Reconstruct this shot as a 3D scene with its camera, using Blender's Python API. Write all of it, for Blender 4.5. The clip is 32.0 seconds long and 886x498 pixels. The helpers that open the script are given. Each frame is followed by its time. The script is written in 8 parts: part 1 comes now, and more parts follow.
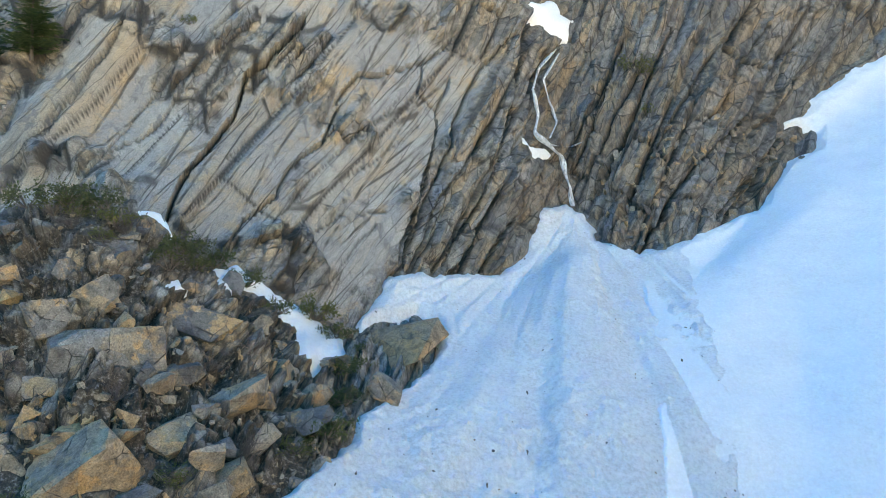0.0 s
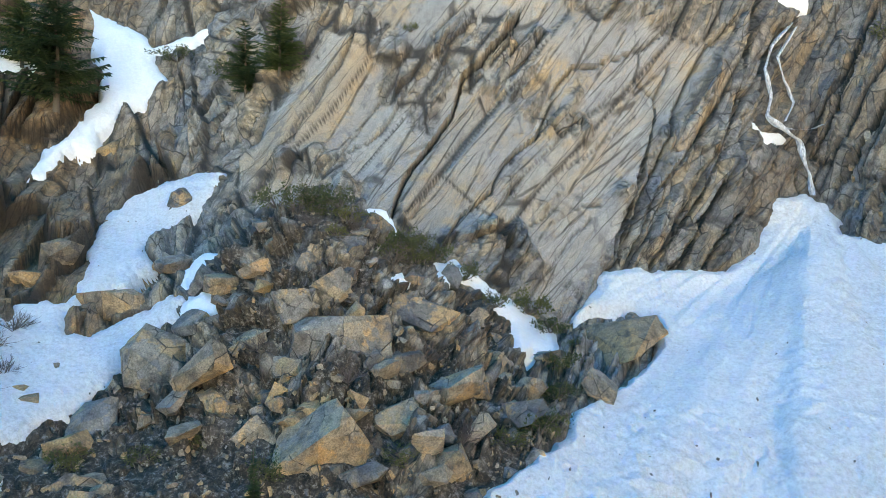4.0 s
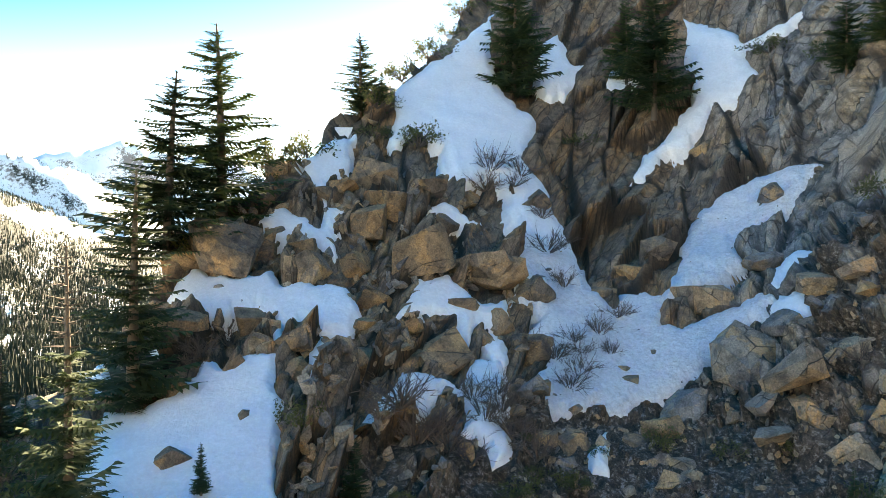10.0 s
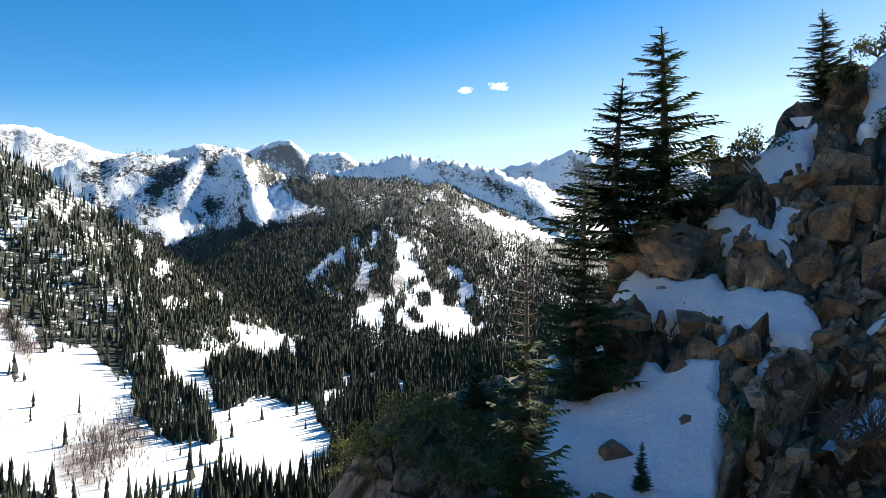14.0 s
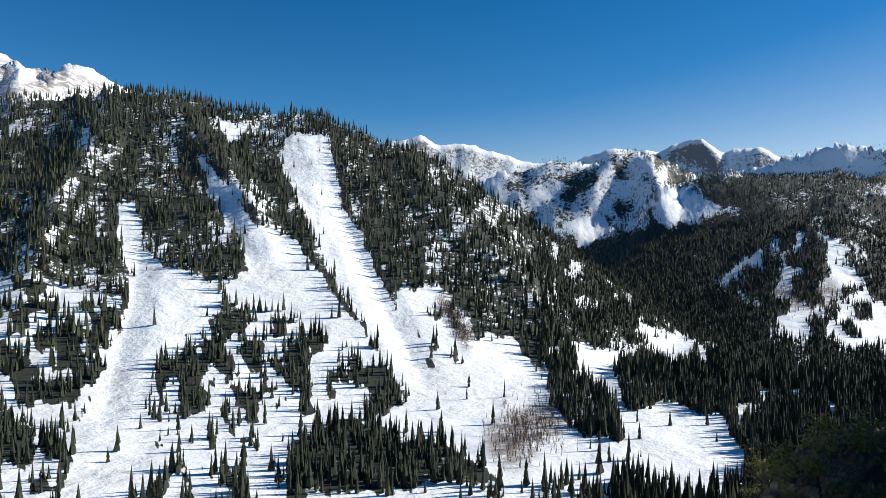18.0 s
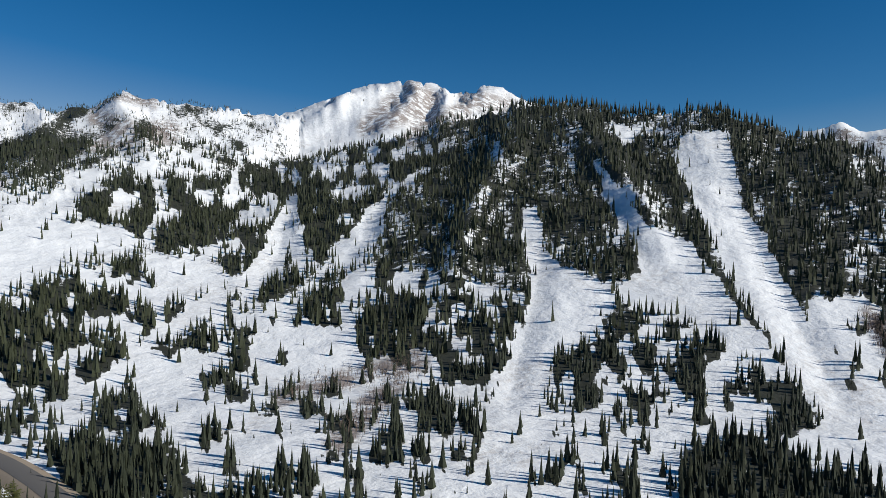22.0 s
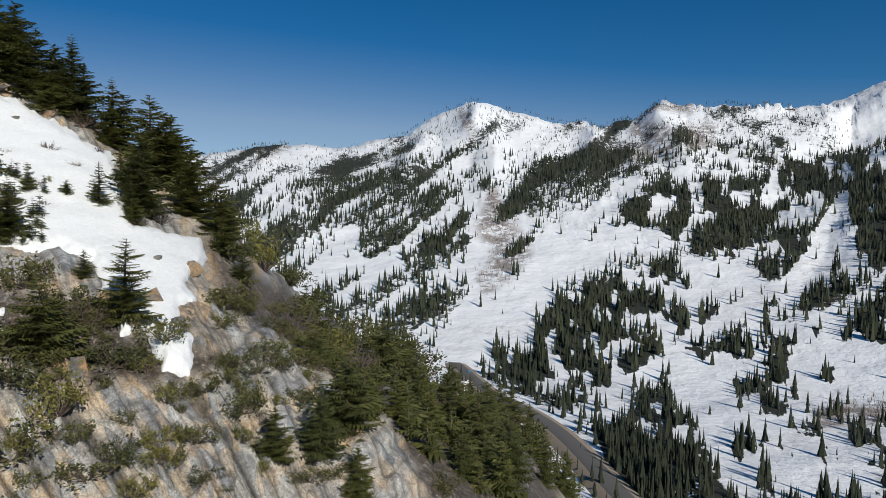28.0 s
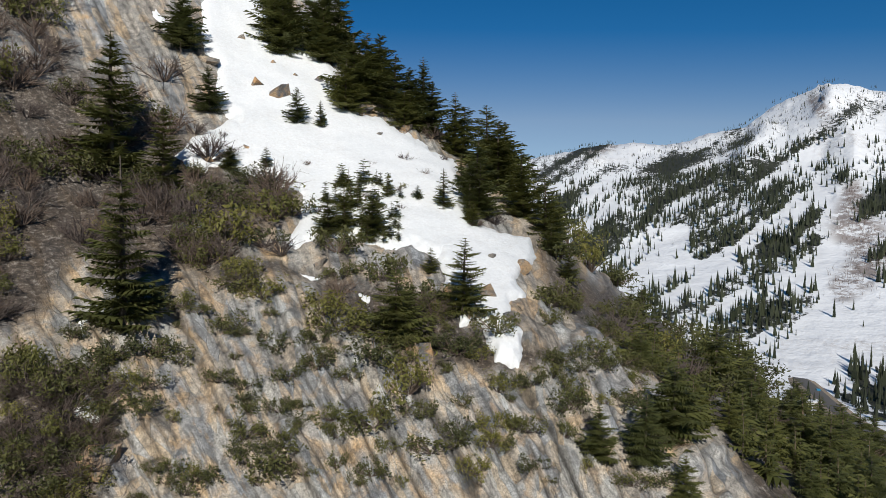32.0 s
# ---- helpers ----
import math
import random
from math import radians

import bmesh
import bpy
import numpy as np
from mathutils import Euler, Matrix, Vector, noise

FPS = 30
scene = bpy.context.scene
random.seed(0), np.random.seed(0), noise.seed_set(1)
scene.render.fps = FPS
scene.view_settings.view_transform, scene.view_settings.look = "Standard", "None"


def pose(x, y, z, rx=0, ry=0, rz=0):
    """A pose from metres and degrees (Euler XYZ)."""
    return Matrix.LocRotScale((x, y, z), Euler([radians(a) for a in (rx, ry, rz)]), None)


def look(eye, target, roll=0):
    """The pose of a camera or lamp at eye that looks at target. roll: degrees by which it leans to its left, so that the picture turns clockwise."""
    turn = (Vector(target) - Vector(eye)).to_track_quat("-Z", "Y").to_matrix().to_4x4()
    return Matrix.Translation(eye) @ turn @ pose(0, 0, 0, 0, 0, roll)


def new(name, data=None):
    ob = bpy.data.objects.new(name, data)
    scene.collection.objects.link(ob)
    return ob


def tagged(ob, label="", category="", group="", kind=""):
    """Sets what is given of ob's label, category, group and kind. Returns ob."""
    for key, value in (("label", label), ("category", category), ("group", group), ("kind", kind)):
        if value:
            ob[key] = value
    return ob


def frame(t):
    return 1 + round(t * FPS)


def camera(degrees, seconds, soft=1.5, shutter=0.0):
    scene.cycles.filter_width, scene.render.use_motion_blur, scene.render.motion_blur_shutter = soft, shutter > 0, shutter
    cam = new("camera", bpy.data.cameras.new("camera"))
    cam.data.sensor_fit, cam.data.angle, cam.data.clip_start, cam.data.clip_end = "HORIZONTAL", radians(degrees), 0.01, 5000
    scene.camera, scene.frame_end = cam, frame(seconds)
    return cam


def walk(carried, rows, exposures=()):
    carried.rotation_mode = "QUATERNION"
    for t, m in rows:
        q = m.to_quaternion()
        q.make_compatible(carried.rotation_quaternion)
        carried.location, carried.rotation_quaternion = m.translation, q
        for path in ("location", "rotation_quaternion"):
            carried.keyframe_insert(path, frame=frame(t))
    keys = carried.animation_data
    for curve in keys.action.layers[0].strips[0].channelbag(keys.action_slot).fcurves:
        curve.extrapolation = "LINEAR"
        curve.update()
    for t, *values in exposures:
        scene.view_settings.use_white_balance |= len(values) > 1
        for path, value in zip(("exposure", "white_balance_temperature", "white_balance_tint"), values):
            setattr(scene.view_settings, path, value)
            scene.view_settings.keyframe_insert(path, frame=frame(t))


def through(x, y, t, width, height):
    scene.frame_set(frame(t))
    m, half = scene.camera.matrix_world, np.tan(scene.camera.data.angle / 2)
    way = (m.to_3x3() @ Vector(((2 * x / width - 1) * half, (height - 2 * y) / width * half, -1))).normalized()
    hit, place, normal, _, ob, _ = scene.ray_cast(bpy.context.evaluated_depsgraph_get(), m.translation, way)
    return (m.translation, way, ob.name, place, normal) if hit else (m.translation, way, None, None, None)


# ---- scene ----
cam = camera(64.38, 32.0, soft=0.75)
# The camera hovers at one spot, the origin, and pans to the left: seconds, bearing, pitch, roll.
PAN = [
    (0.0, -0.00, 0.72, -0.22),
    (0.5, 2.12, 0.63, -0.18),
    (1.0, 4.14, 0.66, -0.20),
    (1.5, 6.18, 0.69, -0.19),
    (2.0, 8.40, 0.36, -0.22),
    (2.5, 10.55, 0.16, -0.25),
    (4.5, 19.76, 0.24, -0.32),
    (5.0, 22.42, 0.22, -0.27),
    (5.5, 25.26, 0.18, -0.28),
    (6.0, 28.19, 0.09, -0.28),
    (6.5, 31.33, 0.02, -0.36),
    (7.0, 34.72, -0.07, -0.33),
    (7.5, 38.71, -0.14, -0.39),
    (8.0, 43.66, -0.23, -0.37),
    (8.5, 48.55, -0.28, -0.39),
    (9.0, 53.50, -0.34, -0.46),
    (9.5, 58.36, -0.38, -0.47),
    (10.0, 62.72, -0.42, -0.52),
    (10.5, 67.08, -0.47, -0.57),
    (11.0, 71.48, -0.51, -0.59),
    (11.5, 75.88, -0.60, -0.63),
    (12.0, 80.23, -0.65, -0.59),
    (12.5, 84.55, -0.66, -0.58),
    (13.0, 88.88, -0.67, -0.58),
    (13.5, 93.27, -0.66, -0.64),
    (14.0, 97.65, -0.68, -0.75),
    (14.5, 102.03, -0.69, -0.83),
    (15.0, 106.36, -0.70, -0.90),
    (15.5, 110.69, -0.73, -1.00),
    (17.5, 126.02, -0.95, -0.55),
    (18.0, 130.04, -0.89, -0.63),
    (18.5, 134.05, -0.93, -0.64),
    (19.0, 137.98, -0.95, -0.69),
    (19.5, 141.90, -1.00, -0.66),
    (20.0, 145.86, -1.03, -0.60),
    (20.5, 149.78, -1.05, -0.57),
    (21.0, 153.66, -1.07, -0.55),
    (21.5, 157.48, -1.07, -0.58),
    (22.0, 161.25, -1.08, -0.58),
    (22.5, 164.99, -1.13, -0.56),
    (23.0, 168.66, -1.16, -0.56),
    (23.5, 172.29, -1.19, -0.54),
    (24.0, 175.80, -1.19, -0.58),
    (24.5, 179.02, -1.19, -0.52),
    (25.0, 182.47, -1.20, -0.53),
    (25.5, 185.90, -1.22, -0.51),
    (27.5, 199.49, -1.25, -0.43),
    (28.0, 202.86, -1.27, -0.41),
    (28.5, 206.24, -1.29, -0.44),
    (29.0, 209.62, -1.31, -0.46),
    (29.5, 213.03, -1.37, -0.44),
    (30.0, 216.43, -1.37, -0.42),
    (30.5, 219.83, -1.40, -0.41),
    (31.0, 223.22, -1.44, -0.42),
    (31.5, 226.53, -1.46, -0.40),
    (32.0, 228.92, -1.46, -0.37),
]
EXPOSURES = [(0.0, 3.4, 10700, 2), (6.5, 3.75, 12300, 5), (9.0, 3.45, 11600, 4), (11.0, 2.3, 8600, 5), (13.0, 1.62, 7500, 6), (15.0, 0.92, 6600, 6), (17.5, 0.5, 6400, 6), (20.0, 0.15, 6400, 7), (24.0, -0.2, 6400, 7), (32.0, -0.28, 6400, 8)]
walk(cam, [(t, pose(0, 0, 0, 90 + p, r, y)) for t, y, p, r in PAN], EXPOSURES)

# ---- world, sun ----
SUN_BEARING, SUN_HEIGHT = 51.0, 29.5


def heading(b):
    """The level direction at a bearing, in degrees counted leftwards from +y."""
    return np.array([-math.sin(radians(b)), math.cos(radians(b)), 0.0])


world = bpy.data.worlds.new("sky")
scene.world = world
world.use_nodes = True
sky = world.node_tree.nodes.new("ShaderNodeTexSky")
sky.sky_type, sky.sun_disc = "NISHITA", False
sky.sun_elevation, sky.sun_rotation = radians(SUN_HEIGHT), radians(-SUN_BEARING)
sky.altitude, sky.air_density, sky.dust_density, sky.ozone_density = 3000, 1.0, 0.5, 2.0
back = world.node_tree.nodes["Background"]
back.inputs["Strength"].default_value = 0.08
clear = world.node_tree.nodes.new("ShaderNodeHueSaturation")       # the deep blue of thin mountain air
glare = world.node_tree.nodes.new("ShaderNodeRGBToBW")               # paler where the sky is brightest
pale = world.node_tree.nodes.new("ShaderNodeMapRange")
for key, v in (("From Min", 2.9), ("From Max", 4.8), ("To Min", 1.4), ("To Max", 0.95)):
    pale.inputs[key].default_value = v
world.node_tree.links.new(sky.outputs[0], glare.inputs[0])
world.node_tree.links.new(glare.outputs[0], pale.inputs["Value"])
world.node_tree.links.new(pale.outputs["Result"], clear.inputs["Saturation"])
world.node_tree.links.new(sky.outputs[0], clear.inputs["Color"])
world.node_tree.links.new(clear.outputs[0], back.inputs[0])
sun = new("sun", bpy.data.lights.new("sun", "SUN"))
sun.data.energy, sun.data.angle, sun.data.color = 5.0, radians(0.5), (1.0, 0.95, 0.87)
to_sun = heading(SUN_BEARING) * math.cos(radians(SUN_HEIGHT)) + np.array([0, 0, math.sin(radians(SUN_HEIGHT))])
sun.matrix_world = look((0, 0, 0), tuple(-to_sun)) 
sun.location = tuple(to_sun * 300)


# ---- noise on whole arrays ----
def lattice(ix, iy, iz, seed):
    h = (ix.astype(np.uint32) * np.uint32(374761393) + iy.astype(np.uint32) * np.uint32(668265263)
         + iz.astype(np.uint32) * np.uint32(2147483647) + np.uint32(seed * 144269 + 97))
    h = (h ^ (h >> np.uint32(13))) * np.uint32(1274126177)
    h = (h ^ (h >> np.uint32(16))) * np.uint32(2246822519)
    h = h ^ (h >> np.uint32(15))
    return h.astype(np.float64) / 4294967295.0


def value_noise(p, seed=0):
    """Smooth noise from -1 to 1 at the points p, an array (n, 3)."""
    i = np.floor(p).astype(np.int64)
    f = p - i
    f = f * f * (3 - 2 * f)
    out = np.zeros(len(p))
    for dx in (0, 1):
        for dy in (0, 1):
            for dz in (0, 1):
                w = (f[:, 0] if dx else 1 - f[:, 0]) * (f[:, 1] if dy else 1 - f[:, 1]) * (f[:, 2] if dz else 1 - f[:, 2])
                out += w * lattice(i[:, 0] + dx, i[:, 1] + dy, i[:, 2] + dz, seed)
    return out * 2 - 1


def fbm(p, octaves=4, seed=0, gain=0.5, ridged=False):
    total, amp, norm = np.zeros(len(p)), 1.0, 0.0
    for k in range(octaves):
        n = value_noise(p * 2.03 ** k + 17.3 * k, seed + k)
        total += amp * (1 - 2 * np.abs(n) if ridged else n)
        norm += amp
        amp *= gain
    return total / norm


def cells(p, seed=0):
    """Cell noise: gap between the two nearest seeds, a random number a cell, and a facet tilted at random in each."""
    i = np.floor(p).astype(np.int64)
    n = len(p)
    d1, d2, who, tilt = np.full(n, 9.0), np.full(n, 9.0), np.zeros(n), np.zeros(n)
    for dx in (-1, 0, 1):
        for dy in (-1, 0, 1):
            for dz in (-1, 0, 1):
                a, b, c = i[:, 0] + dx, i[:, 1] + dy, i[:, 2] + dz
                r1 = lattice(a, b, c, seed)
                r2, r3 = lattice(a, b, c, seed + 1), lattice(a, b, c, seed + 2)
                q = p - np.stack([a + r1, b + r2, c + r3], 1)
                d = np.sqrt((q ** 2).sum(1))
                near = d < d1
                d2 = np.where(near, d1, np.minimum(d2, d))
                who = np.where(near, r1 * 7.31 % 1.0, who)
                turn = (r1 * 91.7 + r2 * 53.3) % 1.0 * 2 * np.pi
                tilt = np.where(near, q[:, 0] * np.cos(turn) + q[:, 1] * np.sin(turn), tilt)
                d1 = np.where(near, d, d1)
    return tilt, d2 - d1, who


def smooth(a, b, x):
    u = np.clip((x - a) / (b - a), 0, 1)
    return u * u * (3 - 2 * u)


# ---- materials ----
def material(name):
    m = bpy.data.materials.new(name)
    m.use_nodes = True
    return m, m.node_tree, m.node_tree.nodes["Principled BSDF"]


def put(tree, kind, links=(), **values):
    n = tree.nodes.new(kind)
    for key, v in values.items():
        n.inputs[key.replace("_", " ")].default_value = v
    for key, socket in links:
        tree.links.new(socket, n.inputs[key])
    return n


def noise_of(tree, where, scale, detail=5.0, rough=0.6):
    return put(tree, "ShaderNodeTexNoise", [("Vector", where)], Scale=scale, Detail=detail, Roughness=rough).outputs["Fac"]


def ramp(tree, fac, *stops):
    n = put(tree, "ShaderNodeValToRGB", [("Fac", fac)])
    e = n.color_ramp.elements
    while len(e) < len(stops):
        e.new(0.5)
    for k, (at, c) in enumerate(stops):
        e[k].position, e[k].color = at, (c, c, c, 1) if isinstance(c, (int, float)) else (*c, 1)
    return n.outputs["Color"]


def blend(tree, fac, a, b, how="MIX"):
    n = tree.nodes.new("ShaderNodeMix")
    n.data_type, n.blend_type = "RGBA", how
    for socket, v in ((n.inputs[0], fac), (n.inputs[6], a), (n.inputs[7], b)):
        if isinstance(v, (int, float)):
            socket.default_value = v if socket == n.inputs[0] else (v, v, v, 1)
        elif isinstance(v, tuple):
            socket.default_value = (*v, 1)
        else:
            tree.links.new(v, socket)
    return n.outputs[2]


def bump(tree, bsdf, height, strength, distance, under=None):
    n = put(tree, "ShaderNodeBump", [("Height", height)], Strength=strength, Distance=distance)
    if under is not None:
        tree.links.new(under, n.inputs["Normal"])
    tree.links.new(n.outputs[0], bsdf.inputs["Normal"])
    return n.outputs[0]


def position(tree, turn=(0, 0, 0), stretch=(1, 1, 1)):
    g = tree.nodes.new("ShaderNodeNewGeometry")
    n = put(tree, "ShaderNodeMapping", [("Vector", g.outputs["Position"])], Rotation=tuple(radians(a) for a in turn), Scale=stretch)
    return n.outputs[0]


def attribute(tree, name):
    n = tree.nodes.new("ShaderNodeAttribute")
    n.attribute_name = name
    return n.outputs["Fac"]


def joint_cells(tree, where, scale, turn=0.0, shift=0.0):
    """Plates between joints: a random colour for each, and a crisp line along its edges."""
    k = put(tree, "ShaderNodeMapping", [("Vector", where)], Scale=(*scale, 1.0), Rotation=(0, 0, radians(turn)), Location=(shift, shift * 0.7, 0))
    out = []
    for feature, socket in (("F1", "Color"), ("DISTANCE_TO_EDGE", "Distance")):
        v = put(tree, "ShaderNodeTexVoronoi", [("Vector", k.outputs[0])], Scale=1.0)
        v.feature, v.voronoi_dimensions = feature, "2D"
        out.append(v.outputs[socket])
    return out


PLATE_TINTS = ((0.0, (0.62, 0.61, 0.62)), (0.25, (0.86, 0.85, 0.84)), (0.45, (1.04, 1.01, 0.95)), (0.66, (1.03, 0.97, 0.88)), (0.74, (1.0, 0.82, 0.62)), (0.82, (0.92, 0.94, 0.97)), (1.0, (1.1, 1.06, 1.0)))


def granite(name, pale=(0.37, 0.362, 0.352), dark=(0.13, 0.13, 0.133), rust=(0.44, 0.235, 0.09), rusty=0.5, face=False, loose=False):
    """Granite; face: the mountainside, whose joints give the streaks their direction."""
    m, t, s = material(name)
    at = position(t)
    broad = noise_of(t, at, 0.1, 4)
    mid = noise_of(t, at, 0.9, 7, 0.65)
    fine = noise_of(t, at, 8.0, 6, 0.9)
    base = blend(t, ramp(t, mid, (0.32, 0.0), (0.56, 1.0)), dark, pale)
    patchy = ramp(t, broad, (0.58 - 0.2 * rusty, 0.0), (0.74 - 0.2 * rusty, 1.0))
    if face:
        raw = t.nodes.new("ShaderNodeCombineXYZ")
        t.links.new(attribute(t, "across"), raw.inputs["X"])
        t.links.new(attribute(t, "along"), raw.inputs["Y"])
        wobble = put(t, "ShaderNodeTexNoise", [("Vector", at)], Scale=0.16, Detail=5.0, Roughness=0.6)
        bent = t.nodes.new("ShaderNodeVectorMath")
        bent.operation = "MULTIPLY_ADD"
        t.links.new(wobble.outputs["Color"], bent.inputs[0])
        bent.inputs[1].default_value = (0.7, 0.7, 0.0)
        t.links.new(raw.outputs[0], bent.inputs[2])
        raw = bent.outputs[0]
        along = put(t, "ShaderNodeMapping", [("Vector", raw)], Scale=(1.0, 0.33, 1.0)).outputs[0]
        slab = attribute(t, "slab")
        base = blend(t, blend(t, slab, 0.0, 0.7), base, pale)
        tint_s, edge_s = joint_cells(t, raw, (0.24, 0.032))
        tint_b, edge_b = joint_cells(t, raw, (0.42, 0.17), 8, 3.1)
        tint = blend(t, slab, ramp(t, tint_b, *PLATE_TINTS), ramp(t, tint_s, *PLATE_TINTS))
        edge = blend(t, slab, edge_b, edge_s)
        base = blend(t, blend(t, 0.85, 0.0, 1.0), base, blend(t, 1.0, base, tint, "MULTIPLY"))
        tint_f, edge_f = joint_cells(t, raw, (1.15, 0.42), -6, 5.3)           # lesser blocks between the joints
        blocky = blend(t, slab, 1.0, 0.35)
        base = blend(t, blocky, base, blend(t, 1.0, base, ramp(t, tint_f, (0.0, (0.5, 0.52, 0.56)), (0.3, (0.8, 0.79, 0.78)), (0.55, (1.05, 1.0, 0.94)), (0.72, (1.12, 0.9, 0.66)), (0.86, (0.95, 0.97, 1.0)), (1.0, (1.38, 1.36, 1.32))), "MULTIPLY"))
        seam = blend(t, 1.0, ramp(t, edge_f, (0.012, 1.0), (0.045, 0.0)), ramp(t, noise_of(t, at, 0.5, 4, 0.7), (0.38, 0.15), (0.55, 1.0)), "MULTIPLY")
        seam = blend(t, slab, seam, blend(t, 0.3, 0.0, seam))
        joint = blend(t, 1.0, ramp(t, edge, (0.012, 1.0), (0.034, 0.0)), ramp(t, noise_of(t, at, 0.25, 5, 0.7), (0.4, 0.1), (0.6, 1.0)), "MULTIPLY")
        near_joint = ramp(t, edge, (0.03, 1.0), (0.22, 0.0))
    else:
        along = position(t, (20, 38, 12), (1.0, 1.0, 0.3))
        info = t.nodes.new("ShaderNodeObjectInfo")
        lot = t.nodes.new("ShaderNodeNewGeometry").outputs["Random Per Island"] if loose else info.outputs["Random"]
        base = blend(t, 1.0, base, ramp(t, lot, (0.0, (0.42, 0.43, 0.46)), (0.35, (0.66, 0.68, 0.72)), (0.6, (0.85, 0.8, 0.72)), (0.8, (1.0, 0.78, 0.55)), (1.0, (1.05, 1.02, 0.96))), "MULTIPLY")
        near_joint = ramp(t, noise_of(t, at, 0.45, 3), (0.46, 0.0), (0.56, 1.0))
    rim = blend(t, near_joint, 0.0, ramp(t, noise_of(t, at, 0.4, 7, 0.7), (0.5, 0.0), (0.56, 0.9)))
    base = blend(t, blend(t, rusty, 0.0, rim), base, blend(t, mid, rust, (0.58, 0.41, 0.22)))
    stain = blend(t, patchy, 0.0, ramp(t, noise_of(t, along, 0.5, 6, 0.7), (0.5, 0.0), (0.58, 0.7)))
    base = blend(t, stain, base, blend(t, mid, rust, (0.56, 0.42, 0.25)))
    streak = ramp(t, noise_of(t, along, 1.1, 6, 0.75), (0.58, 0.0), (0.63, 0.3))
    if face:
        streak = blend(t, slab, streak, blend(t, 0.25, 0.0, streak))
    base = blend(t, streak, base, (0.15, 0.145, 0.145))
    lichen = ramp(t, noise_of(t, at, 2.6, 7, 0.8), (0.56, 0.0), (0.6, 0.6))
    if face:
        lichen = blend(t, slab, lichen, blend(t, 0.3, 0.0, lichen))
    base = blend(t, lichen, base, (0.13, 0.13, 0.115))
    base = blend(t, 1.0, base, ramp(t, fine, (0.38, 0.42), (0.46, 0.85), (0.53, 1.06), (0.62, 1.55)), "MULTIPLY")
    if face:
        seep = ramp(t, noise_of(t, position(t, (0, 0, 0), (0.55, 0.55, 0.02)), 1.0, 4, 0.6), (0.6, 0.0), (0.65, 0.6))
        base = blend(t, blend(t, slab, 0.0, seep), base, (0.13, 0.13, 0.135))
        hair = None
        for wide, long, turn, far in ((0.6, 0.035, 3.0, 31.0), (0.38, 0.03, -9.0, 7.0), (0.9, 0.05, 14.0, 17.0)):
            line = ramp(t, joint_cells(t, raw, (wide, long), turn, far)[1], (0.01, 1.0), (0.028, 0.0))
            some = ramp(t, noise_of(t, position(t, (0, 0, far), (1, 1, 1)), 0.06, 5), (0.47, 0.0), (0.54, 1.0))
            line = blend(t, 1.0, line, some, "MULTIPLY")
            hair = line if hair is None else blend(t, 1.0, hair, line, "LIGHTEN")
        hair = blend(t, slab, blend(t, 0.45, 0.0, hair), hair)
        split = blend(t, 1.0, blend(t, 0.8, 0.0, hair), blend(t, 0.9, 0.0, joint), "LIGHTEN")
        split = blend(t, 1.0, split, blend(t, 0.85, 0.0, seam), "LIGHTEN")
        # sunlit slope: extra brightness put into the rock colour, its split lines fainter
        base = blend(t, attribute(t, "sunlit_rock"), base, blend(t, 1.0, base, (1.3, 1.36, 1.42), "MULTIPLY"))
        split = blend(t, blend(t, attribute(t, "sunlit_rock"), 0.0, 0.65), split, 0.0)
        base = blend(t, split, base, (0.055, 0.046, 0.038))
        # near-black in cracks and gaps: their dirt, plus shade put into the colour
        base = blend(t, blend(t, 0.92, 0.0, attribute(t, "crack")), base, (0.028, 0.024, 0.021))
        base = blend(t, attribute(t, "weathered"), base, blend(t, 1.0, base, (0.86, 0.67, 0.5), "MULTIPLY"))
        base = blend(t, attribute(t, "wet"), base, blend(t, 1.0, base, (0.74, 0.73, 0.73), "MULTIPLY"))
        earth = ramp(t, noise_of(t, at, 2.2, 9, 0.85), (0.4, (0.012, 0.01, 0.008)), (0.48, (0.045, 0.032, 0.024)), (0.54, (0.1, 0.075, 0.055)), (0.6, (0.3, 0.27, 0.24)))
        base = blend(t, attribute(t, "soil"), base, earth)
    else:
        v = put(t, "ShaderNodeTexVoronoi", [("Vector", position(t, (30, 20, 10), (1.0, 0.35, 0.8)))], Scale=0.6)
        v.feature = "DISTANCE_TO_EDGE"
        split = blend(t, 1.0, ramp(t, v.outputs["Distance"], (0.006, 0.9), (0.02, 0.0)), ramp(t, noise_of(t, at, 0.5, 5, 0.7), (0.5, 0.0), (0.58, 1.0)), "MULTIPLY")
        face_ = put(t, "ShaderNodeTexVoronoi", [("Vector", position(t, (30, 20, 10), (1.0, 0.35, 0.8)))], Scale=0.6)
        base = blend(t, 0.8, base, blend(t, 1.0, base, ramp(t, face_.outputs["Color"], (0.0, (0.55, 0.56, 0.6)), (0.4, (0.9, 0.88, 0.86)), (0.7, (1.15, 0.95, 0.72)), (1.0, (1.3, 1.28, 1.25))), "MULTIPLY"))
        base = blend(t, split, base, (0.04, 0.035, 0.03))
    t.links.new(base, s.inputs["Base Color"])
    s.inputs["Roughness"].default_value = 0.88
    n1 = bump(t, s, mid, 0.3, 0.2)
    n1 = bump(t, s, ramp(t, split, (0.0, 1.0), (1.0, 0.0)), 0.8, 0.12, n1)
    n2 = bump(t, s, noise_of(t, at, 2.4, 9, 0.75), 0.6, 0.14, n1)
    bump(t, s, fine, 0.6, 0.04, n2)
    return m


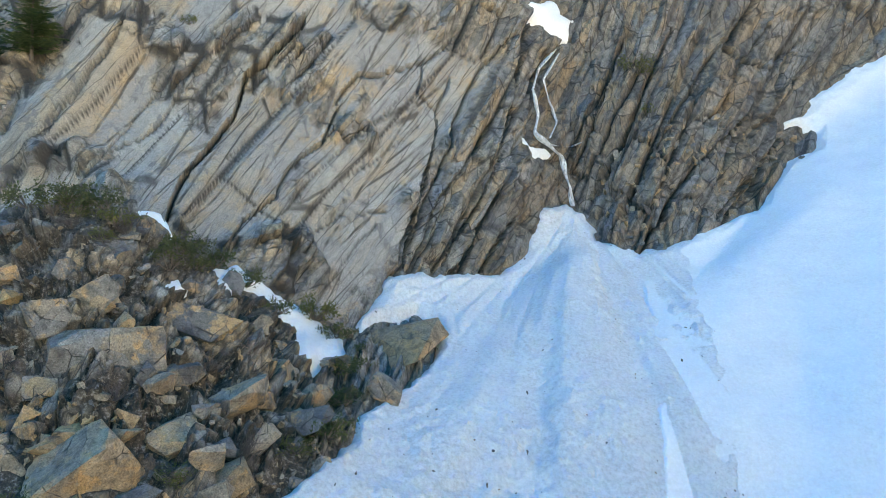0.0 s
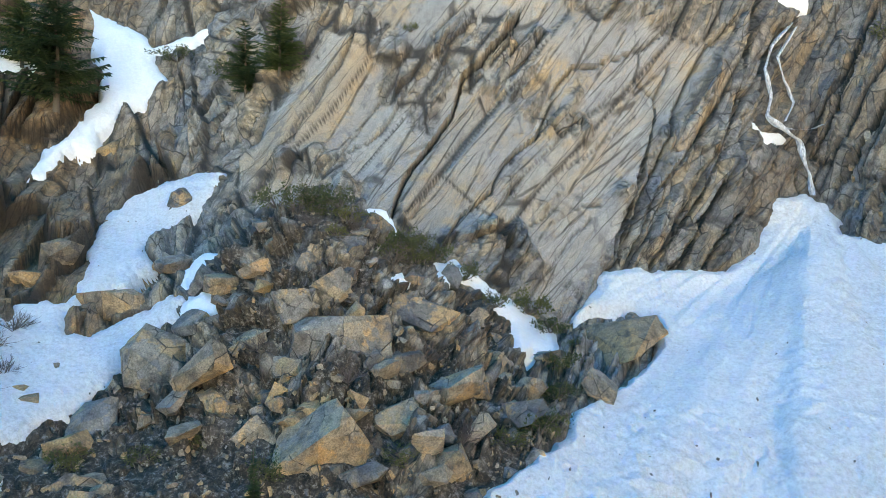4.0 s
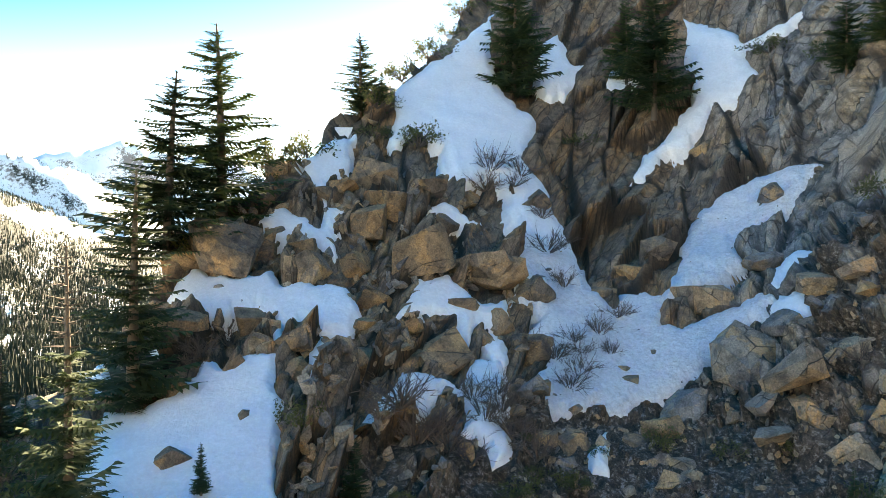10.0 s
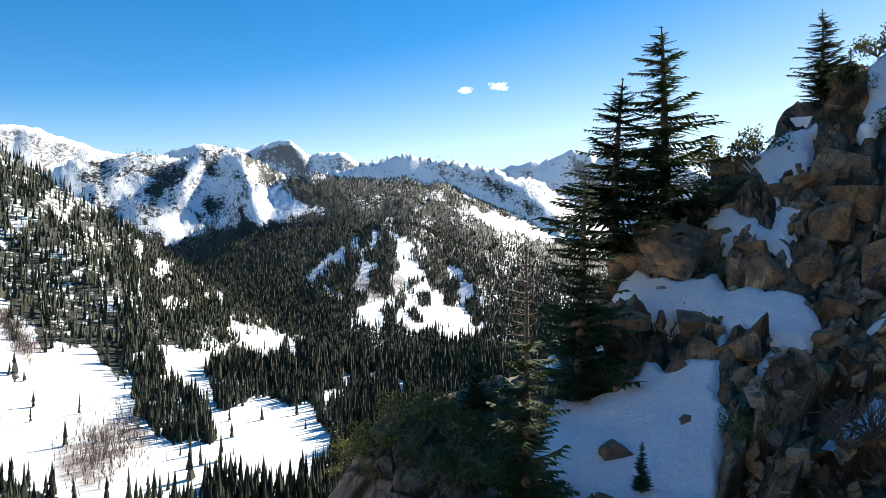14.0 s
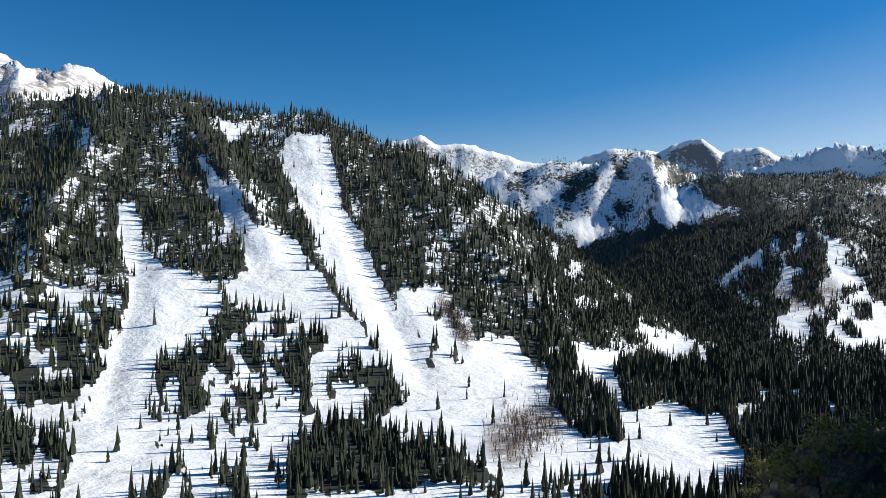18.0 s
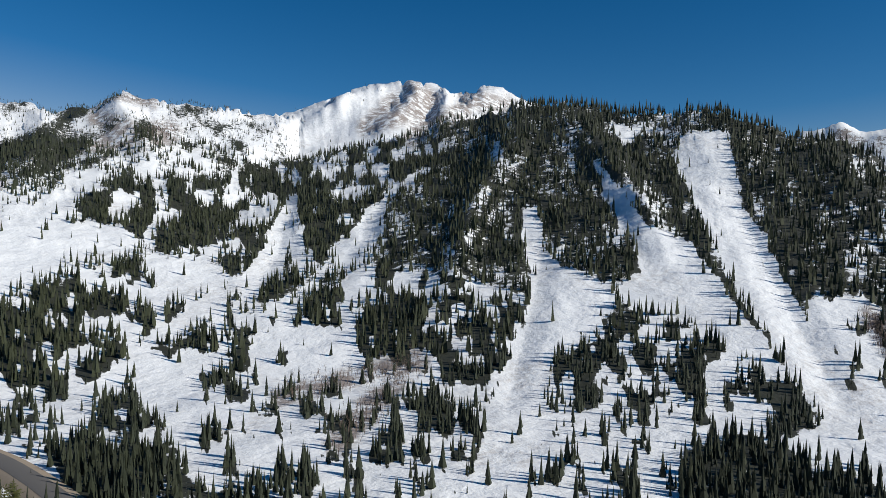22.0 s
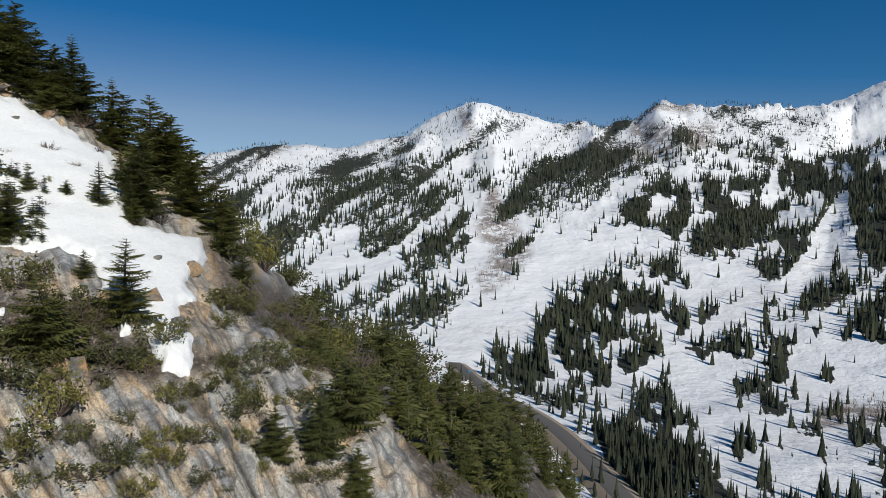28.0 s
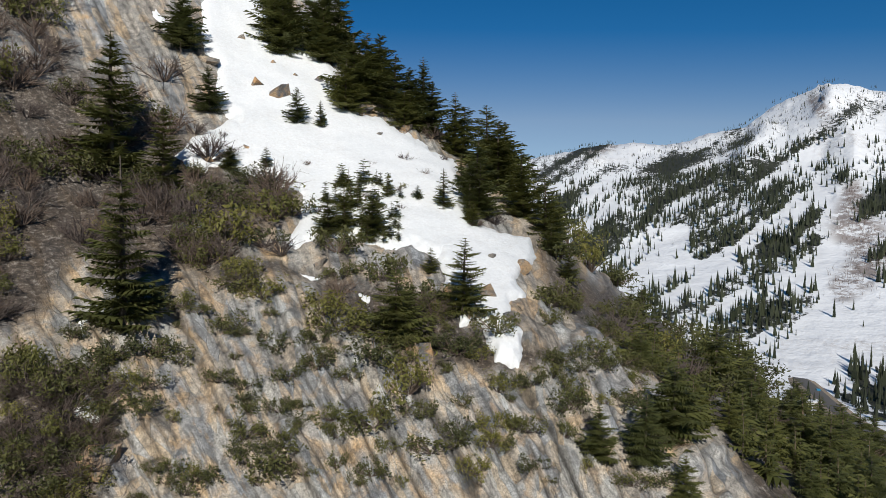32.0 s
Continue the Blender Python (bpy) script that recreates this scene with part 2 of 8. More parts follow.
def snow_material(name, dirt=0.0, lumps=0.3):
    m, t, s = material(name)
    at = position(t)
    c = blend(t, ramp(t, noise_of(t, at, 0.25, 5), (0.35, 0.0), (0.7, 1.0)), (0.86, 0.875, 0.885), (0.92, 0.925, 0.93))
    grime = blend(t, ramp(t, noise_of(t, at, 0.16, 3), (0.36, 0.15), (0.58, 1.0)), 0.0, ramp(t, noise_of(t, at, 2.5, 9, 0.85), (0.47, 0.0), (0.6, 1.0)))
    grime = blend(t, dirt, 0.0, grime)
    c = blend(t, 1.0, c, ramp(t, noise_of(t, at, 3.2, 8, 0.8), (0.36, 1.0 - 0.22 * lumps), (0.5, 0.97), (0.62, 1.04)), "MULTIPLY")
    c = blend(t, grime, c, (0.42, 0.34, 0.26))
    t.links.new(c, s.inputs["Base Color"])
    s.inputs["Roughness"].default_value = 0.6
    n1 = bump(t, s, noise_of(t, at, 0.7, 8, 0.7), lumps, 0.5)
    bump(t, s, noise_of(t, at, 4.0, 6, 0.75), min(1.0, lumps * 1.5), 0.12, n1)
    return m


def flecked(name, low, high, scale=14.0, rough=0.8, through=0.0):
    m, t, s = material(name)
    info = t.nodes.new("ShaderNodeObjectInfo")
    isle = t.nodes.new("ShaderNodeNewGeometry")
    n = blend(t, 0.5, noise_of(t, position(t), scale, 4), isle.outputs["Random Per Island"])
    c = blend(t, n, low, high)
    c = blend(t, 1.0, c, ramp(t, info.outputs["Random"], (0.0, (0.75, 0.8, 0.85)), (1.0, (1.25, 1.2, 1.05))), "MULTIPLY")
    t.links.new(c, s.inputs["Base Color"])
    s.inputs["Roughness"].default_value = rough
    if through:                                                    # thin leaves let some light through
        thin = put(t, "ShaderNodeBsdfTranslucent", [("Color", c)])
        both = put(t, "ShaderNodeMixShader", [(1, s.outputs[0]), (2, thin.outputs[0])], Fac=through)
        t.links.new(both.outputs[0], t.nodes["Material Output"].inputs["Surface"])
    return m


def far_ground_material():
    m, t, s = material("far snow, rock and painted forest shade")
    at = position(t)
    white = blend(t, noise_of(t, at, 0.02, 5), (0.80, 0.81, 0.83), (0.88, 0.88, 0.89))
    rock = blend(t, noise_of(t, at, 0.05, 6, 0.7), (0.09, 0.07, 0.062), (0.22, 0.175, 0.15))
    crumble = noise_of(t, at, 0.05, 12, 0.78)
    bare = t.nodes.new("ShaderNodeMath")
    bare.operation = "ADD"
    t.links.new(attribute(t, "steep"), bare.inputs[0])
    t.links.new(crumble, bare.inputs[1])
    c = blend(t, ramp(t, bare.outputs[0], (0.9, 0.0), (0.94, 0.9)), white, rock)
    scrub = blend(t, ramp(t, noise_of(t, at, 0.006, 4), (0.54, 0.0), (0.66, 0.55)), 0.0, ramp(t, noise_of(t, at, 0.12, 6, 0.8), (0.46, 0.0), (0.64, 1.0)))
    c = blend(t, scrub, c, (0.34, 0.28, 0.24))
    c = blend(t, blend(t, attribute(t, "scrub"), 0.0, ramp(t, noise_of(t, at, 0.035, 9, 0.8), (0.44, 0.0), (0.52, 0.85))), c, (0.2, 0.15, 0.125))
    # near-black mottling painted on wooded snow, for tree shade and the farthest trees
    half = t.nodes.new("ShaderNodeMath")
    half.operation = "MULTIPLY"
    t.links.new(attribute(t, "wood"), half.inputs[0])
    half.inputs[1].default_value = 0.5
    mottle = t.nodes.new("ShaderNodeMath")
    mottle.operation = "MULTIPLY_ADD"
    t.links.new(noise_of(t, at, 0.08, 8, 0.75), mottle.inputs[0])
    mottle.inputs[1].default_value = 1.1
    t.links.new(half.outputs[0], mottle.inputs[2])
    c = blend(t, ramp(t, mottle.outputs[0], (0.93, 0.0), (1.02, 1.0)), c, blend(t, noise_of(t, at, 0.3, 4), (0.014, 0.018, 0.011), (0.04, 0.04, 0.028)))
    t.links.new(c, s.inputs["Base Color"])
    s.inputs["Roughness"].default_value = 0.75
    n1 = bump(t, s, noise_of(t, at, 0.02, 6, 0.6), 0.8, 8.0)
    bump(t, s, noise_of(t, at, 0.15, 5, 0.6), 0.4, 0.8, n1)
    return m


FAR_GROUND = far_ground_material()
GRANITE = granite("jointed granite", rusty=0.42, face=True)
BOULDER = granite("granite boulder", (0.37, 0.36, 0.345), (0.13, 0.128, 0.128), rusty=0.75)
BROWN_BOULDER = granite("weathered brown granite", (0.33, 0.265, 0.2), (0.1, 0.085, 0.07), rusty=0.6)
BOULDER_STUFF = granite("broken granite", (0.36, 0.345, 0.32), (0.12, 0.115, 0.11), rusty=0.5, loose=True)
SNOW = snow_material("spring snow", 0.15)
DIRTY_SNOW = snow_material("avalanche snow", 0.34, 1.0)
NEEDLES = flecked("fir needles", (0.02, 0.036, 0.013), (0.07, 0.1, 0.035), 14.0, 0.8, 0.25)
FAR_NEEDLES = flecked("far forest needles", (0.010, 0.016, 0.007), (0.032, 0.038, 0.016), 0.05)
# lighter copy of the needles: full sun put into the olive colour
SUN_NEEDLES = flecked("sunlit olive needles", (0.06, 0.075, 0.02), (0.19, 0.19, 0.06), 14.0, 0.7, 0.35)
BARK = flecked("bark", (0.07, 0.05, 0.035), (0.18, 0.14, 0.11), 6.0)
TWIGS = flecked("bare twigs", (0.075, 0.053, 0.044), (0.2, 0.15, 0.13), 4.0)
DEAD = flecked("dead grey wood", (0.16, 0.13, 0.11), (0.3, 0.26, 0.23), 5.0)
# lit copy of the shrub leaves, sunlight mixed into its yellow-green
SUNLIT_LEAVES = flecked("sunlit yellow-green shrub leaves", (0.09, 0.10, 0.02), (0.25, 0.23, 0.07), 14.0, 0.7, 0.3)
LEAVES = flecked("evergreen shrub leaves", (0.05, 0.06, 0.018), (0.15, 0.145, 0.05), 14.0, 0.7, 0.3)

ASPHALT = flecked("worn asphalt", (0.12, 0.103, 0.09), (0.2, 0.175, 0.155), 2.0, 0.9)
GRIT = flecked("roadside grit", (0.2, 0.16, 0.13), (0.34, 0.28, 0.23), 0.6, 0.95)


def water_material():
    m, t, s = material("falling water")
    foam = noise_of(t, position(t, (0, 0, 0), (3.0, 3.0, 0.5)), 1.6, 5, 0.7)
    t.links.new(blend(t, ramp(t, foam, (0.35, 0.0), (0.6, 1.0)), (0.2, 0.23, 0.25), (0.8, 0.83, 0.85)), s.inputs["Base Color"])
    s.inputs["Roughness"].default_value = 0.25
    bump(t, s, foam, 0.8, 0.1)
    return m


WATER = water_material()
CLOUD, cloud_tree, cloud_shader = material("thin cloud")
cloud_shader.inputs["Base Color"].default_value = (0.95, 0.95, 0.96, 1)
cloud_shader.inputs["Roughness"].default_value = 1.0
cloud_shader.inputs["Alpha"].default_value = 0.13
# a white glow of its own, in place of sunlight coming through from behind
cloud_shader.inputs["Emission Color"].default_value = (1, 1, 1, 1)
cloud_shader.inputs["Emission Strength"].default_value = 0.45


# ---- the near mountainside: profiles by bearing, each of distance and height angle outwards ----
STATIONS = []


def station(b, *profile):
    STATIONS.append((b, profile))


LOW = ((44, -38), (60, -36), (85, -34.5), (115, -33), (155, -32), (200, -31), (240, -29.5))
station(-200, *LOW)
station(-184, *LOW)
station(-178, (38, -36), (60, -33), (90, -31), (130, -29), (170, -28), (210, -27.5), (250, -26.5))
station(-170, (36, -30), (55, -27), (85, -25), (120, -24), (170, -23.5), (220, -23.5), (280, -22.8))
station(-163, (46, -26), (54, -22), (70, -19.5), (105, -18), (150, -17), (200, -16.5), (260, -16))
station(-157, (44, -25), (50, -20), (60, -16.5), (78, -14.5), (108, -13.5), (146, -13), (190, -12.5))
station(-150, (42, -24), (46.5, -18), (53, -14), (62, -11.5), (75, -10), (95, -9), (125, -8.5))
station(-144, (41, -24), (45, -17.5), (50.5, -12), (58, -8.5), (69, -6), (83, -4.5), (97, -3.5))
station(-137, (41, -24), (45, -16.5), (50.5, -10), (58.5, -5), (69, -1), (80, 1.8), (90, 3))
station(-131, (41, -24), (45, -16.5), (50, -9.5), (58, -4), (70, 1.5), (83, 5.5), (95, 7.8))
station(-125, (41, -24), (45, -16.5), (50, -9.5), (58, -4), (72, 3), (88, 9), (104, 13.2))
station(-119, (41, -24), (45, -16.5), (50, -9.5), (59, -3), (74, 4.5), (94, 12.5), (118, 20))
station(-110, (41, -24), (45, -16.5), (50, -9.5), (59, -3), (74, 5), (92, 14), (125, 25))
station(-98, (41, -24), (46, -16), (51, -9), (59, -2), (72, 5), (90, 15), (120, 27))
station(-66, (40, -24), (50, -15), (62, -7), (76, 0), (92, 7), (110, 16), (145, 27))
station(-34, (52, -24), (68, -11), (85, -2), (105, 5.5), (135, 12.5), (145, 18), (165, 27))
station(-27, (51, -24), (66, -12), (80, -4.5), (95, 2), (117, 8.5), (126, 16), (150, 28))
station(-21, (49, -24), (62, -13), (72, -7), (82, -3), (95, 1.5), (106, 12), (135, 27))
station(-15.5, (47, -24), (60, -13), (70, -7.5), (79, -4), (88, -0.5), (100, 11), (125, 26))
station(-10.5, (46, -24), (58, -13.5), (70, -6), (82, -1), (95, 3.2), (104, 13), (122, 25))
station(-6, (45, -24), (57, -14), (66, -8.5), (75, -5), (83, -2), (93, 12), (112, 27))
station(0, (44, -24), (55, -14.5), (63, -10), (71, -6), (78, -2.5), (87, 11), (105, 27))
station(5, (42, -24), (52, -16), (60, -11), (66, -8), (73, -4.5), (82, 10), (100, 27))
station(9, (41, -24), (49, -17), (57, -11.5), (63, -9), (70, -6.3), (79, 9), (98, 27))
station(14, (40, -24), (47, -17), (55, -10), (61, -6.5), (68, -3), (78, 10), (97, 27))
station(20, (39, -24), (46, -16), (54, -7), (61, -0.5), (68, 1.2), (78, 12), (97, 27))
station(26, (38, -24), (45, -16), (53, -6.5), (61, 2.5), (69, 3.8), (79, 13), (98, 27))
station(31, (38, -24), (45, -16), (53, -7), (62, 1.5), (71, 3), (82, 13), (101, 27))
station(36, (38, -24), (45, -17), (54, -9), (64, -2), (78, 3.5), (95, 13), (125, 26))
station(42, (38, -24), (46, -17), (56, -10), (68, -3), (82, 3), (100, 13), (132, 26))
station(48, (38, -24), (47, -16), (58, -9), (70, -2.5), (85, 4), (104, 13), (136, 25))
station(54, (37, -24), (46, -15.5), (57, -8.5), (70, -1.5), (85, 5.5), (104, 14), (132, 23))
station(59, (36, -24), (45, -15), (55, -8), (67, -1), (80, 6), (97, 13), (118, 19.5))
station(65, (35, -24), (44, -15), (53, -8), (63, -1), (74, 5), (86, 10), (98, 13.5))
station(71, (34, -24), (42, -15.5), (50, -9), (59, -3), (68, 2), (77, 6), (84, 8.8))
station(76, (33, -24), (41, -16), (48, -10), (56, -5), (64, -1), (70, 2.5), (75, 4.6))
station(80, (33, -24), (40, -17), (47, -11.5), (54, -7), (61, -3), (66, 0), (70, 2.3))
station(83, (33, -24), (40, -18), (46, -13), (52, -9), (58, -5.5), (63, -3), (66, -1.5))
station(86, (33, -24), (38, -20), (43, -16), (48, -13), (53, -10.5), (58, -8.5), (62, -7))
station(90, (32, -25), (36, -22), (40, -19), (44, -16.5), (48, -14), (52, -12), (56, -10.5))
station(96, (32, -26), (36, -23), (40, -20), (43, -17.5), (46, -15.5), (50, -13.5), (54, -12))
station(102, (32, -28), (35, -26), (38, -23), (41, -20.5), (44, -18), (47, -16), (50, -14))
station(106, (34, -31), (37, -29), (40, -27), (42, -25), (44, -23), (46, -21), (48, -19))
station(110, (40, -34), (48, -33), (56, -32), (64, -31), (74, -30), (84, -29), (95, -28))
station(116, *LOW)
station(160, *LOW)

BOUND = np.array([s[0] for s in STATIONS], float)
RIM = np.array([[p for p in s[1]] for s in STATIONS], float)      # stations, rows, (distance, angle)


def blurred(values, step, width):
    """Values at even bearings, softened over a width in degrees."""
    k = int(round(2 * width / step))
    w = np.exp(-0.5 * (np.arange(-k, k + 1) * step / width) ** 2)
    w /= w.sum()
    return np.convolve(np.pad(values, k, mode="edge"), w, mode="valid")


EVEN = np.arange(-200, 160.01, 0.25)
ROWS = []                                                          # distance and level of the eleven rows, at EVEN
for k in range(7):
    r = blurred(np.interp(EVEN, BOUND, RIM[:, k, 0]), 0.25, 0.9)
    a = blurred(np.interp(EVEN, BOUND, RIM[:, k, 1]), 0.25, 0.9)
    ROWS.append((r, r * np.tan(np.radians(a))))
massif = smooth(-128, -116, EVEN) * (1 - smooth(52, 60, EVEN))     # where the mountain goes on upwards
r7, z7 = ROWS[-1]
ROWS.append((r7 + 14 + 40 * massif, z7 - 9 + 44 * massif))
ROWS.append((r7 + 130 + 60 * massif, np.minimum(z7, -20) - 140 + 120 * massif))
ROWS.insert(0, (np.full(len(EVEN), 5.0), np.full(len(EVEN), -27.0)))
ROWS.insert(0, (np.full(len(EVEN), 0.3), np.full(len(EVEN), -27.5)))

fine = lambda a, b, s: np.arange(a, b, s)
BEARINGS = np.concatenate([fine(-200, -175, 1.0), fine(-175, -98, 0.15), fine(-98, -34, 1.5), fine(-34, 111, 0.125), fine(111, 160.1, 1.0)])
NROW = 370


def near_grid(bearings, nrow):
    """The smooth mountainside: distance and level, (bearings, nrow), rows spread evenly over what the eye sees."""
    nb = len(bearings)
    rows_r = np.stack([np.interp(bearings, EVEN, r) for r, z in ROWS], 1)
    rows_z = np.stack([np.interp(bearings, EVEN, z) for r, z in ROWS], 1)
    nk = rows_r.shape[1]
    s = np.linspace(0, nk - 1, 45 * (nk - 1) + 1)
    k = np.minimum(s.astype(int), nk - 2)
    u = s - k

    def hermite(v):
        slope = np.gradient(v, axis=1)
        d = np.diff(v, axis=1)
        for j in range(nk):                                        # no overshoot
            lo = d[:, max(j - 1, 0)]
            hi = d[:, min(j, nk - 2)]
            slope[:, j] = np.where(lo * hi <= 0, 0, np.sign(lo) * np.minimum(np.abs(slope[:, j]), 2 * np.minimum(np.abs(lo), np.abs(hi))))
        a, b, ma, mb = v[:, k], v[:, k + 1], slope[:, k], slope[:, k + 1]
        return (2 * u ** 3 - 3 * u ** 2 + 1) * a + (u ** 3 - 2 * u ** 2 + u) * ma + (3 * u ** 2 - 2 * u ** 3) * b + (u ** 3 - u ** 2) * mb

    R, Z = hermite(rows_r), hermite(rows_z)
    el = np.degrees(np.arctan2(Z, R))
    seen = np.abs(np.diff(el, axis=1)) * np.where((el[:, 1:] > -26) & (el[:, 1:] < 24), 1.0, 0.08) + 3.0 * np.abs(np.diff(np.log(R), axis=1)) * 0.15
    run = np.concatenate([np.zeros((nb, 1)), np.cumsum(seen, axis=1)], 1)
    outR, outZ = np.empty((nb, nrow)), np.empty((nb, nrow))
    for i in range(nb):
        q = np.linspace(0, run[i, -1], nrow)
        outR[i], outZ[i] = np.interp(q, run[i], R[i]), np.interp(q, run[i], Z[i])
    return outR, outZ


NEAR_R, NEAR_Z = near_grid(BEARINGS, NROW)


def place(b, r, z):
    b = np.radians(b)
    return np.stack([-np.sin(b) * r, np.cos(b) * r, z], -1)


def sight(b, el, R, Z, top):
    """The first ground met in the direction of a bearing and a height angle: distance and level (arrays)."""
    b, el = np.atleast_1d(np.asarray(b, float)), np.atleast_1d(np.asarray(el, float))
    i = np.round(np.interp(b, BEARINGS, np.arange(len(BEARINGS)))).astype(int)
    out = np.array([(np.interp(e, top[k], R[k]), np.interp(e, top[k], Z[k])) for k, e in zip(i, el)])
    return out[:, 0], out[:, 1]


def grid_mesh(name, P, mats, keep=None, attrs=(), soft=True):
    """A mesh object over a grid of points (rows, columns, 3)."""
    n, m = P.shape[:2]
    idx = np.arange(n * m).reshape(n, m)
    q = np.stack([idx[:-1, :-1], idx[:-1, 1:], idx[1:, 1:], idx[1:, :-1]], -1).reshape(-1, 4)
    if keep is not None:
        q = q[keep.reshape(-1)]
    used, inv = np.unique(q, return_inverse=True)
    return quad_mesh(name, P.reshape(-1, 3)[used], inv.reshape(-1, 4), mats, [(k, v.reshape(-1)[used]) for k, v in attrs], soft)


def quad_mesh(name, verts, faces, mats, attrs=(), soft=True):
    me = bpy.data.meshes.new(name)
    k = faces.shape[1]
    me.vertices.add(len(verts))
    me.vertices.foreach_set("co", np.asarray(verts, np.float32).ravel())
    me.loops.add(faces.size)
    me.loops.foreach_set("vertex_index", faces.astype(np.int32).ravel())
    me.polygons.add(len(faces))
    me.polygons.foreach_set("loop_start", (np.arange(len(faces)) * k).astype(np.int32))
    me.polygons.foreach_set("use_smooth", np.full(len(faces), soft))
    for key, v in attrs:
        a = me.attributes.new(key, "FLOAT", "POINT")
        a.data.foreach_set("value", np.asarray(v, np.float32))
    me.update(calc_edges=True)
    for mat in mats:
        me.materials.append(mat)
    return me


